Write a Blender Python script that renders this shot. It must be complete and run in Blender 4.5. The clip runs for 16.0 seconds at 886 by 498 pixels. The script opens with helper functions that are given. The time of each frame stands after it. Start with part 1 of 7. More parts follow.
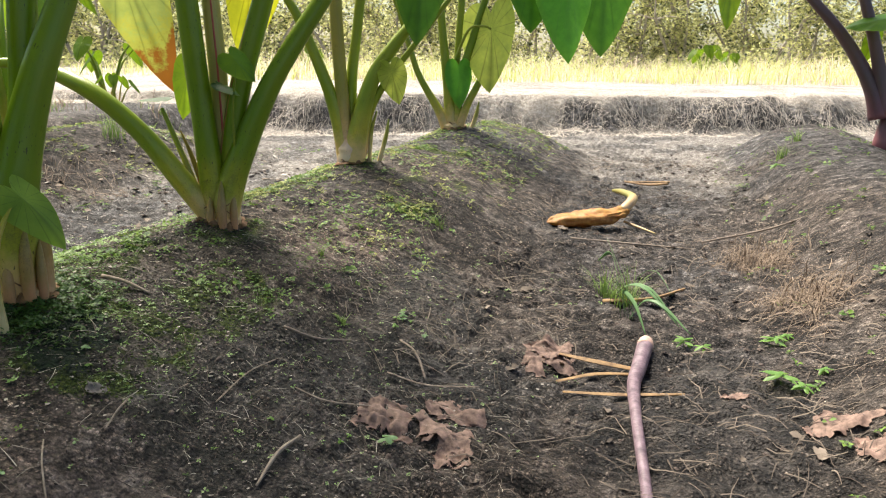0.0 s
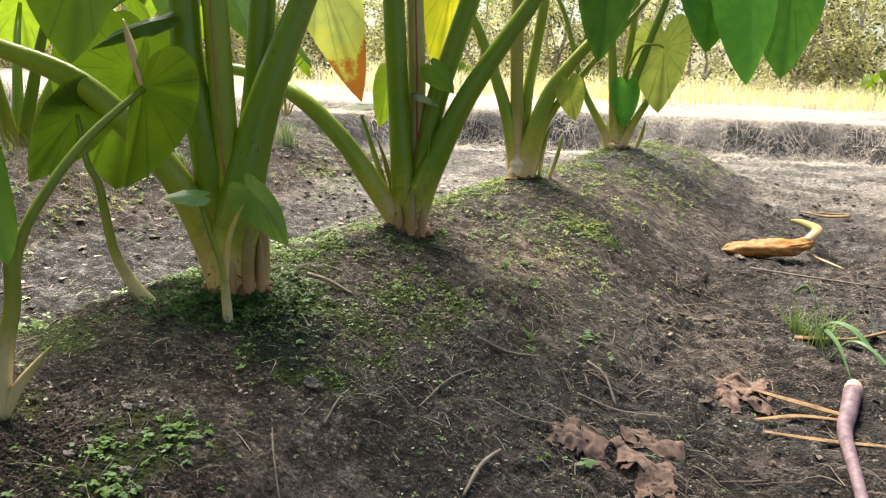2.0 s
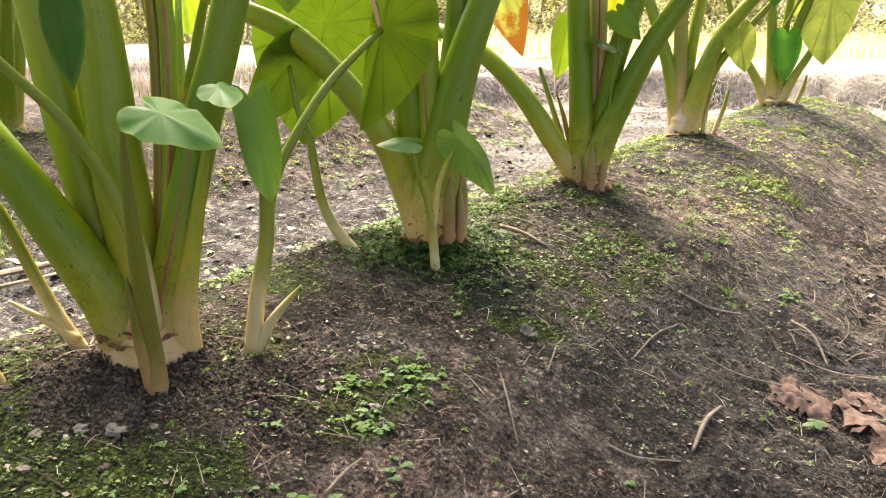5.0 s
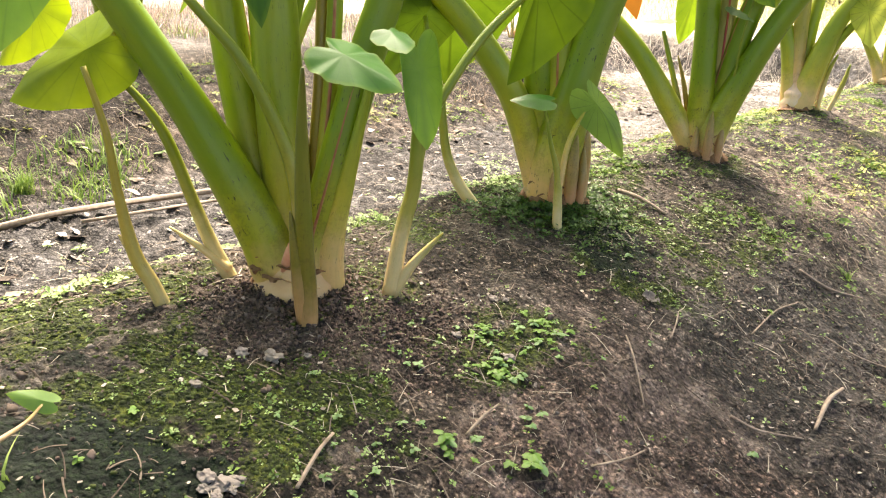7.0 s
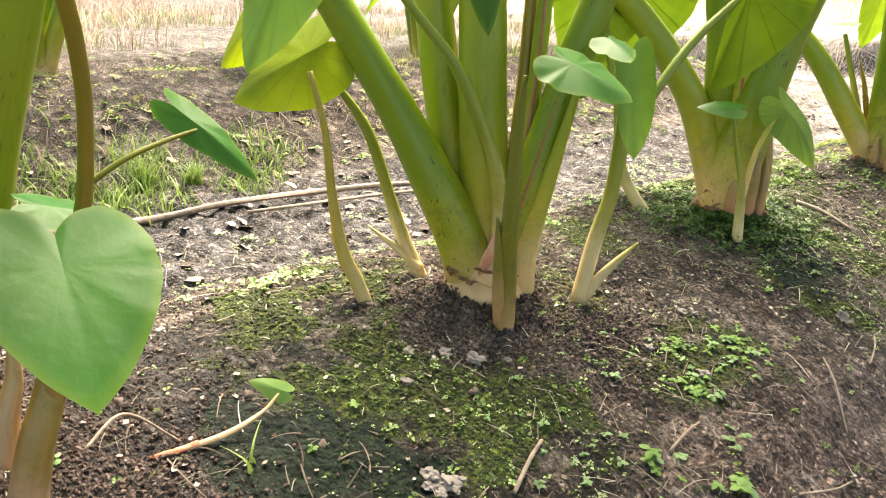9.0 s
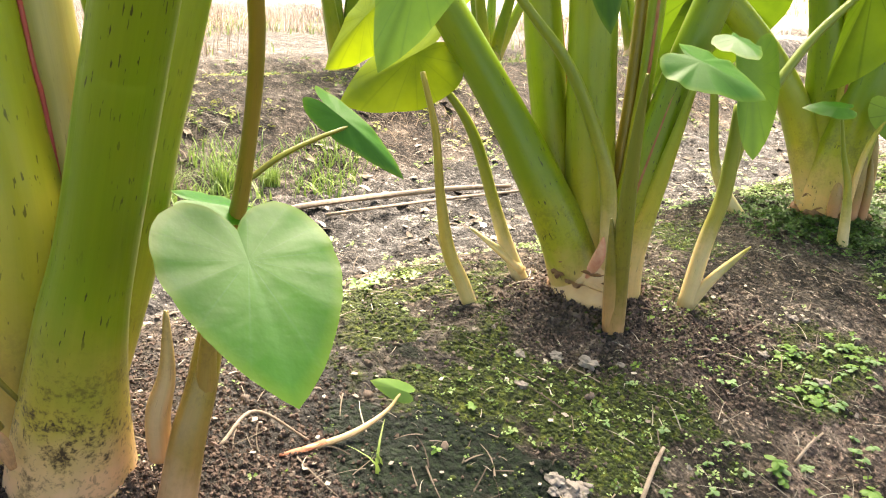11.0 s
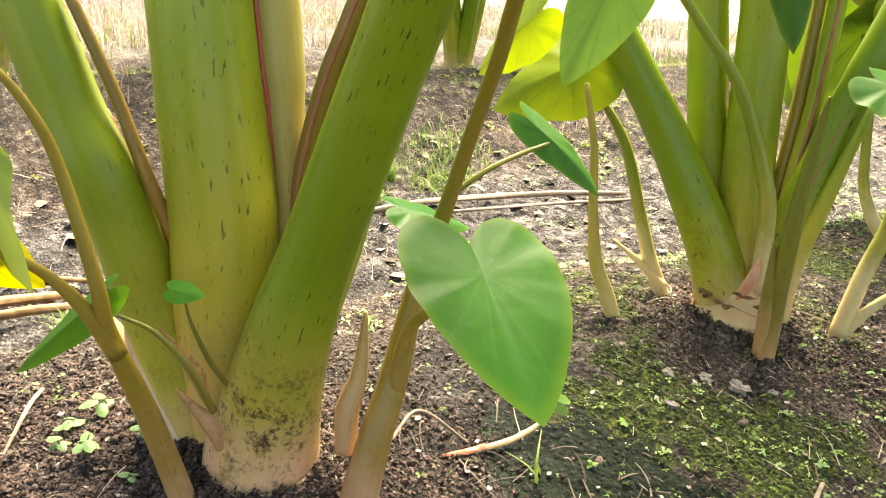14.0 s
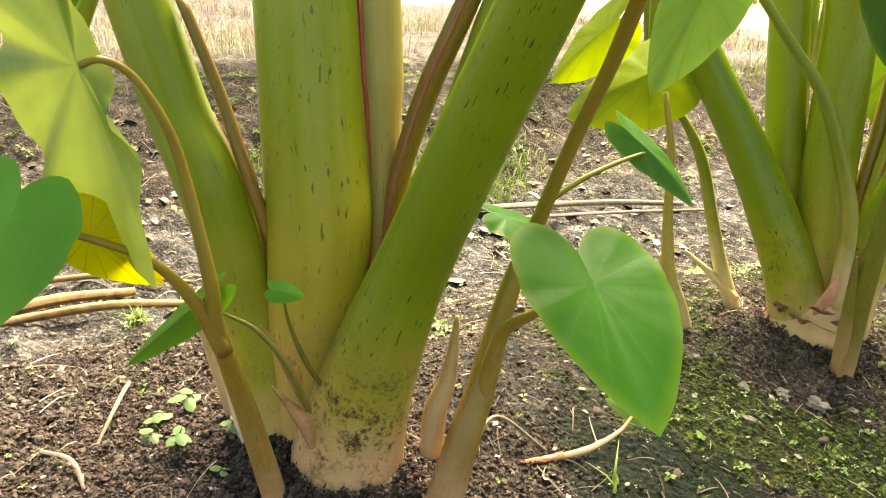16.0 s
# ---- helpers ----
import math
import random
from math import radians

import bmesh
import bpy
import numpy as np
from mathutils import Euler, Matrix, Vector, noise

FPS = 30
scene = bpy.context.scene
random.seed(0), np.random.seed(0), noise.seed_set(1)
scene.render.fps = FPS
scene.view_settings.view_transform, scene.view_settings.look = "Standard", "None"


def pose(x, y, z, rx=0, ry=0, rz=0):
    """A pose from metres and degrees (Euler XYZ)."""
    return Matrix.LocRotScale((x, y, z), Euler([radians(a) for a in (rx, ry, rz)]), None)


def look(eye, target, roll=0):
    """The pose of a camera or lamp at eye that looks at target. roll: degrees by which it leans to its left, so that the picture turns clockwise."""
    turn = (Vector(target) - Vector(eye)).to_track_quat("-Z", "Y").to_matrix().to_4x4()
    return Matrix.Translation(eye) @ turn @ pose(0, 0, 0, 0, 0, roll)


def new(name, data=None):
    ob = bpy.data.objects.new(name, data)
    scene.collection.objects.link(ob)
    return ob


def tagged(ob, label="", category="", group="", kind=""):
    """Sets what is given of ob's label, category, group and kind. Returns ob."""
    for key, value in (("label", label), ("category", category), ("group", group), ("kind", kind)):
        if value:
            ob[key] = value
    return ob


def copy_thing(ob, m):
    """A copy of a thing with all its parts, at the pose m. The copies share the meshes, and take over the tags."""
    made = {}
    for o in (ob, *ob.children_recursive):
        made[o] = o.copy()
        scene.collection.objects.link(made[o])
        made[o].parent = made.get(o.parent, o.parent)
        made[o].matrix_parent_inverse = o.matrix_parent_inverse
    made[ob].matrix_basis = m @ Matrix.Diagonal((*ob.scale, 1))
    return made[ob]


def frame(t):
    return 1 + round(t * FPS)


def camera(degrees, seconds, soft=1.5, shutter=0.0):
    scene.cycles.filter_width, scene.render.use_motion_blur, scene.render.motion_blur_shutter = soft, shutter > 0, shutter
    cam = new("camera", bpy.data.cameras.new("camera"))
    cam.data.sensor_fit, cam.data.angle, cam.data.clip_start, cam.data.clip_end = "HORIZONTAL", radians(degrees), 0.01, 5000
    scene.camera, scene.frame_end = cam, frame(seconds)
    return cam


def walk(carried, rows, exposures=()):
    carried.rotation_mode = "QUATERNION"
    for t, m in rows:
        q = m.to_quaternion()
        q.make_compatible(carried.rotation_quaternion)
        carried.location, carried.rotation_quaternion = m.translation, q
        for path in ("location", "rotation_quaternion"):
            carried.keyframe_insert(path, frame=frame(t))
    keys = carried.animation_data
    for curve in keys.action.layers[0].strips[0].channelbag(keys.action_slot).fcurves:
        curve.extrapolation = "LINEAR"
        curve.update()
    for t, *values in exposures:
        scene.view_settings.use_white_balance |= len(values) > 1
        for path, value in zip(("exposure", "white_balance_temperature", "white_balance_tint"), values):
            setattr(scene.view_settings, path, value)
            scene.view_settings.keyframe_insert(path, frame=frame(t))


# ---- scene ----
cam = camera(60.1, 16.0, 1.2)
PATH = [
    (0, (1.734, 0.387, 0.727), (1.198, 2.248, 0.230), 0.7),
    (0.5, (1.651, 0.362, 0.719), (0.985, 2.187, 0.243), 0.8),
    (1, (1.583, 0.352, 0.716), (0.860, 2.158, 0.251), 1.6),
    (1.5, (1.539, 0.340, 0.709), (0.746, 2.117, 0.249), 2.0),
    (2, (1.503, 0.331, 0.708), (0.649, 2.079, 0.244), 2.1),
    (2.5, (1.466, 0.313, 0.691), (0.524, 2.011, 0.215), 1.5),
    (3, (1.416, 0.288, 0.694), (0.418, 1.953, 0.213), 0.9),
    (3.2, (1.407, 0.267, 0.694), (0.392, 1.921, 0.211), 0.7),
    (5.3, (1.233, 0.204, 0.632), (0.126, 1.768, 0.059), 0.7),
    (5.5, (1.230, 0.191, 0.639), (0.110, 1.739, 0.049), 1.1),
    (6, (1.191, 0.160, 0.627), (0.035, 1.671, 0.010), 1.8),
    (6.5, (1.160, 0.133, 0.626), (-0.025, 1.615, -0.007), 2.0),
    (7, (1.133, 0.095, 0.624), (-0.073, 1.550, -0.029), 3.0),
    (7.5, (1.087, 0.063, 0.622), (-0.152, 1.482, -0.050), 3.4),
    (8, (1.050, 0.020, 0.629), (-0.254, 1.377, -0.049), 3.1),
    (8.5, (1.022, -0.006, 0.633), (-0.343, 1.289, -0.043), 2.7),
    (9, (0.999, -0.035, 0.635), (-0.404, 1.220, -0.039), 2.7),
    (9.5, (0.972, -0.059, 0.633), (-0.456, 1.169, -0.039), 2.5),
    (10, (0.954, -0.073, 0.624), (-0.494, 1.134, -0.046), 2.5),
    (10.2, (0.947, -0.082, 0.626), (-0.507, 1.117, -0.043), 2.3),
    (12.3, (0.877, -0.157, 0.604), (-0.668, 0.917, -0.075), 2.5),
    (12.5, (0.873, -0.162, 0.608), (-0.675, 0.904, -0.076), 2.7),
    (13, (0.858, -0.183, 0.606), (-0.706, 0.854, -0.083), 2.9),
    (13.5, (0.852, -0.210, 0.621), (-0.740, 0.787, -0.065), 3.3),
    (14, (0.849, -0.229, 0.638), (-0.761, 0.741, -0.047), 3.3),
    (14.5, (0.843, -0.237, 0.628), (-0.779, 0.713, -0.054), 3.4),
    (15, (0.848, -0.253, 0.630), (-0.785, 0.684, -0.045), 3.5),
    (15.5, (0.842, -0.264, 0.630), (-0.805, 0.649, -0.046), 3.5),
    (16, (0.827, -0.286, 0.637), (-0.840, 0.589, -0.039), 3.5),
]
walk(cam, [(t, look(eye, target, roll)) for t, eye, target, roll in PATH], [(0.0, 1.19, 6900, 8), (3.2, 1.50, 7400, 11), (5.3, 2.08, 7800, 15), (8.5, 2.34, 7900, 12), (12.5, 2.58, 8200, 12), (14.5, 2.52, 8800, 9), (16.0, 2.36, 9500, 6)])

# ---- world, sun, exposure ----
SUN_ELEVATION, SUN_ROTATION = radians(58), radians(-48)
world = bpy.data.worlds.new("sky")
scene.world = world
world.use_nodes = True
wn = world.node_tree.nodes
sky = wn.new("ShaderNodeTexSky")
sky.sky_type, sky.sun_disc = "NISHITA", False
sky.sun_elevation, sky.sun_rotation = SUN_ELEVATION, SUN_ROTATION
world.node_tree.links.new(sky.outputs["Color"], wn["Background"].inputs["Color"])
wn["Background"].inputs["Strength"].default_value = 0.066
sun = new("sun", bpy.data.lights.new("sun", "SUN"))
sun.data.energy, sun.data.angle, sun.data.color = 5.6, radians(38), (1.0, 0.95, 0.87)
SUN_FROM = Vector((math.sin(SUN_ROTATION) * math.cos(SUN_ELEVATION), math.cos(SUN_ROTATION) * math.cos(SUN_ELEVATION), math.sin(SUN_ELEVATION)))
sun.matrix_world = look(SUN_FROM * 20, (0, 0, 0))

# ---- numeric helpers ----
rng = np.random.default_rng(7)


def hash2(ix, iy, seed):
    h = (ix.astype(np.int64) * 374761393 + iy.astype(np.int64) * 668265263 + seed * 974634777) & 0xFFFFFFFF
    h = ((h ^ (h >> 13)) * 1274126177) & 0xFFFFFFFF
    return ((h ^ (h >> 16)) & 0xFFFF) / 65535.0


def vnoise(x, y, scale, seed=0):
    """Smooth value noise from -1 to 1, features about scale metres across."""
    x, y = np.asarray(x, float) / scale, np.asarray(y, float) / scale
    ix, iy = np.floor(x), np.floor(y)
    fx, fy = x - ix, y - iy
    fx, fy = fx * fx * (3 - 2 * fx), fy * fy * (3 - 2 * fy)
    a, b = hash2(ix, iy, seed), hash2(ix + 1, iy, seed)
    c, d = hash2(ix, iy + 1, seed), hash2(ix + 1, iy + 1, seed)
    return 2 * ((a * (1 - fx) + b * fx) * (1 - fy) + (c * (1 - fx) + d * fx) * fy) - 1


def smooth(a, b, v):
    t = np.clip((np.asarray(v, float) - a) / (b - a), 0, 1)
    return t * t * (3 - 2 * t)


ROW_X = -0.1                      # axis of the planted bed
BED_AXES = (-3.75, ROW_X, 3.35)    # three parallel beds with furrows between
PLANTS = ((0.03, 0.0), (-0.10, 1.09), (-0.15, 2.2), (-0.107, 3.25), (-0.3, 5.17), (-0.3, 7.73))
FURROW = -0.46


def along(x, y):
    """Distance towards the cross bank at the end of the beds."""
    return (np.asarray(y, float) - 0.42 * np.asarray(x, float)) / 1.085


def ground(x, y, fine=True):
    x, y = np.asarray(x, float), np.asarray(y, float)
    q = along(x, y)
    xw = x + 0.05 * vnoise(x, y, 0.9, 3) + 0.025 * vnoise(x, y, 0.3, 4)
    right = ([0, .12, .28, .4, .5, .6, .7, .82, .97, 1.1, 1.4, 1.6], [-.01, -.04, -.075, -.115, -.15, -.185, -.255, -.30, -.36, -.415, -.445, FURROW])
    left = ([0, .2, .45, .6, .75, .95, 1.15, 1.6], [-.01, -.03, -.08, -.14, -.25, -.38, -.44, FURROW])
    z = np.full(np.broadcast(x, y).shape, FURROW)
    ends = 1 - smooth(8.0, 9.2, q + 0.25 * vnoise(x, y, 1.1, 5))
    for axis in BED_AXES:
        d = xw - axis
        h = np.where(d > 0, np.interp(d, *right), np.interp(-d, *left)) - FURROW
        z = np.maximum(z, FURROW + h * ends)
    bank = smooth(11.0, 11.75, q + 0.2 * vnoise(x, y, 0.8, 6) + 0.08 * vnoise(x, y, 0.25, 7))
    z = np.maximum(z, FURROW + bank * (0.56 + 0.03 * vnoise(x, y, 2.0, 8)))
    z = np.maximum(z, FURROW + 0.45 * smooth(-3.9, -4.6, x + 0.3 * vnoise(x, y, 1.2, 18)))
    for (px, py), h in zip(PLANTS, (0.03, 0.0, -0.005, 0.03, 0.03, 0.03)):
        z = z + h * np.exp(-((x - px) ** 2 + (y - py) ** 2) / 0.05)
    z = z - 0.016 * np.exp(-((x + 0.05) ** 2 / 0.12 + (y - 1.4) ** 2 / 0.7))
    z = z + 0.060 * np.exp(-((x - 0.03) ** 2 + (y + 0.0) ** 2) / 0.035)
    rough = 0.4 + 0.6 * smooth(-0.2, -0.4, z)
    z = z + rough * (0.016 * vnoise(x, y, 0.35, 9) + 0.012 * vnoise(x, y, 0.13, 10))
    z = z + smooth(-0.30, -0.42, z) * (0.030 * np.abs(vnoise(x, y, 0.11, 19)) + 0.016 * np.abs(vnoise(x, y, 0.05, 20)) - 0.012)
    if fine:
        crumbly = 0.35 + 0.65 * smooth(-0.2, 0.35, vnoise(x, y, 0.28, 15) + 0.4 * vnoise(x, y, 0.1, 16))
        z = z + rough * (0.009 * vnoise(x, y, 0.055, 11) + 0.006 * vnoise(x, y, 0.03, 12))
        z = z + crumbly * (0.013 * np.abs(vnoise(x, y, 0.036, 14)) + 0.009 * np.abs(vnoise(x, y, 0.017, 17)) - 0.006)
    return z


def gz(x, y):
    return float(ground(x, y))


def patches(x, y, rows, seed):
    """Soft-edged stains of (x, y, half width, half length, weight) with ragged outlines."""
    wx = x + 0.07 * vnoise(x, y, 0.16, seed) + 0.03 * vnoise(x, y, 0.05, seed + 1)
    wy = y + 0.07 * vnoise(x, y, 0.16, seed + 2) + 0.03 * vnoise(x, y, 0.05, seed + 3)
    out = np.zeros(np.broadcast(x, y).shape)
    for cx, cy, rx, ry, w in rows:
        out = np.maximum(out, w * (1 - smooth(0.55, 1.15, np.hypot((wx - cx) / rx, (wy - cy) / ry))))
    return out


MOSS_PATCHES = ((0.03, 0.66, 0.36, 0.27, 1.0), (0.24, 0.92, 0.20, 0.17, 0.9), (-0.38, 0.86, 0.22, 0.30, 0.9), (0.02, 1.20, 0.30, 0.22, 0.55), (0.20, 2.15, 0.26, 0.36, 1.0), (0.28, 2.62, 0.20, 0.30, 0.85), (-0.35, 1.55, 0.28, 0.35, 0.7), (-0.32, 2.60, 0.35, 0.55, 0.8), (0.30, 1.38, 0.16, 0.24, 0.6))
LIVERWORT = ((0.13, 0.47, 0.15, 0.15, 1.0), (0.02, 0.44, 0.08, 0.10, 0.9), (0.22, 0.60, 0.12, 0.10, 0.9), (-0.08, 0.62, 0.06, 0.05, 0.5), (0.16, 2.05, 0.14, 0.16, 0.6))
DAMP = ((-0.10, 0.22, 0.34, 0.36, 1.0), (-0.25, -0.25, 0.40, 0.30, 0.6), (1.95, 2.85, 0.55, 0.75, 0.9), (0.78, 2.35, 0.42, 0.75, 0.75), (1.10, 2.75, 0.35, 0.45, 0.9), (0.62, 2.05, 0.22, 0.30, 0.5), (1.20, 5.9, 0.35, 0.8, 0.8), (0.75, 3.4, 0.30, 0.6, 0.7))
# Reddish soil; on the slope also paler, as light put into the colour.
RUSTY = ((0.56, 1.18, 0.26, 0.30, 1.0), (0.50, 1.62, 0.26, 0.36, 0.9), (0.33, 1.75, 0.16, 0.25, 0.7), (0.38, 3.40, 0.28, 0.40, 0.9), (-0.26, 0.34, 0.22, 0.18, 0.3), (0.20, 1.12, 0.12, 0.14, 0.8), (-0.20, -0.15, 0.30, 0.22, 0.2), (0.72, 1.45, 0.20, 0.40, 0.9), (0.80, 1.05, 0.22, 0.40, 0.8))


def mossiness(x, y):
    """How green the ground is: the top of the planted bed, in patches."""
    d = x - ROW_X
    band = smooth(-0.75, -0.45, d) * (1 - smooth(0.35, 0.75, d))
    n = 0.5 + 0.5 * vnoise(x, y, 0.45, 21) + 0.3 * vnoise(x, y, 0.16, 22)
    far = np.clip(band * smooth(0.38, 0.95, n) + 0.25 * smooth(0.9, 1.2, n), 0, 1) * (1 - smooth(8.3, 9.0, along(x, y))) * smooth(2.6, 3.6, y)
    near = patches(x, y, MOSS_PATCHES, 23) * (0.30 + 0.70 * smooth(-0.45, 0.25, vnoise(x, y, 0.11, 27) + 0.6 * vnoise(x, y, 0.045, 28)))
    return np.maximum(far, near * (1 - 0.9 * patches(x, y, LIVERWORT, 61)))


def link_mesh(name, verts, faces, material, uv=None, smooth_faces=True):
    me = bpy.data.meshes.new(name)
    me.from_pydata([tuple(v) for v in verts], [], [tuple(f) for f in faces])
    if uv is not None:
        layer = me.uv_layers.new(name="UVMap")
        loops = np.empty(len(me.loops), dtype=np.int32)
        me.loops.foreach_get("vertex_index", loops)
        layer.data.foreach_set("uv", np.asarray(uv, dtype=np.float32)[loops].ravel())
    if smooth_faces:
        me.polygons.foreach_set("use_smooth", np.ones(len(me.polygons), dtype=bool))
    me.materials.append(material)
    me.update()
    return me


def part(name, mesh, parent, label=""):
    ob = new(name, mesh)
    ob.parent = parent
    if parent is not None and parent.parent is None:
        ob.matrix_parent_inverse = Matrix.Translation(parent.location).inverted()
    return tagged(ob, label)


def thing(name, x, y, z, label, category, group="", kind=""):
    e = new(name)
    e.empty_display_size = 0.05
    e.location = (x, y, z)
    return tagged(e, label, category, group, kind)


# ---- materials ----
def material(name):
    m = bpy.data.materials.new(name)
    m.use_nodes = True
    t = m.node_tree
    return m, t, t.nodes["Principled BSDF"], t.nodes["Material Output"]


def node(t, kind, **settings):
    n = t.nodes.new(kind)
    for k, v in settings.items():
        n.inputs[k.replace("_", " ")].default_value = v
    return n


def ramp(t, fac, *stops):
    r = t.nodes.new("ShaderNodeValToRGB")
    while len(r.color_ramp.elements) < len(stops):
        r.color_ramp.elements.new(0.5)
    for e, (p, c) in zip(r.color_ramp.elements, stops):
        e.position = p
        e.color = (*c, 1) if len(c) == 3 else c
    t.links.new(fac, r.inputs["Fac"])
    return r.outputs["Color"]


def mix(t, fac, a, b, blend="MIX"):
    m = t.nodes.new("ShaderNodeMix")
    m.data_type, m.blend_type = "RGBA", blend
    for sock, v in ((m.inputs["Factor"], fac), (m.inputs["A"], a), (m.inputs["B"], b)):
        if isinstance(v, (int, float)):
            sock.default_value = v
        elif isinstance(v, tuple):
            sock.default_value = (*v, 1)
        else:
            t.links.new(v, sock)
    return m.outputs["Result"]


def calc(t, op, a, b=0.0, clamp=False):
    m = t.nodes.new("ShaderNodeMath")
    m.operation, m.use_clamp = op, clamp
    for sock, v in zip(m.inputs, (a, b)):
        if isinstance(v, (int, float)):
            sock.default_value = v
        else:
            t.links.new(v, sock)
    return m.outputs[0]


def noise_tex(t, scale, detail=4, rough=0.6, vector=None):
    n = node(t, "ShaderNodeTexNoise", Scale=scale, Detail=detail, Roughness=rough)
    if vector is not None:
        t.links.new(vector, n.inputs["Vector"])
    return n.outputs["Fac"]


def bump(t, height, strength, distance, bsdf, normal=None):
    b = node(t, "ShaderNodeBump", Strength=strength, Distance=distance)
    t.links.new(height, b.inputs["Height"])
    if normal is not None:
        t.links.new(normal, b.inputs["Normal"])
    t.links.new(b.outputs["Normal"], bsdf.inputs["Normal"])
    return b.outputs["Normal"]


def coords(t, which="Object"):
    return t.nodes.new("ShaderNodeTexCoord").outputs[which]


def scaled(t, vector, x, y, z):
    m = t.nodes.new("ShaderNodeMapping")
    m.inputs["Scale"].default_value = (x, y, z)
    t.links.new(vector, m.inputs["Vector"])
    return m.outputs["Vector"]


def soil_material():
    m, t, p, out = material("soil")
    c = coords(t)
    moss = t.nodes.new("ShaderNodeAttribute")
    moss.attribute_name = "moss"
    dry = t.nodes.new("ShaderNodeAttribute")
    dry.attribute_name = "dry"
    big, mid, fine = noise_tex(t, 2.2, 3, 0.6, c), noise_tex(t, 16, 5, 0.65, c), noise_tex(t, 110, 6, 0.75, c)
    loam = ramp(t, mid, (0.34, (0.024, 0.018, 0.015)), (0.52, (0.142, 0.113, 0.097)), (0.70, (0.37, 0.312, 0.275)))
    rusty = t.nodes.new("ShaderNodeAttribute")
    rusty.attribute_name = "rusty"
    rust = ramp(t, mid, (0.32, (0.056, 0.037, 0.033)), (0.54, (0.300, 0.222, 0.195)), (0.74, (0.55, 0.45, 0.41)))
    reddish = mix(t, calc(t, "MULTIPLY", rusty.outputs["Fac"], ramp(t, big, (0.3, (0.5, 0.5, 0.5)), (0.6, (1, 1, 1)))), loam, rust)
    wet = t.nodes.new("ShaderNodeAttribute")
    wet.attribute_name = "damp"
    reddish = mix(t, calc(t, "MULTIPLY", wet.outputs["Fac"], 0.75), reddish, ramp(t, mid, (0.3, (0.020, 0.0185, 0.018)), (0.55, (0.070, 0.064, 0.061)), (0.8, (0.165, 0.152, 0.145))))
    pale = ramp(t, mid, (0.36, (0.032, 0.031, 0.033)), (0.53, (0.140, 0.138, 0.146)), (0.72, (0.39, 0.385, 0.395)))
    col = mix(t, dry.outputs["Fac"], reddish, pale)
    warp = t.nodes.new("ShaderNodeVectorMath")
    warp.operation = "MULTIPLY_ADD"
    wobble = node(t, "ShaderNodeTexNoise", Scale=60, Detail=3)
    t.links.new(c, wobble.inputs["Vector"])
    t.links.new(wobble.outputs["Color"], warp.inputs[0])
    warp.inputs[1].default_value = (0.012, 0.012, 0.012)
    t.links.new(c, warp.inputs[2])
    grains = []
    for scale in (75, 170):
        cell = node(t, "ShaderNodeTexVoronoi", Scale=scale)
        t.links.new(warp.outputs[0], cell.inputs["Vector"])
        tone = t.nodes.new("ShaderNodeSeparateXYZ")
        t.links.new(cell.outputs["Color"], tone.inputs[0])
        # Gaps between crumbs darkened in the colour, standing in for their self-shadow.
        gap_shade = ramp(t, cell.outputs["Distance"], (0.25, (1, 1, 1)), (0.62, (0.16, 0.15, 0.15)))
        grains.append((gap_shade, ramp(t, tone.outputs["X"], (0.0, (0.45, 0.44, 0.43)), (0.7, (1.05, 1.03, 1.0)), (1.0, (2.6, 2.5, 2.35)))))
    crumbs = ramp(t, fine, (0.36, (0.25, 0.25, 0.25)), (0.50, (0.95, 0.94, 0.93)), (0.68, (2.3, 2.25, 2.2)))
    col = mix(t, 0.75, col, crumbs, "MULTIPLY")
    loose = ramp(t, noise_tex(t, 4.5, 3, 0.6, c), (0.38, (0.25, 0.25, 0.25)), (0.58, (1, 1, 1)))
    for gap_shade, tone in grains:
        col = mix(t, calc(t, "MULTIPLY", loose, 0.8), col, gap_shade, "MULTIPLY")
        col = mix(t, calc(t, "MULTIPLY", loose, 0.8), col, tone, "MULTIPLY")
    # Far soil paler than its dry colour: sunlight there is put into the colour.
    sun_pale = t.nodes.new("ShaderNodeAttribute")
    sun_pale.attribute_name = "sun_pale"
    sunlit_mud = mix(t, 0.55, ramp(t, mid, (0.32, (0.34, 0.29, 0.25)), (0.52, (0.62, 0.56, 0.50)), (0.72, (0.88, 0.83, 0.76))), crumbs, "MULTIPLY")
    col = mix(t, sun_pale.outputs["Fac"], col, sunlit_mud)
    green = ramp(t, noise_tex(t, 70, 5, 0.7, c), (0.36, (0.008, 0.012, 0.003)), (0.50, (0.036, 0.054, 0.008)), (0.74, (0.21, 0.245, 0.032)))
    spread = calc(t, "MULTIPLY", moss.outputs["Fac"], calc(t, "ADD", 0.45, mid))
    col = mix(t, ramp(t, spread, (0.28, (0, 0, 0)), (0.62, (1, 1, 1))), col, green)
    liver = t.nodes.new("ShaderNodeAttribute")
    liver.attribute_name = "liverwort"
    dark_green = ramp(t, noise_tex(t, 90, 5, 0.7, c), (0.38, (0.002, 0.006, 0.003)), (0.54, (0.007, 0.018, 0.007)), (0.78, (0.035, 0.070, 0.020)))
    col = mix(t, ramp(t, calc(t, "MULTIPLY", liver.outputs["Fac"], calc(t, "ADD", 0.5, mid)), (0.25, (0, 0, 0)), (0.6, (1, 1, 1))), col, dark_green)
    t.links.new(col, p.inputs["Base Color"])
    t.links.new(ramp(t, wet.outputs["Fac"], (0.0, (0.82, 0.82, 0.82)), (1.0, (0.58, 0.58, 0.58))), p.inputs["Roughness"])
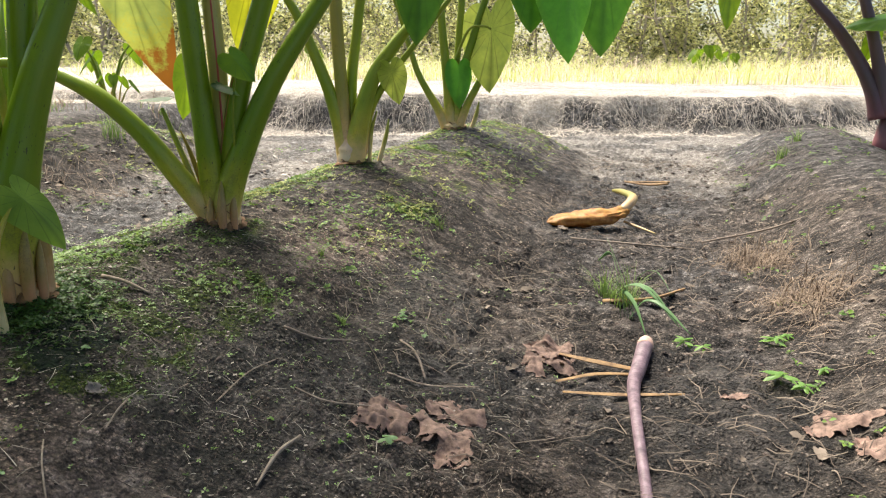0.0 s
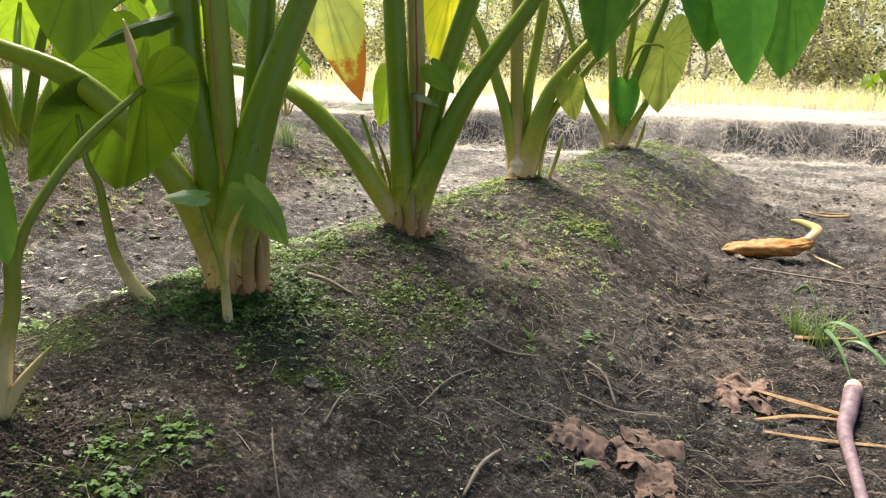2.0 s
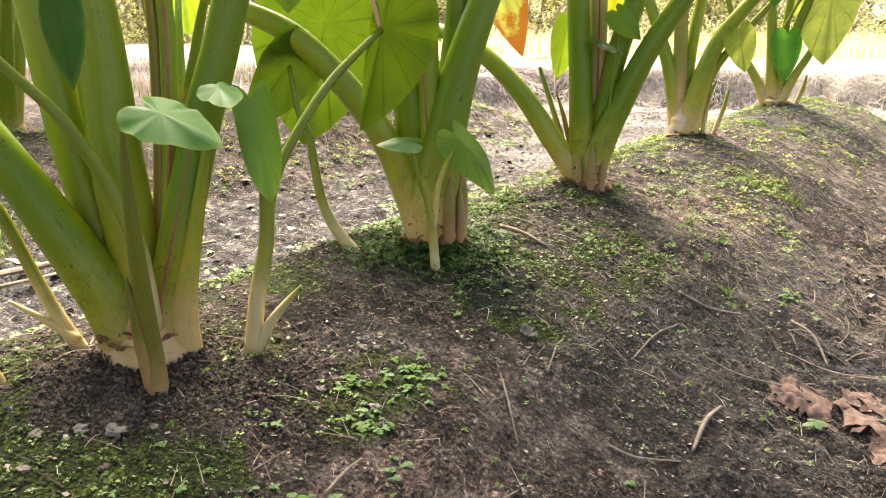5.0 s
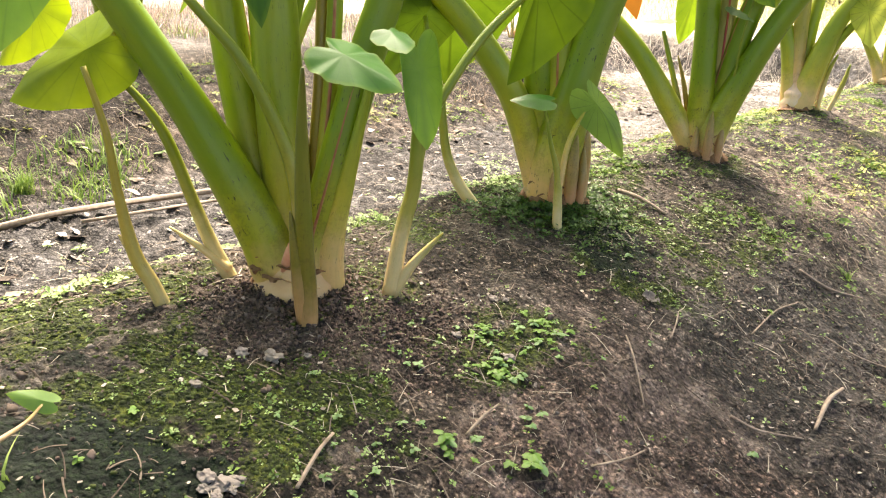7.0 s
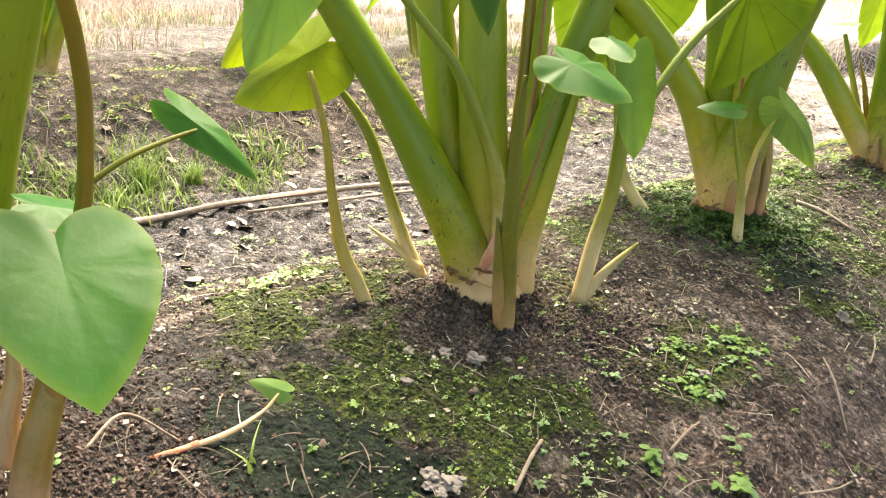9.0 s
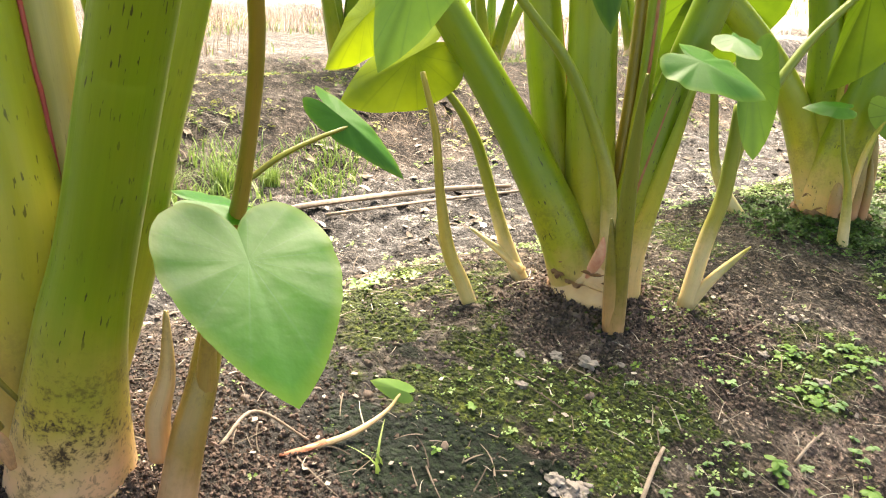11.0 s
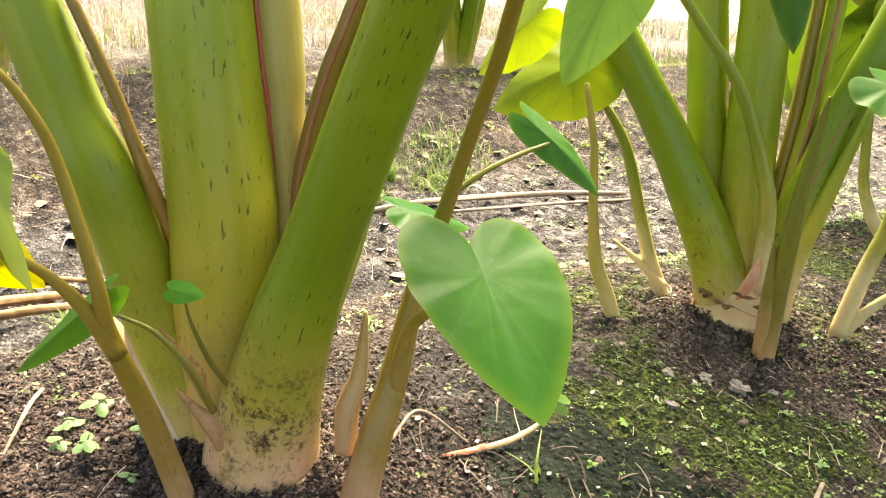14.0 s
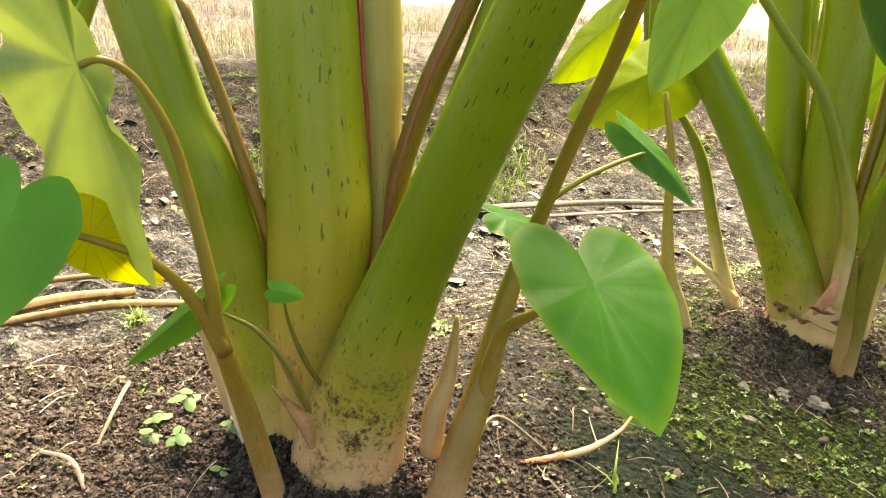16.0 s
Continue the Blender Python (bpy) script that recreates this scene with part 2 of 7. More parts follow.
    p.inputs["Specular IOR Level"].default_value = 0.3
    h = calc(t, "ADD", calc(t, "MULTIPLY", mid, 0.7), calc(t, "ADD", calc(t, "MULTIPLY", fine, 0.5), calc(t, "MULTIPLY", grains[0][0], 0.35)))
    bump(t, h, 1.0, 0.03, p)
    return m


def stem_material(name, base, low, high, fade0, fade1, margin=None, flecks=1.0, streak=0.16, grime=0.55):
    """Petiole skin. UV: x round the stem, y metres from its foot; pale foot, then green, long streaks, dark flecks."""
    m, t, p, out = material(name)
    uv = t.nodes.new("ShaderNodeUVMap").outputs["UV"]
    sep = t.nodes.new("ShaderNodeSeparateXYZ")
    t.links.new(uv, sep.inputs[0])
    c = coords(t)
    blotch = noise_tex(t, 14, 4, 0.6, c)
    h = calc(t, "ADD", sep.outputs["Y"], calc(t, "MULTIPLY", calc(t, "SUBTRACT", blotch, 0.5), 0.17))
    k = calc(t, "DIVIDE", calc(t, "SUBTRACT", h, fade0), fade1 - fade0, True)
    col = ramp(t, k, (0.0, base), (0.18, base), (0.5, low), (1.0, high))
    lines = noise_tex(t, 1.0, 3, 0.6, scaled(t, uv, 38, 1.4, 1))
    col = mix(t, streak, col, ramp(t, lines, (0.3, (0.62, 0.66, 0.5)), (0.7, (1.35, 1.3, 1.15))), "MULTIPLY")
    drift = noise_tex(t, 1.0, 3, 0.6, scaled(t, uv, 2.4, 3.0, 1))
    col = mix(t, 0.55, col, ramp(t, drift, (0.32, (0.72, 0.92, 0.95)), (0.50, (1, 1, 1)), (0.70, (1.38, 1.14, 0.85))), "MULTIPLY")
    fl = noise_tex(t, 1.0, 2, 0.5, scaled(t, uv, 70, 40, 1))
    patch = noise_tex(t, 9, 2, 0.5, c)
    mask = calc(t, "MULTIPLY", ramp(t, fl, (0.652, (0, 0, 0)), (0.668, (1, 1, 1))), ramp(t, patch, (0.42, (0, 0, 0)), (0.54, (1, 1, 1))))
    col = mix(t, calc(t, "MULTIPLY", mask, 0.85 * flecks), col, (0.018, 0.014, 0.008))
    low = ramp(t, sep.outputs["Y"], (0.04, (0.15, 0.15, 0.15)), (0.13, (0.45, 0.45, 0.45)), (0.22, (1, 1, 1)), (0.36, (0, 0, 0)))
    speck = calc(t, "ADD", calc(t, "MULTIPLY", noise_tex(t, 26, 4, 0.7, c), 0.6), calc(t, "MULTIPLY", noise_tex(t, 170, 3, 0.7, c), 0.5))
    dirt = calc(t, "MULTIPLY", low, ramp(t, speck, (0.54, (0, 0, 0)), (0.66, (1, 1, 1))))
    col = mix(t, calc(t, "MULTIPLY", dirt, grime * flecks, True), col, (0.055, 0.034, 0.020))
    t.links.new(col, p.inputs["Base Color"])
    p.inputs["Roughness"].default_value = 0.36
    p.inputs["Subsurface Weight"].default_value = 0.05
    p.inputs["Subsurface Radius"].default_value = (0.012, 0.014, 0.004)
    p.inputs["Subsurface Scale"].default_value = 0.5
    p.inputs["Specular IOR Level"].default_value = 0.45
    bump(t, calc(t, "ADD", lines, calc(t, "MULTIPLY", fl, 0.4)), 0.12, 0.003, p)
    return m


def leaf_material(name, top, vein, through_col, edge=None, gloss=0.38, translucent=0.4, veins=0.65):
    """Leaf skin. UV: x angle round the stalk's joint (0 to 1), y from the joint (0) to the rim (1)."""
    m, t, p, out = material(name)
    uv = t.nodes.new("ShaderNodeUVMap").outputs["UV"]
    sep = t.nodes.new("ShaderNodeSeparateXYZ")
    t.links.new(uv, sep.inputs[0])
    c = coords(t)
    ribs = calc(t, "ABSOLUTE", calc(t, "SUBTRACT", calc(t, "FRACT", calc(t, "ADD", calc(t, "MULTIPLY", sep.outputs["X"], 14.0), calc(t, "MULTIPLY", sep.outputs["Y"], 0.0))), 0.5))
    rib = ramp(t, ribs, (0.0, (1, 1, 1)), (0.06, (0, 0, 0)))
    mid = calc(t, "SUBTRACT", 1.0, calc(t, "DIVIDE", calc(t, "ABSOLUTE", calc(t, "SUBTRACT", sep.outputs["X"], 0.5)), 0.02, True))
    cloud = noise_tex(t, 11, 4, 0.6, c)
    col = mix(t, 0.7, top, ramp(t, cloud, (0.3, (0.7, 0.75, 0.7)), (0.7, (1.3, 1.2, 1.1))), "MULTIPLY")
    near = calc(t, "SUBTRACT", 1.0, sep.outputs["Y"], True)
    col = mix(t, calc(t, "MULTIPLY", calc(t, "MAXIMUM", rib, mid), calc(t, "ADD", calc(t, "MULTIPLY", near, 0.36), 0.07)), col, vein)
    col = mix(t, ramp(t, sep.outputs["Y"], (0.86, (0, 0, 0)), (1.0, (0.45, 0.45, 0.45))), col, mix(t, 0.5, col, (0.36, 0.44, 0.05)))
    if edge:
        far = calc(t, "SUBTRACT", sep.outputs["Y"], calc(t, "MULTIPLY", calc(t, "ABSOLUTE", calc(t, "SUBTRACT", sep.outputs["X"], 0.5)), 3.0))
        rim = calc(t, "ADD", far, calc(t, "MULTIPLY", calc(t, "SUBTRACT", noise_tex(t, 9, 4, 0.7, c), 0.5), 0.9))
        col = mix(t, ramp(t, rim, (edge[1] - 0.26, (0, 0, 0)), (edge[1] - 0.04, (0.9, 0.9, 0.9))), col, (0.70, 0.52, 0.04))
        burn = ramp(t, rim, (edge[1], (0, 0, 0)), (edge[1] + 0.12, (1, 1, 1)))
        col = mix(t, burn, col, edge[0])
    t.links.new(col, p.inputs["Base Color"])
    p.inputs["Roughness"].default_value = gloss
    p.inputs["Specular IOR Level"].default_value = 0.22
    bump(t, calc(t, "ADD", calc(t, "MULTIPLY", rib, -0.04), noise_tex(t, 60, 3, 0.6, c)), 0.25, 0.003, p)
    tr = t.nodes.new("ShaderNodeBsdfTranslucent")
    veined = mix(t, calc(t, "MULTIPLY", calc(t, "MAXIMUM", rib, mid), veins), through_col, tuple(0.25 * q for q in through_col))
    if edge:
        veined = mix(t, burn, veined, edge[0])
    t.links.new(mix(t, 0.55, veined, ramp(t, cloud, (0.3, (0.6, 0.65, 0.6)), (0.7, (1.25, 1.15, 1.0))), "MULTIPLY"), tr.inputs["Color"])
    sh = t.nodes.new("ShaderNodeMixShader")
    sh.inputs["Fac"].default_value = translucent
    t.links.new(p.outputs[0], sh.inputs[1])
    t.links.new(tr.outputs[0], sh.inputs[2])
    t.links.new(sh.outputs[0], out.inputs["Surface"])
    return m


def plain_material(name, a, b, scale=40, rough=0.8, translucent=0.0, island=True):
    m, t, p, out = material(name)
    n = noise_tex(t, scale, 4, 0.65, coords(t))
    if island:
        g = t.nodes.new("ShaderNodeNewGeometry")
        n = calc(t, "ADD", calc(t, "MULTIPLY", n, 0.5), calc(t, "MULTIPLY", g.outputs["Random Per Island"], 0.5))
    col = ramp(t, n, (0.25, a), (0.75, b))
    t.links.new(col, p.inputs["Base Color"])
    p.inputs["Roughness"].default_value = rough
    bump(t, noise_tex(t, scale * 4, 4, 0.7, coords(t)), 0.4, 0.004, p)
    if translucent:
        tr = t.nodes.new("ShaderNodeBsdfTranslucent")
        t.links.new(col, tr.inputs["Color"])
        sh = t.nodes.new("ShaderNodeMixShader")
        sh.inputs["Fac"].default_value = translucent
        t.links.new(p.outputs[0], sh.inputs[1])
        t.links.new(tr.outputs[0], sh.inputs[2])
        t.links.new(sh.outputs[0], out.inputs["Surface"])
    return m


SOIL = soil_material()
STEM = stem_material("petiole_green", (0.72, 0.47, 0.21), (0.31, 0.335, 0.028), (0.150, 0.235, 0.007), 0.0, 0.36, grime=0.4)
STEM_MOTTLED = stem_material("petiole_mottled", (0.76, 0.46, 0.27), (0.42, 0.35, 0.07), (0.185, 0.265, 0.010), 0.06, 0.40, grime=1.25)
STEM_GOLD = stem_material("petiole_gold", (0.62, 0.40, 0.14), (0.47, 0.41, 0.055), (0.27, 0.33, 0.022), 0.02, 0.55, flecks=0.8, grime=0.2)
STEM_OLIVE = stem_material("sucker_olive", (0.52, 0.30, 0.14), (0.21, 0.17, 0.030), (0.165, 0.175, 0.020), 0.0, 0.30, flecks=0.6)
STEM_CREAM = stem_material("sucker_cream", (0.74, 0.54, 0.27), (0.50, 0.38, 0.10), (0.36, 0.29, 0.05), 0.0, 0.35, flecks=0.5, grime=0.3)
STEM_PEELED = stem_material("sheath_peeled", (0.52, 0.27, 0.15), (0.36, 0.23, 0.09), (0.25, 0.20, 0.05), 0.0, 0.22, flecks=0.8, grime=0.5)
STEM_DRY = stem_material("sheath_dry", (0.50, 0.26, 0.13), (0.40, 0.22, 0.06), (0.28, 0.17, 0.04), 0.0, 0.5, flecks=1.0, grime=0.8)
STEM_PALE = stem_material("petiole_pale", (0.72, 0.49, 0.22), (0.40, 0.39, 0.050), (0.24, 0.305, 0.022), 0.02, 0.45, flecks=0.5)
STEM_TAN = stem_material("petiole_tan", (0.62, 0.40, 0.22), (0.52, 0.38, 0.15), (0.42, 0.36, 0.12), 0.02, 0.5, flecks=0.5)
STEM_BROWN = stem_material("sucker_brown", (0.70, 0.40, 0.25), (0.36, 0.21, 0.060), (0.30, 0.215, 0.034), 0.0, 0.25, flecks=0.6)
STEM_YOUNG = stem_material("sucker_green", (0.70, 0.55, 0.30), (0.36, 0.34, 0.075), (0.20, 0.25, 0.025), 0.05, 0.34, flecks=0.35)
STEM_PURPLE = stem_material("petiole_purple", (0.30, 0.12, 0.14), (0.16, 0.06, 0.08), (0.12, 0.07, 0.07), 0.02, 0.5, flecks=0.3)
STEM_BLUSH = stem_material("petiole_blush", (0.66, 0.42, 0.28), (0.50, 0.36, 0.14), (0.32, 0.27, 0.06), 0.10, 0.5, flecks=0.7)
STEM_WHITE = stem_material("petiole_foot", (0.86, 0.66, 0.54), (0.74, 0.46, 0.33), (0.5, 0.4, 0.2), 0.06, 0.4, flecks=0.3)
MARGIN = plain_material("sheath_margin", (0.33, 0.085, 0.05), (0.42, 0.22, 0.11), 30, 0.6, island=False)
MARGIN_RED = plain_material("sheath_red", (0.42, 0.05, 0.06), (0.50, 0.12, 0.10), 30, 0.5, island=False)
CORM = plain_material("corm_skin", (0.74, 0.54, 0.30), (0.60, 0.36, 0.19), 14, 0.6, island=False)
SCAR = plain_material("leaf_scar", (0.10, 0.045, 0.022), (0.30, 0.16, 0.08), 60, 0.85, island=False)
CUT_FLESH = plain_material("cut_flesh", (0.60, 0.20, 0.11), (0.74, 0.44, 0.30), 40, 0.5, island=False)
LEAF = leaf_material("leaf_green", (0.060, 0.17, 0.022), (0.22, 0.36, 0.14), (0.30, 0.46, 0.03))
LEAF_FRESH = leaf_material("leaf_fresh", (0.019, 0.145, 0.006), (0.136, 0.359, 0.098), (0.144, 0.500, 0.012), gloss=0.42, translucent=0.38, veins=0.2)
LEAF_LIGHT = leaf_material("leaf_light", (0.19, 0.28, 0.018), (0.10, 0.16, 0.012), (0.30, 0.40, 0.012), translucent=0.5, veins=0.3)
LEAF_LIME = leaf_material("leaf_lime", (0.11, 0.20, 0.016), (0.03, 0.05, 0.008), (0.13, 0.22, 0.010), translucent=0.5)
LEAF_DARK = leaf_material("leaf_dark", (0.024, 0.080, 0.015), (0.07, 0.16, 0.04), (0.08, 0.22, 0.02), gloss=0.52, translucent=0.25)
LEAF_ROLLED = leaf_material("leaf_rolled", (0.12, 0.25, 0.055), (0.18, 0.32, 0.10), (0.22, 0.42, 0.05), gloss=0.40, translucent=0.25)
LEAF_GLOSSY = leaf_material("leaf_glossy", (0.036, 0.150, 0.020), (0.08, 0.21, 0.05), (0.12, 0.34, 0.03), gloss=0.5, translucent=0.2)
LEAF_PALE = leaf_material("leaf_pale", (0.20, 0.30, 0.085), (0.30, 0.40, 0.16), (0.36, 0.48, 0.09), translucent=0.35, veins=0.2)
LEAF_YELLOW = leaf_material("leaf_yellow", (0.36, 0.40, 0.04), (0.16, 0.17, 0.03), (0.55, 0.56, 0.03), ((0.42, 0.16, 0.02), 0.98), translucent=0.5)
LEAF_CURL = leaf_material("leaf_underside", (0.20, 0.33, 0.08), (0.28, 0.40, 0.16), (0.34, 0.55, 0.08), translucent=0.55)
LEAF_SUCKER = leaf_material("leaf_sucker", (0.075, 0.22, 0.030), (0.16, 0.30, 0.10), (0.22, 0.50, 0.03), gloss=0.5, translucent=0.5, veins=0.2)
LEAF_MINT = leaf_material("leaf_mint", (0.105, 0.37, 0.055), (0.19, 0.43, 0.11), (0.18, 0.52, 0.04), gloss=0.45, translucent=0.35, veins=0.3)
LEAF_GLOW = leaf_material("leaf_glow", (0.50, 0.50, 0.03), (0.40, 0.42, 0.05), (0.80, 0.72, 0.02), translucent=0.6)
# Darker copy of LEAF_LIME: the shade these leaves hang in is in the colour.
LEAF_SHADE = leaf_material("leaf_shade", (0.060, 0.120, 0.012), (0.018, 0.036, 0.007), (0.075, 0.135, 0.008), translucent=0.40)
LEAF_RIBBED = leaf_material("leaf_ribbed", (0.30, 0.40, 0.09), (0.10, 0.15, 0.03), (0.72, 0.82, 0.16), translucent=0.68)
LEAF_TORN = leaf_material("leaf_torn", (0.34, 0.46, 0.20), (0.36, 0.42, 0.2), (0.50, 0.56, 0.12), ((0.40, 0.15, 0.025), 0.70), translucent=0.35)

# ---- ground ----
def graded(stops):
    """Coordinates along one axis: (start, step) pairs; the step grows smoothly from one stop to the next."""
    out, v = [], stops[0][0]
    while v < stops[-1][0]:
        out.append(v)
        v += float(np.interp(v, [s[0] for s in stops], [s[1] for s in stops]))
    return np.array(out + [stops[-1][0]])


def build_ground():
    xs = graded([(-400, 60), (-40, 4), (-14, 0.5), (-5, 0.12), (-3.2, 0.040), (-2.2, 0.024), (-0.9, 0.008), (-0.6, 0.0065), (0.9, 0.0065), (1.5, 0.012), (2.6, 0.026), (3.4, 0.04), (6, 0.12), (14, 0.5), (50, 4), (400, 60)])
    ys = graded([(-60, 15), (-6, 0.6), (-1, 0.06), (-0.4, 0.0075), (1.9, 0.0075), (3.2, 0.013), (5, 0.020), (9, 0.032), (14, 0.08), (20, 0.4), (50, 3), (600, 60)])
    gx, gy = np.meshgrid(xs, ys)
    z = ground(gx, gy)
    verts = np.stack([gx.ravel(), gy.ravel(), z.ravel()], 1)
    nx, ny = len(xs), len(ys)
    i = (np.arange(ny - 1)[:, None] * nx + np.arange(nx - 1)[None, :]).ravel()
    faces = np.stack([i, i + 1, i + nx + 1, i + nx], 1)
    me = bpy.data.meshes.new("ground")
    me.vertices.add(len(verts))
    me.vertices.foreach_set("co", verts.astype(np.float32).ravel())
    me.loops.add(faces.size)
    me.loops.foreach_set("vertex_index", faces.astype(np.int32).ravel())
    me.polygons.add(len(faces))
    me.polygons.foreach_set("loop_start", np.arange(0, faces.size, 4, dtype=np.int32))
    me.polygons.foreach_set("use_smooth", np.ones(len(faces), dtype=bool))
    me.update(calc_edges=True)
    q = along(gx, gy)
    d = np.min([np.abs(gx - a) for a in BED_AXES], axis=0)
    dry = np.where(gx < -1, 0.85, 0.35) * smooth(0.95, 1.5, d) * smooth(2.4, 5.0, gy + np.where(gx < -1, 6, 0)) + smooth(8.3, 10.5, q)
    dry = dry + 0.35 * smooth(5.0, 8.0, gy) + 0.25 * smooth(0.2, 0.7, vnoise(gx, gy, 0.5, 31)) + 0.3 * smooth(3.0, 7.0, gy) * smooth(0.0, 0.6, vnoise(gx, gy, 0.8, 32))
    # Bank, side field and far furrows: sunlight on dry mud painted as paler colour.
    sun_pale = smooth(11.2, 11.9, q + 0.25 * vnoise(gx, gy, 0.4, 33)) * (0.75 + 0.25 * vnoise(gx, gy, 0.6, 34))
    sun_pale = np.maximum(sun_pale, 0.12 * smooth(-4.3, -5.4, gx + 0.7 * vnoise(gx, gy, 0.6, 35)) * (0.5 + 0.5 * smooth(-0.2, 0.4, vnoise(gx, gy, 0.35, 36))))
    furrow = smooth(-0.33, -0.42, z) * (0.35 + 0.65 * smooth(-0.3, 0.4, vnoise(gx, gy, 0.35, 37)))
    sun_pale = np.maximum(sun_pale, furrow * (0.40 * smooth(4.6, 7.0, gy) * (gx < -0.5) + 0.36 * smooth(6.2, 8.0, gy) * (gx > -0.5)))
    dry = dry * (1 - 0.5 * smooth(-0.40, -0.30, z) * (gx < -2.0))
    for name, values in (("liverwort", patches(gx, gy, LIVERWORT, 61)), ("damp", patches(gx, gy, DAMP, 65)), ("rusty", patches(gx, gy, RUSTY, 69)), ("moss", mossiness(gx, gy)), ("dry", np.clip(dry, 0, 1)), ("sun_pale", np.clip(sun_pale, 0, 1))):
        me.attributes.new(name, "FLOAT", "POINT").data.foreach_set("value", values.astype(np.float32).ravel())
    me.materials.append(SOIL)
    return tagged(new("ground", me), "dark damp garden soil in raised beds with mossy tops", "ground", kind="structure")


build_ground()


# ---- taro plants ----
def spline(points, n):
    """Catmull-Rom through rows of numbers."""
    p = np.asarray(points, float)
    p = np.vstack([2 * p[0] - p[1], p, 2 * p[-1] - p[-2]])
    out, segs = [], len(p) - 3
    for k in np.linspace(0, segs, n):
        i = min(int(k), segs - 1)
        f = k - i
        a, b, c, d = p[i:i + 4]
        out.append(0.5 * (2 * b + (c - a) * f + (2 * a - 5 * b + 4 * c - d) * f * f + (3 * b - a - 3 * c + d) * f ** 3))
    return np.array(out)


def tube(name, points, mat, seg=16, rings=None, flat=1.0, wobble=0.03, groove=0.0, foot=0.0):
    """A tapered stem through (x, y, z, radius) rows. groove: a channel along its inner side."""
    rings = rings or max(8, 5 * len(points))
    s = spline(points, rings)
    c, r = s[:, :3], np.maximum(s[:, 3], 0.0008)
    tang = np.gradient(c, axis=0)
    tang /= np.linalg.norm(tang, axis=1)[:, None] + 1e-9
    ref = np.array([0.0, 0.0, 1.0]) if abs(tang[0][2]) < 0.7 else np.array([1.0, 0.0, 0.0])
    length = np.concatenate([[0], np.cumsum(np.linalg.norm(np.diff(c, axis=0), axis=1))]) + foot
    verts, uv, faces = [], [], []
    side = np.cross(tang[0], ref)
    seed = int(abs(points[0][0] * 7919 + points[0][1] * 104729 + points[0][3] * 1e5)) % 1000
    for i in range(rings):
        side = side - tang[i] * (side @ tang[i])
        side /= np.linalg.norm(side) + 1e-9
        up = np.cross(side, tang[i])
        for k in range(seg + 1):
            a = 2 * math.pi * (k % seg) / seg
            w = 1 + wobble * (math.sin(2 * a + seed + 5 * length[i]) + 0.6 * math.sin(3 * a + 2 * seed - 9 * length[i]))
            if groove:
                w -= groove * max(0.0, math.cos(a - seed)) ** 6
            verts.append(c[i] + r[i] * w * (math.cos(a) * side + flat * math.sin(a) * up))
            uv.append((k / seg, length[i]))
    n = seg + 1
    for i in range(rings - 1):
        for k in range(seg):
            faces.append((i * n + k, i * n + k + 1, (i + 1) * n + k + 1, (i + 1) * n + k))
    for i, rev in ((0, True), (rings - 1, False)):
        ring = [i * n + k for k in range(seg)]
        faces.append(tuple(reversed(ring)) if rev else tuple(ring))
    return link_mesh(name, verts, faces, mat, uv)


RIM = ([0, 9, 20, 28, 40, 59, 90, 107, 132, 150, 163, 172, 180], [1.0, 0.87, 0.74, 0.667, 0.59, 0.525, 0.49, 0.51, 0.54, 0.53, 0.44, 0.34, 0.25])
OVAL = ([0, 15, 30, 60, 90, 130, 180], [1.0, 0.90, 0.70, 0.42, 0.27, 0.12, 0.04])


def blade(name, joint, tip, facing, width, mat, fold=0.15, droop=0.12, wave=0.03, curl=0.0, rings=10, spokes=56, seed=0, halves=(1.0, 1.0), rim=RIM):
    """A heart-shaped leaf blade: joint is where the stalk meets it, facing the side that its upper face looks to.
    width: full width over length; fold: how far the halves close like a book; curl: rolls the rims in."""
    j, t = Vector(joint), Vector(tip)
    ax = t - j
    size = ax.length
    ax.normalize()
    nor = Vector(facing)
    nor = (nor - ax * nor.dot(ax)).normalized()
    lat = ax.cross(nor)
    verts, uv, faces = [], [], []
    for r in range(rings + 1):
        f = (r / rings) ** 0.85
        for s in range(spokes + 1):
            ang = -180 + 360 * s / spokes
            rad = float(np.interp(abs(ang), *rim)) * f
            a = rad * math.cos(radians(ang))
            b = rad * math.sin(radians(ang)) * width * halves[0 if ang < 0 else 1]
            z = -droop * a * abs(a) - fold * abs(b) * (1 + 0.3 * abs(b))
            z += 0.35 * wave * f * f * (math.sin(radians(ang) * 7 + seed) + 0.6 * math.sin(radians(ang) * 11 + 2.3 * seed))
            z -= 0.0006 * math.cos(14 * radians(ang)) * f
            if curl:
                bend = curl * b
                b, z = math.sin(bend) / curl, z + (1 - math.cos(bend)) / curl
            verts.append(j + size * (a * ax + b * lat + z * nor))
            uv.append((s / spokes, f))
    n = spokes + 1
    for r in range(rings):
        for s in range(spokes):
            faces.append((r * n + s, r * n + s + 1, (r + 1) * n + s + 1, (r + 1) * n + s))
    return link_mesh(name, verts, faces, mat, uv)


def margin(points, offset, mat, parent, grow=1.0):
    """The dry edge of a petiole's sheath: a narrow raised seam along the stem."""
    rows = []
    for i, (x, y, z, r) in enumerate(points):
        rows.append((x + offset[0] * r * grow, y + offset[1] * r * grow, z, 0.0045 * (1 - 0.5 * i / len(points))))
    return part("sheath_margin", tube("sheath_margin", rows, mat, 6, None, 1.0, 0.1), parent, "dry reddish sheath margin")


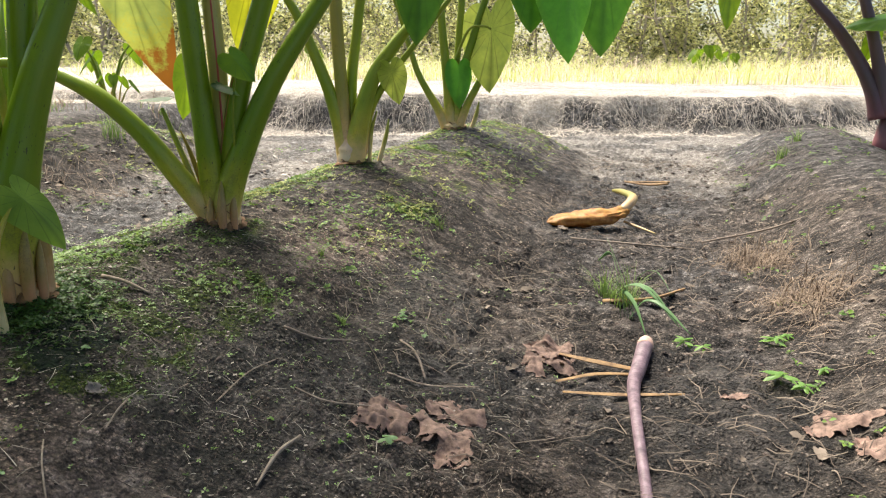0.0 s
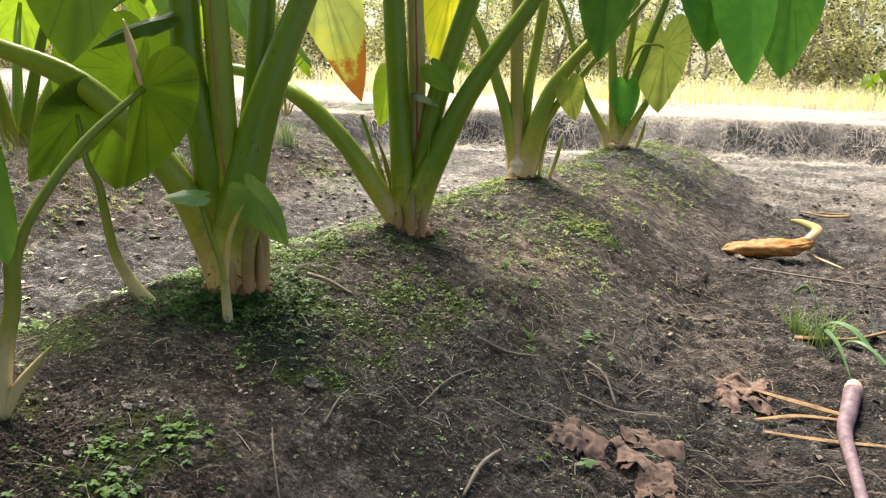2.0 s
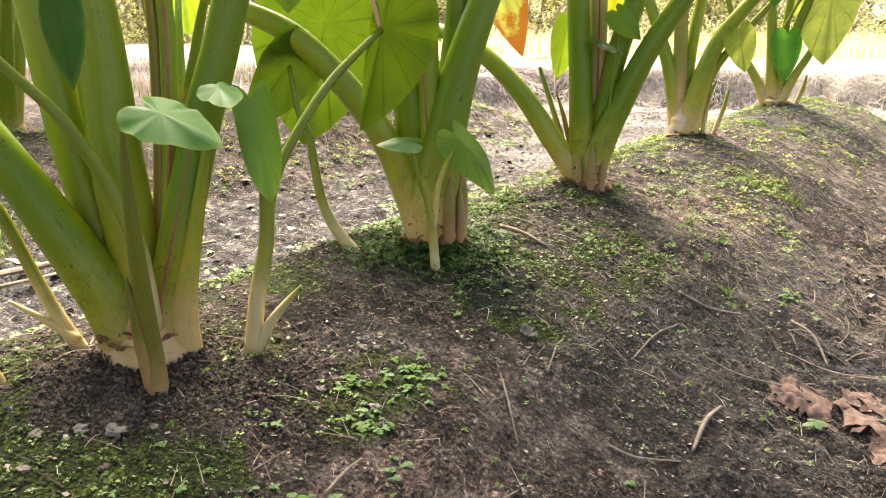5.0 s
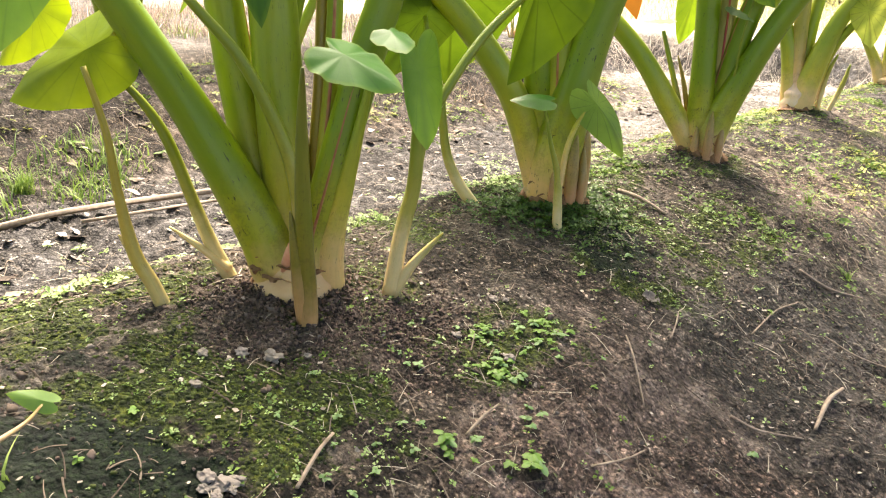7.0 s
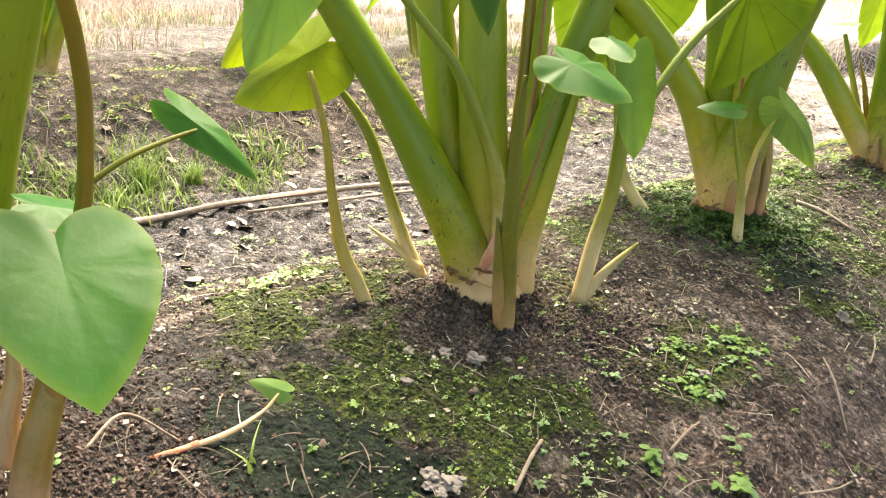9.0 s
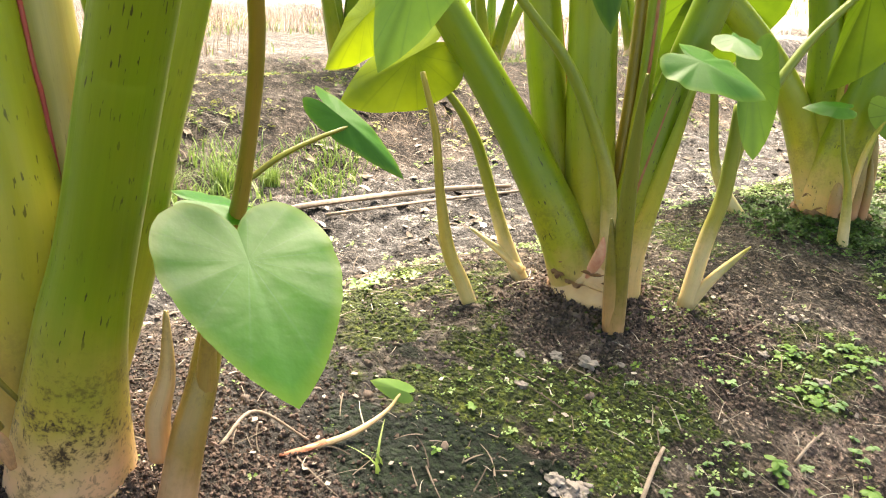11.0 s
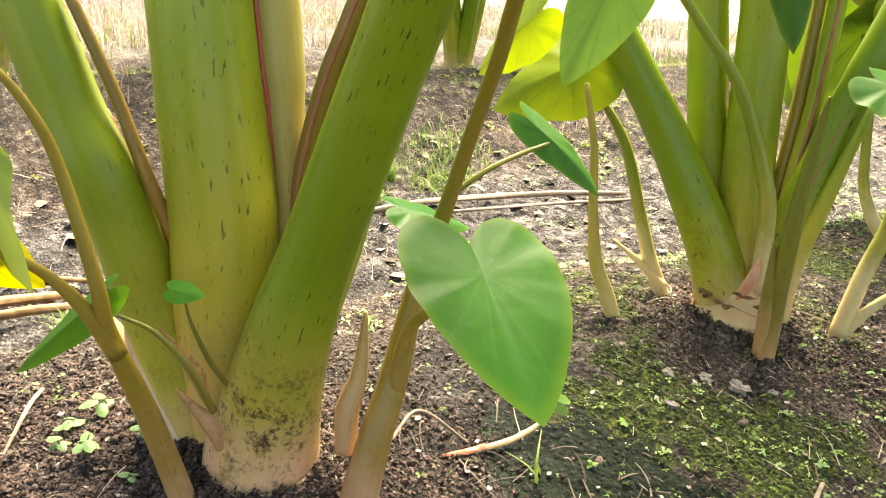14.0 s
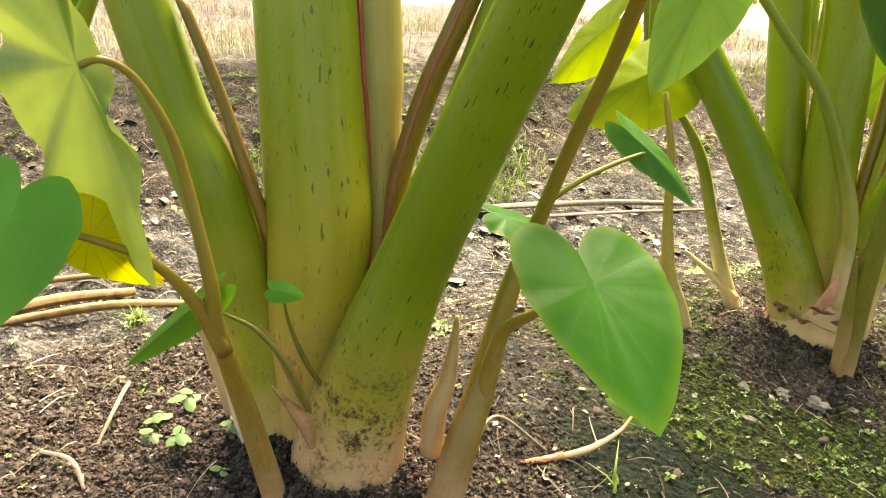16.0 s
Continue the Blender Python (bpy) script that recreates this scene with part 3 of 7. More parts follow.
def crown(points, reach, spread, size, mat, parent, seed=0, turn=None):
    """Runs a petiole on past its last row to its blade: reach is the height of the joint, spread how far it leans out."""
    x, y, z, r = points[-1]
    size *= 0.70 if y < 1.9 else 0.80
    d = Vector(points[-1][:3]) - Vector(points[-2][:3])
    out = Vector((d.x, d.y, 0))
    if turn is not None:
        out = Vector((math.cos(radians(turn)), math.sin(radians(turn)), 0))
    elif out.length < 1e-4:
        out = Vector((1, 0, 0))
    out.normalize()
    d.normalize()
    h = reach - z
    mid = Vector((x, y, z)) + d * (0.5 * h / max(d.z, 0.5))
    end = Vector((mid.x, mid.y, reach)) + out * spread
    rows = list(points) + [(*mid, r * 0.75), (*end, max(0.011, r * 0.4))]
    tip = end + out * size * 0.62 - Vector((0, 0, size * 0.78))
    leaf = blade("leaf_blade", end, tip, out * 0.8 + Vector((0, 0, 0.75)), 0.92, mat, 0.18, 0.16, 0.025, seed=seed)
    return rows, leaf


def plant(index, label):
    x, y = PLANTS[index]
    return thing("taro_plant", x, y, gz(x, y), label, "taro plant", "taro row")


def stem(p, rows, mat, edge=None, edge_mat=None, up=None, name="petiole", label="", flat=1.0, seg=18, groove=0.06):
    """One petiole of a plant; edge: side of its sheath seam; up: (height, spread, size, leaf material[, bearing]) of its blade."""
    leaf = None
    if up:
        rows, leaf = crown(rows, up[0], up[1], up[2], up[3], p, seed=len(rows) + up[0] * 10, turn=up[4] if len(up) > 4 else None)
    ob = part(name, tube(name, rows, mat, seg, None, flat, 0.025, groove, max(0.0, rows[0][2] - 0.02)), p, label)
    if edge:
        margin(rows[:6], edge, edge_mat or MARGIN, ob)
    if leaf:
        part("leaf_blade", leaf, ob)
    return ob


def corm(p, x, y, z0, z1, r, mat=None):
    """The swollen foot of a plant, ringed with old leaf scars."""
    rows, n = [], 9
    for i in range(n):
        f = i / (n - 1)
        rows.append((x, y, z0 + (z1 - z0) * f, r * (0.92 + 0.12 * math.sin(f * math.pi) + 0.04 * (i % 2)) * (1 - 1.4 * max(0, f - 0.62))))
    return part("corm", tube("corm", rows, mat or CORM, 26, 26, 1.0, 0.05), p, "pale scarred base with old leaf rings")


def collar(p, x, y, r, scars, ring=False):
    """Ragged brown leaf scars on a plant's foot, and the rotted collar of old sheaths at the soil."""
    for k, (a0, a1, h) in enumerate(scars):
        rows = []
        for f, w in ((0, 0.0008), (0.3, 0.0032), (0.6, 0.0022), (1, 0.0008)):
            q = radians(a0 + (a1 - a0) * f)
            rows.append((x + r * 0.985 * math.cos(q), y + r * 0.985 * math.sin(q), gz(x, y) + h + 0.012 * math.sin(6 * q + k), w * r / 0.08))
        part("leaf_scar", tube("leaf_scar", rows, SCAR, 7, 16, 1.0, 0.35), p, "dark brown ragged leaf scar")
    if ring:
        rows = [(x + r * 1.06 * math.cos(q), y + r * 1.06 * math.sin(q), gz(x + r * 1.06 * math.cos(q), y + r * 1.06 * math.sin(q)) + 0.006, r * (0.13 + 0.06 * math.sin(7 * q) + 0.04 * math.sin(17 * q))) for q in np.linspace(0, 2 * math.pi, 40)]
        part("old_collar", tube("old_collar", rows, SCAR, 8, 120, 1.0, 0.4), p, "rotted brown collar of old sheaths")


def build_plant_near():
    p = plant(0, "huge taro plant with thick mottled green petioles and scarred pinkish base")
    corm(p, 0.006, 0.010, -0.09, 0.035, 0.074, STEM_BLUSH)
    stem(p, [(-0.056, -0.027, -0.070, 0.0377), (-0.062, -0.048, 0.074, 0.0402), (-0.076, -0.084, 0.208, 0.0407), (-0.086, -0.111, 0.331, 0.0403), (-0.093, -0.132, 0.402, 0.0398), (-0.124, -0.152, 0.464, 0.0386), (-0.159, -0.185, 0.589, 0.0375)], STEM_PALE, (0.25, 0.95), None, (1.85, 0.35, 0.84, LEAF))
    stem(p, [(-0.025, -0.013, -0.018, 0.0426), (-0.027, -0.019, 0.105, 0.0443), (-0.036, -0.014, 0.215, 0.0597), (-0.044, -0.004, 0.334, 0.0675), (-0.056, -0.010, 0.472, 0.0640), (-0.069, -0.014, 0.600, 0.0600)], STEM_GOLD, None, None, (2.10, 0.30, 0.95, LEAF, 20), label="broad central petiole with a clasping sheath")
    stem(p, [(-0.028, 0.054, 0.121, 0.0159), (-0.034, 0.073, 0.307, 0.0201), (-0.042, 0.073, 0.474, 0.0254), (-0.051, 0.067, 0.604, 0.0286)], STEM_TAN, (0.45, -0.9), MARGIN_RED, (2.15, 0.40, 0.84, LEAF, 120))
    stem(p, [(0.013, 0.010, -0.070, 0.0784), (0.015, 0.015, 0.004, 0.0816), (0.015, 0.015, 0.045, 0.0784), (0.050, 0.024, 0.155, 0.0615), (0.096, 0.035, 0.265, 0.0484), (0.133, 0.051, 0.359, 0.0405), (0.224, 0.066, 0.525, 0.0359), (0.280, 0.074, 0.621, 0.0338)], STEM_MOTTLED, None, None, (1.90, 0.40, 0.92, LEAF, 20), label="thick leaning petiole with dark flecks")
    stem(p, [(-0.027, 0.061, 0.157, 0.0107), (-0.020, 0.079, 0.318, 0.0118), (-0.006, 0.087, 0.410, 0.0129), (0.023, 0.106, 0.516, 0.0137), (0.055, 0.132, 0.612, 0.0135)], STEM_DRY, (0.7, -0.7), MARGIN, (1.95, 0.40, 0.68, LEAF, 100))
    stem(p, [(0.010, 0.020, -0.02, 0.0380), (0.017, 0.044, 0.120, 0.0372), (0.028, 0.102, 0.300, 0.0368), (0.050, 0.137, 0.450, 0.0340), (0.082, 0.178, 0.620, 0.0345)], STEM_PALE, None, None, (1.95, 0.35, 0.80, LEAF, 60), label="upright petiole behind the thick leaning one")
    stem(p, [(-0.045, -0.010, 0.046, 0.0075), (-0.050, -0.012, 0.178, 0.0094), (-0.061, -0.054, 0.299, 0.0090), (-0.070, -0.087, 0.404, 0.0082), (-0.098, -0.107, 0.486, 0.0075), (-0.134, -0.142, 0.596, 0.0067)], STEM_DRY, name="sheath", label="dry brown sheath edge")
    stem(p, [(-0.133, -0.068, -0.051, 0.0248), (-0.149, -0.095, 0.057, 0.0216), (-0.172, -0.117, 0.133, 0.0162), (-0.194, -0.136, 0.176, 0.0065)], STEM_TAN, name="old_sheath", label="pale dried leaf sheath")
    stem(p, [(-0.045, -0.055, -0.05, 0.0360), (-0.072, -0.078, 0.060, 0.0340), (-0.088, -0.098, 0.140, 0.0240), (-0.098, -0.115, 0.230, 0.0060)], STEM_WHITE, name="old_sheath", label="pinkish cream old sheath")
    for x, y, z, h in ((0.076, -0.050, 0.118, 0.060), (0.066, -0.060, 0.178, 0.075)):
        stem(p, [(x, y, z - 0.02, 0.0040), (x - 0.004, y - 0.008, z + 0.2 * h, 0.0095), (x - 0.012, y - 0.024, z + 0.6 * h, 0.0060), (x - 0.022, y - 0.042, z + h, 0.0010)], STEM_DRY, name="torn_sheath", seg=8, flat=0.5, label="brown torn sheath tip")
    stem(p, [(0.074, -0.055, 0.150, 0.0046), (0.076, -0.079, 0.212, 0.0040), (0.065, -0.110, 0.257, 0.0030), (0.043, -0.141, 0.273, 0.0022)], STEM_OLIVE, name="side_shoot", seg=8)
    shoot = stem(p, [(0.052, -0.028, 0.159, 0.0027), (0.044, -0.049, 0.197, 0.0033), (0.036, -0.066, 0.246, 0.0023), (0.031, -0.072, 0.284, 0.0011)], STEM_OLIVE, name="side_shoot", seg=8)
    part("leaf_blade", blade("leaf_blade", (0.040, -0.080, 0.291), (0.062, -0.055, 0.290), (0.70, -0.55, 0.80), 0.85, LEAF_MINT, 0.3, 0.1, 0.02, rings=5, spokes=24), shoot)

    s = thing("taro_sucker", 0.054, -0.082, gz(0.054, -0.082), "brown-stalked taro sucker with drooping pale leaves", "taro sucker", "taro suckers")
    main = stem(s, [(0.056, -0.078, -0.03, 0.0156), (0.061, -0.121, 0.146, 0.0130), (0.101, -0.158, 0.279, 0.0092), (0.119, -0.166, 0.343, 0.0074), (0.113, -0.184, 0.450, 0.0058), (0.118, -0.199, 0.500, 0.0048), (0.120, -0.222, 0.540, 0.0038), (0.123, -0.245, 0.554, 0.0034), (0.117, -0.262, 0.549, 0.0030)], STEM_BROWN, name="stalk", seg=12)
    part("leaf_blade", blade("leaf_blade", (0.117, -0.264, 0.548), (0.164, -0.222, 0.358), (0.75, -0.62, 0.15), 1.15, LEAF_PALE, 0.35, 0.05, 0.16, seed=3, halves=(0.16, 1.0)), main, "large drooping pale green leaf")
    side = stem(s, [(0.098, -0.152, 0.255, 0.0099), (0.114, -0.181, 0.322, 0.0072), (0.122, -0.218, 0.371, 0.0047), (0.128, -0.270, 0.402, 0.0035), (0.118, -0.324, 0.418, 0.0026)], STEM_BROWN, name="stalk", seg=10)
    part("leaf_blade", blade("leaf_blade", (0.118, -0.328, 0.420), (0.146, -0.380, 0.325), (0.58, -0.42, 0.70), 1.1, LEAF_MINT, 0.12, 0.1, 0.03, seed=5), side)
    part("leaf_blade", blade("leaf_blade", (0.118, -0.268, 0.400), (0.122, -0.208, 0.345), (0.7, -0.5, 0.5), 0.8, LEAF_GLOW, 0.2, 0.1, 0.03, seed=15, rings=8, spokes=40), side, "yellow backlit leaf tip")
    part("leaf_blade", blade("leaf_blade", (0.063, -0.173, 0.296), (0.048, -0.247, 0.231), (0.6, -0.3, 0.7), 0.40, LEAF_SUCKER, 0.7, 0.05, 0.02, seed=6), side, "narrow half-rolled leaf")

    s = thing("taro_sucker", 0.132, 0.093, gz(0.132, 0.093), "tan-stalked taro sucker with one broad heart-shaped leaf", "taro sucker", "taro suckers")
    stem(s, [(0.130, 0.090, -0.04, 0.0250), (0.131, 0.121, 0.092, 0.0209), (0.120, 0.149, 0.160, 0.0180), (0.107, 0.185, 0.278, 0.0130), (0.122, 0.208, 0.374, 0.0096), (0.179, 0.204, 0.485, 0.0084), (0.244, 0.184, 0.563, 0.0080), (0.300, 0.160, 0.625, 0.0078)], STEM_BROWN, up=(1.15, 0.2, 0.35, LEAF, 30), name="stalk", seg=12)
    side = stem(s, [(0.125, 0.150, 0.150, 0.0134), (0.140, 0.158, 0.239, 0.0090), (0.185, 0.165, 0.285, 0.0065), (0.255, 0.158, 0.330, 0.0050), (0.316, 0.137, 0.380, 0.0036)], STEM_BROWN, name="stalk", seg=10)
    part("leaf_blade", blade("leaf_blade", (0.329, 0.128, 0.386), (0.458, 0.109, 0.314), (0.333, 0.074, 0.954), 1.078, LEAF_FRESH, -0.06, 0.04, 0.012, seed=1, rings=16, spokes=84), side, "broad fresh green heart-shaped leaf")
    stem(s, [(0.088, 0.103, 0.060, 0.0150), (0.089, 0.104, 0.119, 0.0156), (0.094, 0.118, 0.175, 0.0104), (0.096, 0.123, 0.252, 0.0030)], STEM_TAN, name="old_sheath", seg=10, label="pale torn sheath stub")
    side = stem(s, [(0.135, 0.210, 0.400, 0.0038), (0.140, 0.250, 0.425, 0.0035), (0.138, 0.295, 0.440, 0.0030), (0.136, 0.343, 0.451, 0.0022)], STEM_OLIVE, name="stalk", seg=8)
    part("leaf_blade", blade("leaf_blade", (0.130, 0.335, 0.462), (0.192, 0.393, 0.405), (0.45, -0.30, 0.80), 0.50, LEAF_GLOSSY, 0.35, 0.25, 0.02, seed=2), side, "cupped dark green leaf")
    part("leaf_blade", blade("leaf_blade", (0.105, 0.175, 0.375), (0.120, 0.250, 0.355), (0.25, -0.1, 0.95), 0.9, LEAF_FRESH, 0.2, 0.1, 0.03, seed=8), side)


def build_plant_second():
    p = plant(1, "large taro plant with fanned green petioles and pale scarred foot")
    corm(p, -0.122, 1.092, -0.14, 0.062, 0.085)
    stem(p, [(-0.118, 1.104, -0.070, 0.0539), (-0.142, 1.078, 0.011, 0.0604), (-0.165, 1.053, 0.103, 0.0567), (-0.208, 1.007, 0.225, 0.0504), (-0.261, 0.967, 0.341, 0.0447), (-0.313, 0.928, 0.440, 0.0416), (-0.374, 0.879, 0.557, 0.0396)], STEM, (0.6, 0.7), None, (1.70, 0.40, 0.81, LEAF))
    stem(p, [(-0.178, 1.135, -0.050, 0.0392), (-0.197, 1.131, 0.050, 0.0390), (-0.242, 1.098, 0.206, 0.0392), (-0.273, 1.080, 0.391, 0.0417), (-0.299, 1.068, 0.564, 0.0416)], STEM_PALE, (0.7, 0.6), MARGIN, (1.95, 0.35, 0.81, LEAF))
    stem(p, [(-0.137, 1.132, -0.070, 0.0586), (-0.141, 1.126, 0.027, 0.0536), (-0.161, 1.121, 0.156, 0.0551), (-0.179, 1.117, 0.341, 0.0546), (-0.197, 1.116, 0.571, 0.0511)], STEM_PALE, None, None, (2.15, 0.30, 0.94, LEAF, 30))
    stem(p, [(-0.081, 1.097, 0.037, 0.0161), (-0.073, 1.073, 0.209, 0.0176), (-0.095, 1.048, 0.325, 0.0149), (-0.136, 0.990, 0.468, 0.0121), (-0.186, 0.921, 0.570, 0.0095)], STEM_YOUNG, None, None, (0.95, 0.15, 0.3, LEAF), seg=10)
    stem(p, [(-0.094, 1.144, 0.015, 0.0237), (-0.104, 1.166, 0.225, 0.0173), (-0.109, 1.193, 0.405, 0.0169), (-0.118, 1.215, 0.577, 0.0176)], STEM_PALE, (0.7, -0.7), MARGIN, (1.65, 0.35, 0.54, LEAF, 50), seg=12)
    stem(p, [(-0.113, 1.157, 0.015, 0.0194), (-0.131, 1.167, 0.220, 0.0150), (-0.140, 1.190, 0.401, 0.0145), (-0.153, 1.209, 0.575, 0.0131)], STEM_BROWN, None, None, (1.60, 0.40, 0.54, LEAF, 110), seg=10)
    stem(p, [(-0.098, 1.141, -0.050, 0.0511), (-0.097, 1.142, 0.077, 0.0413), (-0.075, 1.165, 0.207, 0.0403), (-0.060, 1.199, 0.341, 0.0394), (-0.043, 1.231, 0.471, 0.0386), (-0.027, 1.264, 0.582, 0.0380)], STEM, (0.5, -0.8), MARGIN, (1.85, 0.40, 0.84, LEAF))
    for k, (a0, a1, h, w) in enumerate(((-150, -108, 0.030, 0.0060), (-112, -86, 0.038, 0.0085), (-84, -52, 0.026, 0.0070), (-128, -92, 0.062, 0.0030), (-60, -24, 0.052, 0.0045), (-146, -120, -0.010, 0.0065), (-104, -70, -0.016, 0.0070), (-30, 20, 0.030, 0.0050))):
        ring = []
        for f, q in ((0, 0.1), (0.2, 0.9), (0.4, 0.5), (0.6, 1.0), (0.8, 0.45), (1, 0.1)):
            a = radians(a0 + (a1 - a0) * f)
            ring.append((-0.122 + 0.0845 * math.cos(a), 1.092 + 0.0845 * math.sin(a), h + 0.003 * math.sin(9 * a + k) + 0.002 * math.sin(31 * a + k), w * q))
        part("leaf_scar", tube("leaf_scar", ring, SCAR, 7, 22, 1.0, 0.45), p, "dark brown ragged leaf scar")
    part("cut_sheath", tube("cut_sheath", [(-0.074, 1.030, 0.040, 0.004), (-0.066, 1.036, 0.062, 0.0125), (-0.060, 1.044, 0.084, 0.0150), (-0.060, 1.052, 0.104, 0.0110), (-0.066, 1.062, 0.126, 0.003)], CUT_FLESH, 16, 24, 0.6, 0.16, 0.35), p, "fresh pinkish cut through an old sheath")
    for a0, h, w in ((-62, 0.064, 0.010), (-44, 0.052, 0.009)):
        flap = [(-0.129 + (0.084 + 0.010 * f) * math.cos(radians(a0 + 34 * f)), 1.117 + (0.084 + 0.010 * f) * math.sin(radians(a0 + 34 * f)), h - 0.040 - 0.016 * f, w * (1.1 - f * 0.7)) for f in (0, 0.35, 0.7, 1.0)]
        part("torn_sheath", tube("torn_sheath", flap, CORM, 8, 14, 0.5, 0.2), p, "cream torn sheath flap")
    stem(p, [(-0.080, 1.161, -0.058, 0.0386), (-0.072, 1.153, 0.041, 0.0351), (-0.052, 1.158, 0.124, 0.0244), (-0.022, 1.175, 0.266, 0.0154), (0.011, 1.195, 0.443, 0.0064)], STEM_PALE, name="sheath", label="open yellowish leaf sheath")

    s = thing("taro_sucker", 0.016, 1.022, gz(0.016, 1.022), "slim split-sheathed taro sucker close to the base", "taro sucker", "taro suckers")
    stem(s, [(0.015, 1.025, -0.081, 0.0221), (0.019, 1.019, 0.022, 0.0206), (0.026, 1.008, 0.105, 0.0191), (0.034, 0.998, 0.197, 0.0170), (0.044, 0.988, 0.311, 0.0129), (0.057, 0.979, 0.414, 0.0082), (0.067, 0.973, 0.475, 0.0031)], STEM_OLIVE, None, None, name="stalk", seg=14)
    stem(s, [(0.011, 1.016, -0.040, 0.0144), (0.017, 1.002, 0.043, 0.0155), (0.019, 0.992, 0.115, 0.0124), (0.017, 0.985, 0.177, 0.0062), (0.015, 0.982, 0.201, 0.0021)], STEM_OLIVE, name="torn_sheath", seg=10)

    s = thing("taro_sucker", 0.016, 1.267, gz(0.016, 1.267), "green taro sucker with an arching stalk and a rolled leaf", "taro sucker", "taro suckers")
    stem(s, [(0.014, 1.265, -0.05, 0.0198), (0.029, 1.280, 0.096, 0.0183), (0.044, 1.297, 0.201, 0.0169), (0.048, 1.301, 0.301, 0.0156), (0.047, 1.300, 0.396, 0.0112)], STEM_YOUNG, name="stalk", seg=12)
    stem(s, [(0.016, 1.268, -0.05, 0.0150), (0.050, 1.290, 0.020, 0.0120), (0.084, 1.318, 0.075, 0.0070), (0.104, 1.334, 0.105, 0.0020)], STEM_YOUNG, name="torn_sheath", seg=8)
    arch = stem(s, [(0.044, 1.296, 0.20, 0.0123), (0.055, 1.320, 0.330, 0.0110), (0.070, 1.390, 0.440, 0.0104), (0.085, 1.480, 0.535, 0.0098), (0.120, 1.602, 0.637, 0.0075)], STEM_YOUNG, name="stalk", seg=10)
    part("leaf_blade", blade("leaf_blade", (0.120, 1.604, 0.640), (0.067, 1.590, 0.410), (-0.40, 0.85, 0.25), 1.42, LEAF_LIME, 0.28, 0.08, 0.05, seed=4, halves=(0.15, 0.80)), arch, "broad hanging green leaf seen from below")
    part("furled_leaf", tube("furled_leaf", [(0.118, 1.600, 0.635, 0.006), (0.108, 1.596, 0.690, 0.011), (0.095, 1.592, 0.740, 0.009), (0.084, 1.588, 0.785, 0.002)], STEM_PALE, 8, 14, 0.6, 0.1), arch, "pale furled young leaf")
    part("leaf_blade", blade("leaf_blade", (0.104, 1.233, 0.465), (0.138, 1.232, 0.308), (0.75, -0.6, 0.1), 0.75, LEAF_ROLLED, 0.1, 0.05, 0.02, curl=4.2, seed=4), arch, "half-rolled dark green leaf")
    part("leaf_blade", blade("leaf_blade", (0.120, 1.140, 0.535), (0.190, 1.105, 0.520), (0.35, -0.25, 0.9), 1.0, LEAF_GLOSSY, 0.3, 0.2, 0.06, rings=6, spokes=30, seed=3), arch)
    part("leaf_blade", blade("leaf_blade", (0.158, 0.987, 0.505), (0.268, 1.018, 0.468), (0.42, -0.22, 0.86), 1.05, LEAF_GLOSSY, 0.22, 0.15, 0.05, seed=9), arch, "glossy green leaf with wavy rim")

    s = thing("taro_sucker", -0.210, 0.850, gz(-0.210, 0.850), "thin yellow-brown taro sucker with a dry tip", "taro sucker", "taro suckers")
    stem(s, [(-0.205, 0.856, -0.09, 0.0179), (-0.231, 0.827, 0.017, 0.0164), (-0.253, 0.803, 0.091, 0.0150), (-0.267, 0.789, 0.209, 0.0101), (-0.276, 0.780, 0.333, 0.0076), (-0.295, 0.759, 0.449, 0.0053)], STEM_CREAM, name="stalk", seg=10)
    stem(s, [(-0.246, 0.812, 0.06, 0.008), (-0.262, 0.795, 0.10, 0.006), (-0.272, 0.785, 0.125, 0.002)], STEM_CREAM, name="torn_sheath", seg=8)

    s = thing("taro_sucker", -0.270, 1.045, gz(-0.270, 1.045), "slender green taro sucker with a folded lime leaf", "taro sucker", "taro suckers")
    main = stem(s, [(-0.270, 1.050, -0.06, 0.0180), (-0.302, 1.013, 0.045, 0.0166), (-0.325, 0.985, 0.148, 0.0137), (-0.355, 0.945, 0.295, 0.0119), (-0.388, 0.895, 0.388, 0.0080), (-0.431, 0.839, 0.452, 0.0056)], STEM_YOUNG, name="stalk", seg=10)
    stem(s, [(-0.270, 1.035, -0.01, 0.0123), (-0.311, 0.985, 0.045, 0.0085), (-0.352, 0.940, 0.09, 0.0026)], STEM_YOUNG, name="torn_sheath", seg=8)
    part("leaf_blade", blade("leaf_blade", (-0.428, 0.835, 0.468), (-0.541, 0.705, 0.367), (0.45, -0.50, 0.70), 1.15, LEAF_LIGHT, 0.25, 0.1, 0.03, seed=7), main, "folded lime green leaf")
    part("leaf_blade", blade("leaf_blade", (-0.545, 0.790, 0.540), (-0.658, 0.726, 0.423), (0.45, -0.6, 0.6), 0.9, LEAF_LIGHT, 0.3, 0.15, 0.03, seed=2), main)
    part("leaf_blade", blade("leaf_blade", (-0.030, 0.560, 0.640), (-0.036, 0.486, 0.491), (0.55, -0.65, 0.40), 0.75, LEAF_ROLLED, 0.35, 0.1, 0.03, seed=21), main, "hanging grey-green leaf")
    part("leaf_blade", blade("leaf_blade", (-0.030, 0.945, 0.660), (0.022, 0.920, 0.542), (0.60, -0.65, 0.30), 0.55, LEAF_DARK, 0.4, 0.1, 0.03, seed=22, rings=7, spokes=36), main, "dark hanging leaf")


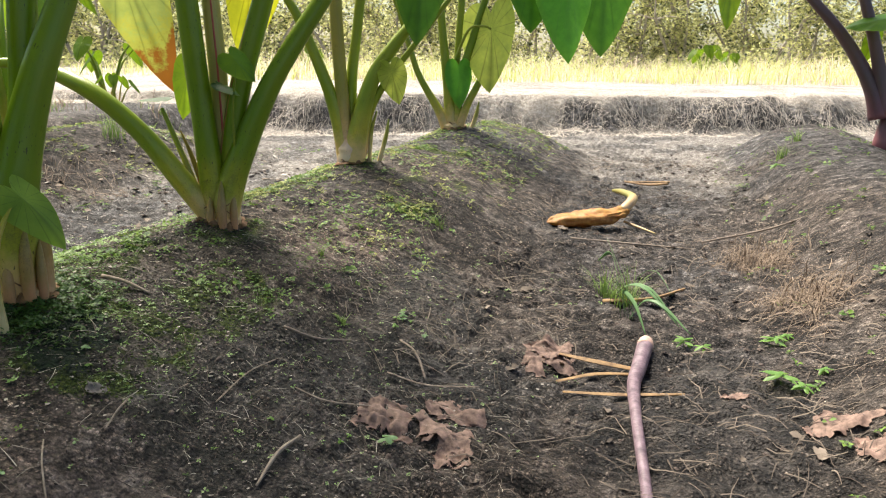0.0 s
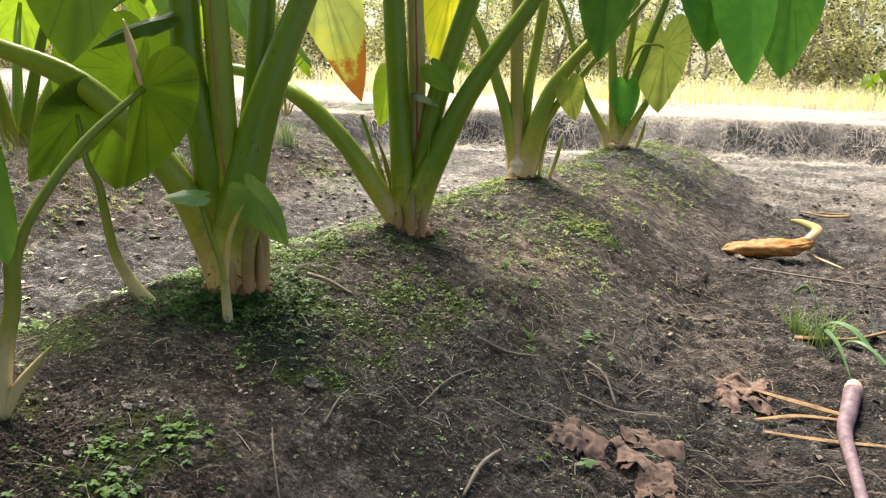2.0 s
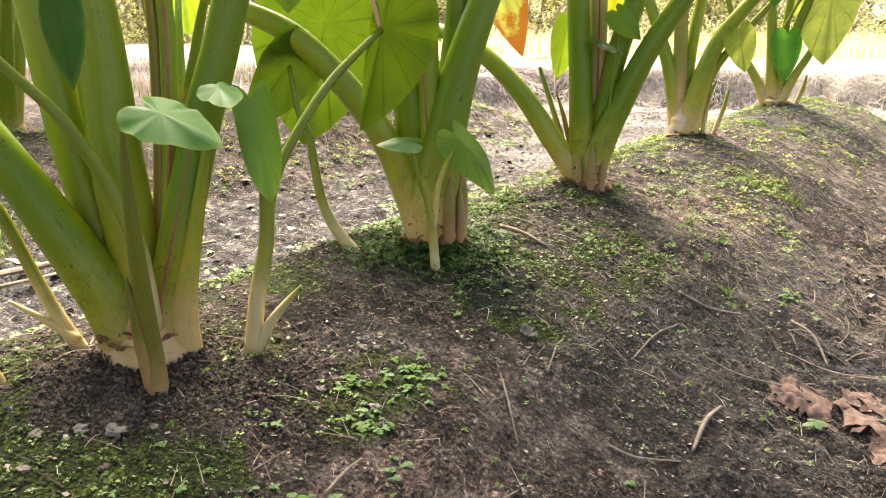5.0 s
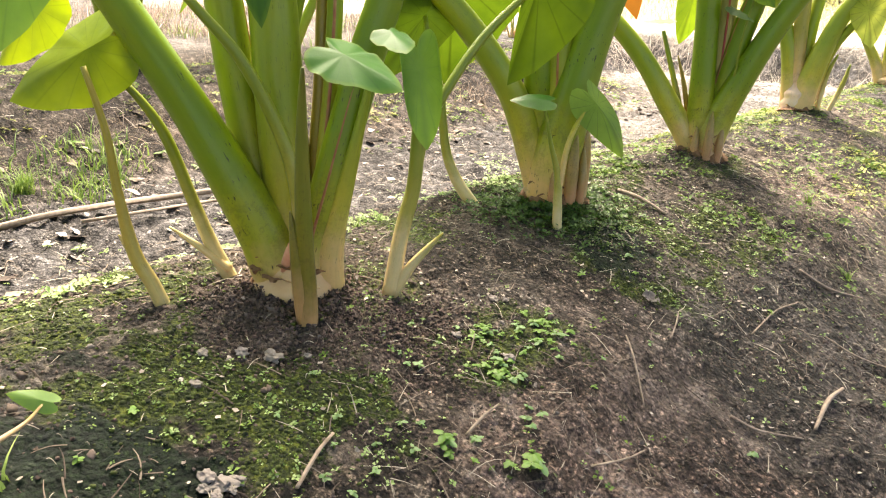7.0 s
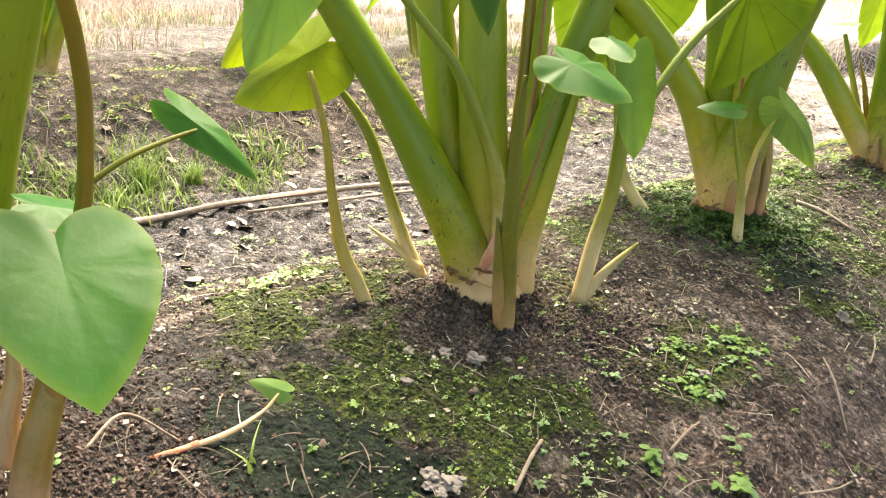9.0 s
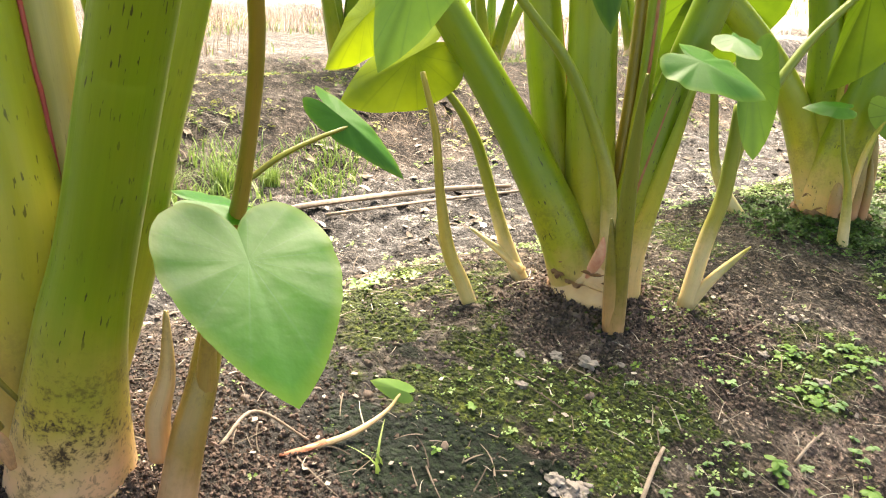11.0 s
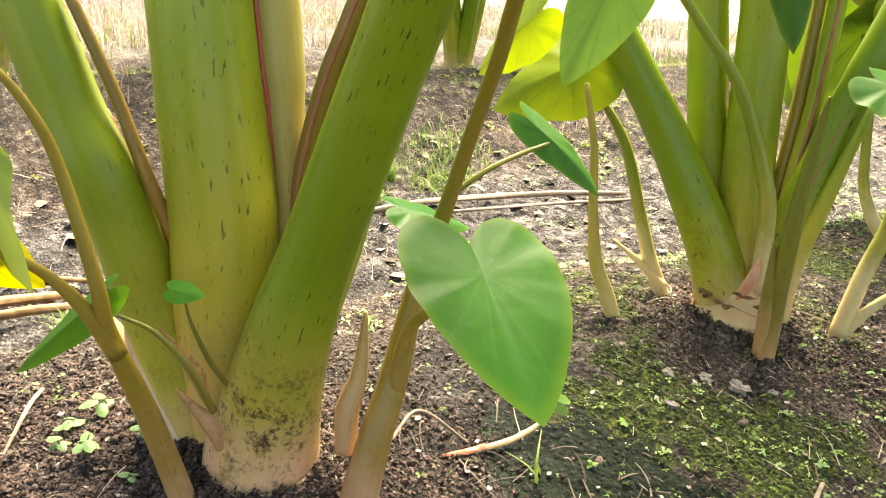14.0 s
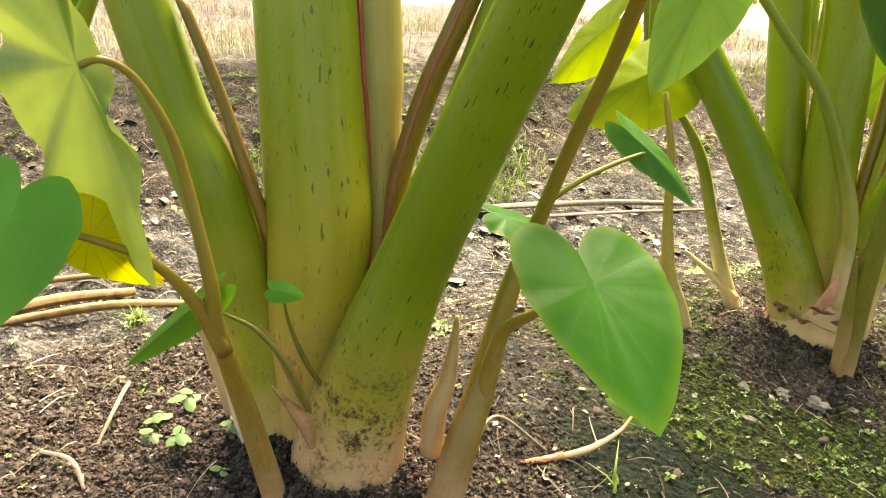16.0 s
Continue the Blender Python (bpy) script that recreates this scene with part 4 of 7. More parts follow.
def build_plant_third():
    p = plant(2, "tall taro plant with a low arching petiole on a mossy mound")
    corm(p, -0.15, 2.19, -0.06, 0.06, 0.086)
    stem(p, [(-0.183, 2.179, -0.02, 0.0553), (-0.214, 2.152, 0.112, 0.0527), (-0.278, 2.095, 0.314, 0.0459), (-0.381, 2.003, 0.496, 0.0410), (-0.491, 1.905, 0.633, 0.0348), (-0.630, 1.782, 0.714, 0.0257)], STEM_PALE, (0.5, 0.7), MARGIN, (0.80, 0.3, 0.5, LEAF))
    stem(p, [(-0.189, 2.174, 0.0, 0.0550), (-0.212, 2.180, 0.182, 0.0547), (-0.232, 2.163, 0.453, 0.0514), (-0.263, 2.135, 0.676, 0.0483), (-0.276, 2.137, 0.874, 0.0458)], STEM, None, None, (1.95, 0.40, 0.88, LEAF))
    stem(p, [(-0.161, 2.186, 0.05, 0.0456), (-0.160, 2.187, 0.315, 0.0393), (-0.171, 2.177, 0.544, 0.0384), (-0.182, 2.167, 0.876, 0.0371)], STEM_PALE, (0.3, -0.9), MARGIN, (2.05, 0.40, 0.88, LEAF, 10))
    stem(p, [(-0.174, 2.254, 0.04, 0.0468), (-0.163, 2.278, 0.359, 0.0442), (-0.145, 2.307, 0.630, 0.0416), (-0.135, 2.330, 0.891, 0.0408)], STEM, None, None, (2.10, 0.40, 0.88, LEAF, 80))
    stem(p, [(-0.150, 2.182, -0.02, 0.085), (-0.141, 2.176, 0.117, 0.0800), (-0.118, 2.197, 0.300, 0.0690), (-0.089, 2.236, 0.494, 0.0590), (-0.042, 2.278, 0.686, 0.0489), (0.007, 2.349, 0.892, 0.0400)], STEM, None, None, (1.95, 0.40, 0.88, LEAF))
    stem(p, [(-0.083, 2.228, -0.02, 0.0313), (-0.085, 2.236, 0.120, 0.0290), (-0.096, 2.246, 0.220, 0.0190), (-0.104, 2.252, 0.300, 0.0040)], STEM_BROWN, name="old_sheath", label="pale dried leaf sheath")
    stem(p, [(-0.095, 2.168, 0.0, 0.0217), (-0.090, 2.176, 0.142, 0.0197), (-0.086, 2.199, 0.285, 0.0080)], STEM_BLUSH, name="old_sheath", label="pink peeled leaf scar")
    s = thing("taro_sucker", 0.007, 1.980, gz(0.007, 1.980), "young taro shoot with two small leaves in moss", "taro sucker", "taro suckers")
    a = stem(s, [(0.007, 1.980, -0.12, 0.0165), (0.002, 1.976, 0.010, 0.0140), (-0.010, 1.975, 0.120, 0.0105), (-0.030, 1.955, 0.210, 0.0065), (-0.045, 1.925, 0.325, 0.0040)], STEM_YOUNG, name="stalk", seg=10)
    part("leaf_blade", blade("leaf_blade", (-0.050, 1.922, 0.332), (-0.116, 1.862, 0.338), (0.30, -0.25, 0.95), 1.0, LEAF_FRESH, 0.15, 0.15, 0.03, seed=2, rings=6, spokes=30), a)
    b = stem(s, [(-0.002, 1.978, 0.05, 0.0080), (0.003, 1.990, 0.185, 0.0088), (0.012, 2.020, 0.265, 0.0072), (0.028, 2.060, 0.320, 0.0055)], STEM_PALE, name="stalk", seg=8)
    part("leaf_blade", blade("leaf_blade", (0.045, 2.062, 0.322), (0.165, 2.085, 0.215), (0.60, -0.45, 0.65), 0.80, LEAF_CURL, 0.45, 0.45, 0.02, seed=1, rings=8, spokes=36), b, "drooping heart-shaped leaf")
    s = thing("taro_sucker", -0.305, 1.990, gz(-0.305, 1.990), "bent taro sucker with a pink foot", "taro sucker", "taro suckers")
    bent = stem(s, [(-0.305, 1.990, -0.06, 0.0214), (-0.358, 1.950, 0.030, 0.0192), (-0.390, 1.925, 0.122, 0.0155), (-0.405, 1.912, 0.246, 0.0136), (-0.415, 1.905, 0.332, 0.0118), (-0.435, 1.885, 0.400, 0.0100), (-0.480, 1.900, 0.530, 0.0060)], STEM_YOUNG, name="stalk", seg=10)
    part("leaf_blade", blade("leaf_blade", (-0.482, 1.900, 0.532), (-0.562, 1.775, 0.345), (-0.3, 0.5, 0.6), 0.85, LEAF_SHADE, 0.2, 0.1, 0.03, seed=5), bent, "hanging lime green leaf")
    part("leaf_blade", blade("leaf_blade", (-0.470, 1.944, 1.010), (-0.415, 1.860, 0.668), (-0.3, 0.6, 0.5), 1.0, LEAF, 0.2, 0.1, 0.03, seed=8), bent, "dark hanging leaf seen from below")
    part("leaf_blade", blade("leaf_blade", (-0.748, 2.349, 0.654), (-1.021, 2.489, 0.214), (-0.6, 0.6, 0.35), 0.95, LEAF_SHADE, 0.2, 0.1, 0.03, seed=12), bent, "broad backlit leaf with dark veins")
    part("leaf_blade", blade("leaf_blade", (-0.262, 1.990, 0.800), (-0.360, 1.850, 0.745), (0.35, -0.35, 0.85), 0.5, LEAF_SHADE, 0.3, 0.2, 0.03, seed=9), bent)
    for x, y, h, r in ((-0.066, 2.150, 0.24, 0.020), (-0.100, 2.112, 0.13, 0.017), (-0.052, 2.190, 0.16, 0.016)):
        stem(p, [(x, y, -0.03, r), (x + 0.003, y - 0.002, 0.4 * h, r), (x - 0.006, y + 0.010, 0.8 * h, 0.6 * r), (x - 0.012, y + 0.020, h, 0.15 * r)], STEM_PEELED, name="old_sheath", seg=12, label="peeled reddish leaf sheath")
    collar(p, -0.15, 2.19, 0.093, ((-120, -80, 0.05), (-60, -20, 0.06), (-10, 20, 0.05), (-95, -60, 0.02)), True)


def build_plant_fourth():
    p = plant(3, "tall taro plant with a torn browning leaf and split petioles")
    corm(p, -0.09, 3.245, -0.06, 0.07, 0.076)
    low = stem(p, [(-0.117, 3.245, -0.03, 0.0503), (-0.151, 3.226, 0.050, 0.0475), (-0.240, 3.177, 0.199, 0.0470), (-0.370, 3.105, 0.403, 0.0413), (-0.540, 3.030, 0.566, 0.0360), (-0.800, 3.020, 0.655, 0.0250), (-0.990, 2.940, 0.660, 0.0160), (-1.168, 2.784, 0.641, 0.0110)], STEM_PALE, (0.6, 0.6), MARGIN)
    stem(p, [(-0.106, 3.250, -0.02, 0.0600), (-0.120, 3.243, 0.165, 0.0571), (-0.144, 3.229, 0.507, 0.0485), (-0.174, 3.213, 0.968, 0.0445)], STEM, None, None, (2.10, 0.45, 0.84, LEAF))
    stem(p, [(-0.093, 3.303, 0.0, 0.0380), (-0.104, 3.309, 0.555, 0.0368), (-0.125, 3.309, 0.977, 0.0358)], STEM_TAN, (0.5, -0.8), MARGIN_RED, (2.05, 0.40, 0.84, LEAF, 150))
    stem(p, [(-0.083, 3.286, 0.0, 0.0454), (-0.067, 3.295, 0.264, 0.0447), (-0.016, 3.335, 0.583, 0.0439), (0.087, 3.402, 0.984, 0.0428)], STEM, (-0.5, -0.8), MARGIN, (1.95, 0.40, 0.84, LEAF, 60))
    stem(p, [(-0.085, 3.239, -0.03, 0.0680), (-0.066, 3.250, 0.095, 0.0645), (-0.006, 3.283, 0.283, 0.0539), (0.122, 3.354, 0.601, 0.0457), (0.341, 3.486, 0.990, 0.0353)], STEM, None, None, (1.85, 0.40, 0.84, LEAF))
    stem(p, [(-0.039, 3.242, -0.01, 0.0273), (-0.034, 3.244, 0.099, 0.0247), (-0.027, 3.260, 0.222, 0.0100)], STEM_BLUSH, name="old_sheath", label="pink peeled leaf scar")
    a = stem(p, [(-0.180, 3.239, 0.10, 0.0150), (-0.251, 3.216, 0.306, 0.0124), (-0.313, 3.194, 0.487, 0.0086)], STEM_YOUNG, name="side_shoot", seg=8)
    part("leaf_blade", blade("leaf_blade", (-0.310, 3.195, 0.53), (-0.40, 3.15, 0.525), (0.1, -0.2, 1), 0.7, LEAF_DARK, 0.2, 0.1, 0.03, rings=5, spokes=24), a)
    stem(p, [(-0.170, 3.247, 0.13, 0.0125), (-0.207, 3.229, 0.283, 0.0099), (-0.241, 3.210, 0.393, 0.0030)], STEM_BROWN, name="side_shoot", seg=8)
    part("leaf_blade", blade("leaf_blade", (-1.150, 4.040, 1.230), (-0.910, 4.128, 0.490), (0.4, -0.85, 0.2), 0.52, LEAF_TORN, 0.25, 0.1, 0.06, seed=3), a, "pale torn leaf with a burnt orange tip")
    part("leaf_blade", blade("leaf_blade", (-0.150, 3.726, 1.120), (-0.225, 3.696, 0.660), (0.3, -0.9, 0.2), 0.62, LEAF_YELLOW, 0.3, 0.1, 0.03, seed=5), a, "yellowing leaf")
    b = stem(p, [(-0.010, 3.25, 0.30, 0.006), (0.005, 3.225, 0.48, 0.005), (0.030, 3.220, 0.640, 0.004)], STEM_YOUNG, name="side_shoot", seg=8)
    part("leaf_blade", blade("leaf_blade", (0.030, 3.22, 0.69), (0.115, 3.24, 0.610), (0.3, -0.5, 0.8), 1.2, LEAF, 0.2, 0.15, 0.05, rings=5, spokes=24), b)
    part("leaf_blade", blade("leaf_blade", (-0.03, 3.21, 0.585), (0.05, 3.22, 0.555), (0.1, -0.2, 1), 1.0, LEAF_DARK, 0.2, 0.15, 0.05, rings=5, spokes=24), b)
    part("leaf_blade", blade("leaf_blade", (-0.235, 3.275, 0.62), (-0.275, 3.27, 0.43), (0.3, -0.9, 0.2), 0.7, LEAF, 0.3, 0.1, 0.03, rings=6, spokes=30), b)
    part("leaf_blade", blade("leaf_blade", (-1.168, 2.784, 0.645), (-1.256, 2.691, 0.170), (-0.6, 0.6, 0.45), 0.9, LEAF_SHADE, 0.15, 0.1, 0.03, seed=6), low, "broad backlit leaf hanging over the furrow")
    for x, y, h, r in ((-0.046, 3.176, 0.19, 0.019), (-0.096, 3.166, 0.12, 0.017), (-0.014, 3.215, 0.15, 0.017)):
        stem(p, [(x, y, -0.03, r), (x + 0.003, y - 0.002, 0.4 * h, r), (x - 0.002, y + 0.010, 0.8 * h, 0.6 * r), (x - 0.006, y + 0.020, h, 0.15 * r)], STEM_PEELED, name="old_sheath", seg=12, label="peeled reddish leaf sheath")
    collar(p, -0.09, 3.245, 0.082, ((-120, -80, 0.06), (-70, -30, 0.05), (-20, 20, 0.06), (-50, -30, 0.09)), True)


def build_plant_fifth():
    p = plant(4, "sunlit taro plant with pinkish petioles and whitish base")
    corm(p, -0.30, 5.165, -0.06, 0.20, 0.084, STEM_WHITE)
    stem(p, [(-0.323, 5.157, 0.0, 0.0646), (-0.371, 5.140, 0.276, 0.0490), (-0.444, 5.115, 0.532, 0.0392), (-0.596, 5.062, 0.922, 0.0312), (-0.690, 5.029, 1.095, 0.0256)], STEM_PALE, None, None, (1.85, 0.40, 0.68, LEAF))
    stem(p, [(-0.311, 5.161, 0.0, 0.0570), (-0.343, 5.150, 0.426, 0.0449), (-0.363, 5.143, 0.788, 0.0423), (-0.379, 5.137, 1.207, 0.0397)], STEM_BLUSH, None, None, (2.25, 0.40, 0.81, LEAF))
    stem(p, [(-0.307, 5.216, 0.0, 0.0497), (-0.305, 5.216, 0.500, 0.0376), (-0.267, 5.240, 0.865, 0.0333), (-0.227, 5.254, 1.218, 0.0327)], STEM_PALE, None, None, (2.25, 0.40, 0.81, LEAF, 60))
    stem(p, [(-0.278, 5.152, -0.02, 0.0834), (-0.243, 5.164, 0.209, 0.0675), (-0.152, 5.196, 0.545, 0.0516), (-0.028, 5.239, 0.746, 0.0437), (0.111, 5.287, 0.927, 0.0360)], STEM_PALE, None, None, (1.80, 0.40, 0.74, LEAF))
    r = stem(p, [(-0.236, 5.187, 0.05, 0.0416), (-0.179, 5.207, 0.323, 0.0299), (-0.087, 5.240, 0.511, 0.0259), (0.116, 5.311, 0.788, 0.0200)], STEM_PALE, None, None, (1.55, 0.30, 0.54, LEAF))
    stem(p, [(-0.181, 5.207, 0.0, 0.0151), (-0.165, 5.212, 0.211, 0.0150), (-0.128, 5.225, 0.344, 0.0060)], STEM_YOUNG, name="side_shoot", seg=8)
    stem(p, [(-0.127, 5.226, -0.03, 0.0170), (-0.072, 5.245, 0.179, 0.0150), (-0.055, 5.251, 0.292, 0.0050)], STEM_YOUNG, name="side_shoot", seg=8)
    part("leaf_blade", blade("leaf_blade", (0.21, 5.14, 1.25), (0.213, 5.026, 0.775), (0.35, -0.8, 0.35), 0.75, LEAF_DARK, 0.3, 0.1, 0.03, seed=2), r, "dark hanging leaf")
    part("leaf_blade", blade("leaf_blade", (0.0, 5.166, 0.60), (0.061, 5.132, 0.40), (0.3, -0.9, 0.2), 0.9, LEAF_RIBBED, 0.3, 0.1, 0.05, seed=2, rings=6, spokes=30), r)
    collar(p, -0.30, 5.165, 0.096, ((-110, -80, 0.02), (-50, -10, 0.03)), True)


def build_plant_sixth():
    p = plant(5, "taro plant at the end of the bed with drooping leaves")
    corm(p, -0.29, 7.73, -0.06, 0.09, 0.095)
    stem(p, [(-0.347, 7.716, 0.0, 0.0601), (-0.440, 7.695, 0.193, 0.0436), (-0.621, 7.653, 0.506, 0.0326), (-0.720, 7.631, 0.793, 0.0270)], STEM_PALE, None, None, (1.85, 0.40, 0.81, LEAF))
    stem(p, [(-0.306, 7.726, 0.0, 0.0709), (-0.337, 7.719, 0.333, 0.0541), (-0.409, 7.702, 0.959, 0.0398), (-0.441, 7.695, 1.464, 0.0366)], STEM_PALE, None, None, (2.35, 0.40, 0.81, LEAF))
    n = stem(p, [(-0.271, 7.734, 0.0, 0.0599), (-0.228, 7.744, 0.444, 0.0457), (-0.114, 7.770, 0.865, 0.0396), (0.035, 7.804, 1.372, 0.0336)], STEM, None, None, (2.05, 0.40, 0.94, LEAF))
    stem(p, [(-0.285, 7.782, 0.0, 0.0438), (-0.279, 7.783, 0.600, 0.0350), (-0.248, 7.790, 1.119, 0.0344), (-0.230, 7.795, 1.472, 0.0314)], STEM_PALE, None, None, (2.25, 0.40, 0.81, LEAF, 100))
    stem(p, [(-0.238, 7.710, 0.0, 0.0488), (-0.152, 7.730, 0.237, 0.0376), (-0.045, 7.755, 0.454, 0.0319), (0.035, 7.773, 0.665, 0.0211)], STEM_PALE, name="sheath")
    stem(p, [(-0.135, 7.765, -0.05, 0.0217), (-0.073, 7.779, 0.133, 0.0216), (-0.049, 7.785, 0.268, 0.0070)], STEM_YOUNG, name="side_shoot", seg=8)
    a = stem(p, [(-0.30, 7.72, 0.6, 0.016), (-0.15, 7.70, 0.93, 0.013), (0.0, 7.70, 0.97, 0.011), (0.071, 7.71, 0.944, 0.010)], STEM_YOUNG, name="petiole", seg=10)
    part("leaf_blade", blade("leaf_blade", (0.071, 7.710, 0.944), (0.130, 7.619, 0.355), (0.35, 0.75, 0.35), 1.15, LEAF_RIBBED, 0.15, 0.1, 0.02, seed=3), a, "backlit leaf with dark veins")
    part("leaf_blade", blade("leaf_blade", (0.414, 7.891, 1.50), (0.468, 7.698, 0.93), (0.4, -0.7, 0.4), 0.9, LEAF_GLOSSY, 0.25, 0.1, 0.03, seed=4), n)
    part("leaf_blade", blade("leaf_blade", (0.750, 7.763, 1.56), (0.870, 7.520, 0.66), (0.5, -0.7, 0.35), 0.72, LEAF_MINT, 0.35, 0.1, 0.03, seed=1), n, "long drooping leaf")
    part("leaf_blade", blade("leaf_blade", (1.043, 8.241, 1.60), (1.100, 8.044, 0.72), (0.4, -0.8, 0.3), 0.85, LEAF_GLOSSY, 0.25, 0.1, 0.03, seed=2), n)
    part("leaf_blade", blade("leaf_blade", (-0.22, 7.64, 0.53), (-0.20, 7.62, 0.20), (0.3, -0.9, 0.2), 0.8, LEAF_MINT, 0.4, 0.1, 0.03, seed=6, rings=6, spokes=30), a)
    collar(p, -0.29, 7.73, 0.102, ((-110, -60, 0.05), (-40, 0, 0.06)), True)


for build in (build_plant_near, build_plant_second, build_plant_third, build_plant_fourth, build_plant_fifth, build_plant_sixth):
    build()

# ---- ground cover and litter ----
def fast_mesh(name, verts, faces, mat, smooth_faces=True):
    """verts (n, 3), faces (m, k) with one k."""
    me = bpy.data.meshes.new(name)
    k = faces.shape[1]
    me.vertices.add(len(verts))
    me.vertices.foreach_set("co", np.asarray(verts, np.float32).ravel())
    me.loops.add(faces.size)
    me.loops.foreach_set("vertex_index", faces.astype(np.int32).ravel())
    me.polygons.add(len(faces))
    me.polygons.foreach_set("loop_start", np.arange(0, faces.size, k, dtype=np.int32))
    me.polygons.foreach_set("use_smooth", np.full(len(faces), smooth_faces, dtype=bool))
    me.materials.append(mat)
    me.update(calc_edges=True)
    return me


def spin(n, tilt=0.0):
    """n random rotation matrices: any bearing, tilted up to tilt radians."""
    a, b, c = rng.uniform(0, 2 * math.pi, n), rng.uniform(-tilt, tilt, n), rng.uniform(-tilt, tilt, n)
    ca, sa, cb, sb, cc, sc = np.cos(a), np.sin(a), np.cos(b), np.sin(b), np.cos(c), np.sin(c)
    one, zero = np.ones(n), np.zeros(n)
    rz = np.stack([ca, -sa, zero, sa, ca, zero, zero, zero, one], 1).reshape(n, 3, 3)
    rx = np.stack([one, zero, zero, zero, cb, -sb, zero, sb, cb], 1).reshape(n, 3, 3)
    ry = np.stack([cc, zero, sc, zero, one, zero, -sc, zero, cc], 1).reshape(n, 3, 3)
    return rz @ rx @ ry


def stamp(verts, faces, places, sizes, turns):
    """Copies of one small shape joined into one mesh."""
    n, v = len(places), len(verts)
    out = np.einsum("nij,vj->nvi", turns, verts) * np.asarray(sizes).reshape(n, -1)[:, None, :] + places[:, None, :]
    f = (faces[None, :, :] + (np.arange(n) * v)[:, None, None]).reshape(-1, faces.shape[1])
    return out.reshape(-1, 3), f


def ico(level, jag, seed):
    bm = bmesh.new()
    bmesh.ops.create_icosphere(bm, subdivisions=level, radius=1.0)
    r = np.random.default_rng(seed)
    for v in bm.verts:
        v.co *= 1 + jag * r.uniform(-1, 1)
        v.co.z *= 0.75
        v.co.y *= 1 - 0.5 * jag * r.uniform(0, 1)
    verts = np.array([v.co[:] for v in bm.verts])
    faces = np.array([[v.index for v in f.verts] for f in bm.faces])
    bm.free()
    return verts, faces


def pick(n, x0, x1, y0, y1, weight, top=1.0):
    """About n random places in a field, by a weight from 0 to 1."""
    xs, ys = [], []
    while sum(len(a) for a in xs) < n:
        x, y = rng.uniform(x0, x1, n * 2), rng.uniform(y0, y1, n * 2)
        keep = rng.uniform(0, top, n * 2) < weight(x, y)
        xs.append(x[keep])
        ys.append(y[keep])
        if len(xs) > 40:
            break
    return np.concatenate(xs)[:n], np.concatenate(ys)[:n]


def stuff(name, verts, faces, mat, label, category, smooth_faces=True):
    return tagged(new(name, fast_mesh(name, verts, faces, mat, smooth_faces)), label, category, kind="stuff")


CLOD = plain_material("clod_earth", (0.026, 0.019, 0.016), (0.18, 0.136, 0.115), 120, 0.95)
CLOD_DARK = plain_material("clod_dark", (0.020, 0.013, 0.011), (0.155, 0.105, 0.088), 120, 0.95)
CLOD_PALE = plain_material("clod_pale", (0.12, 0.10, 0.092), (0.30, 0.265, 0.24), 90, 0.95)
WEED = plain_material("weed_leaf", (0.045, 0.105, 0.015), (0.19, 0.31, 0.045), 50, 0.55, 0.3)
WEED_DARK = plain_material("weed_dark", (0.018, 0.055, 0.012), (0.10, 0.20, 0.035), 50, 0.5, 0.25)
WEED_PALE = plain_material("weed_pale", (0.14, 0.26, 0.06), (0.42, 0.55, 0.23), 50, 0.5, 0.3)
WEED_LIME = plain_material("weed_lime", (0.16, 0.20, 0.03), (0.46, 0.48, 0.14), 50, 0.6, 0.3)
MOSS = plain_material("moss_tuft", (0.010, 0.016, 0.004), (0.072, 0.100, 0.014), 60, 0.9)
STRAW = plain_material("dry_straw", (0.16, 0.13, 0.105), (0.52, 0.46, 0.38), 30, 0.8)
STRAW_DARK = plain_material("rotting_straw", (0.05, 0.036, 0.028), (0.24, 0.19, 0.15), 30, 0.9)
CHIP = plain_material("leaf_flake", (0.13, 0.105, 0.09), (0.48, 0.42, 0.36), 30, 0.75)
STRAW_PALE = plain_material("pale_straw", (0.30, 0.25, 0.205), (0.74, 0.66, 0.57), 30, 0.8)
STRAW_BROWN = plain_material("brown_straw", (0.09, 0.06, 0.042), (0.34, 0.25, 0.18), 30, 0.85)
GRASS_FIELD = plain_material("field_grass", (0.62, 0.53, 0.36), (0.94, 0.85, 0.72), 2, 0.7, 0.45)
GRASS_RED = plain_material("dry_red_grass", (0.13, 0.085, 0.062), (0.50, 0.39, 0.31), 3, 0.8, 0.3)
GRASS_PINK = plain_material("pink_grass", (0.52, 0.38, 0.30), (0.90, 0.76, 0.66), 2, 0.7, 0.4)
GRASS_LIME = plain_material("lime_grass", (0.42, 0.48, 0.10), (0.84, 0.85, 0.40), 3, 0.7, 0.45)
GRASS = plain_material("green_grass", (0.08, 0.16, 0.03), (0.30, 0.42, 0.10), 20, 0.55, 0.3)
TWIG = plain_material("twig_bark", (0.17, 0.12, 0.09), (0.42, 0.34, 0.27), 40, 0.85, island=False)
DEAD_LEAF = plain_material("dead_leaf", (0.05, 0.028, 0.024), (0.42, 0.27, 0.21), 38, 0.8, 0.1, island=False)
DRY_LEAF = plain_material("dry_leaf", (0.26, 0.07, 0.01), (0.62, 0.34, 0.09), 24, 0.6, 0.2, island=False)
DRY_STALK = plain_material("dry_stalk", (0.13, 0.065, 0.03), (0.46, 0.28, 0.12), 26, 0.7, island=False)
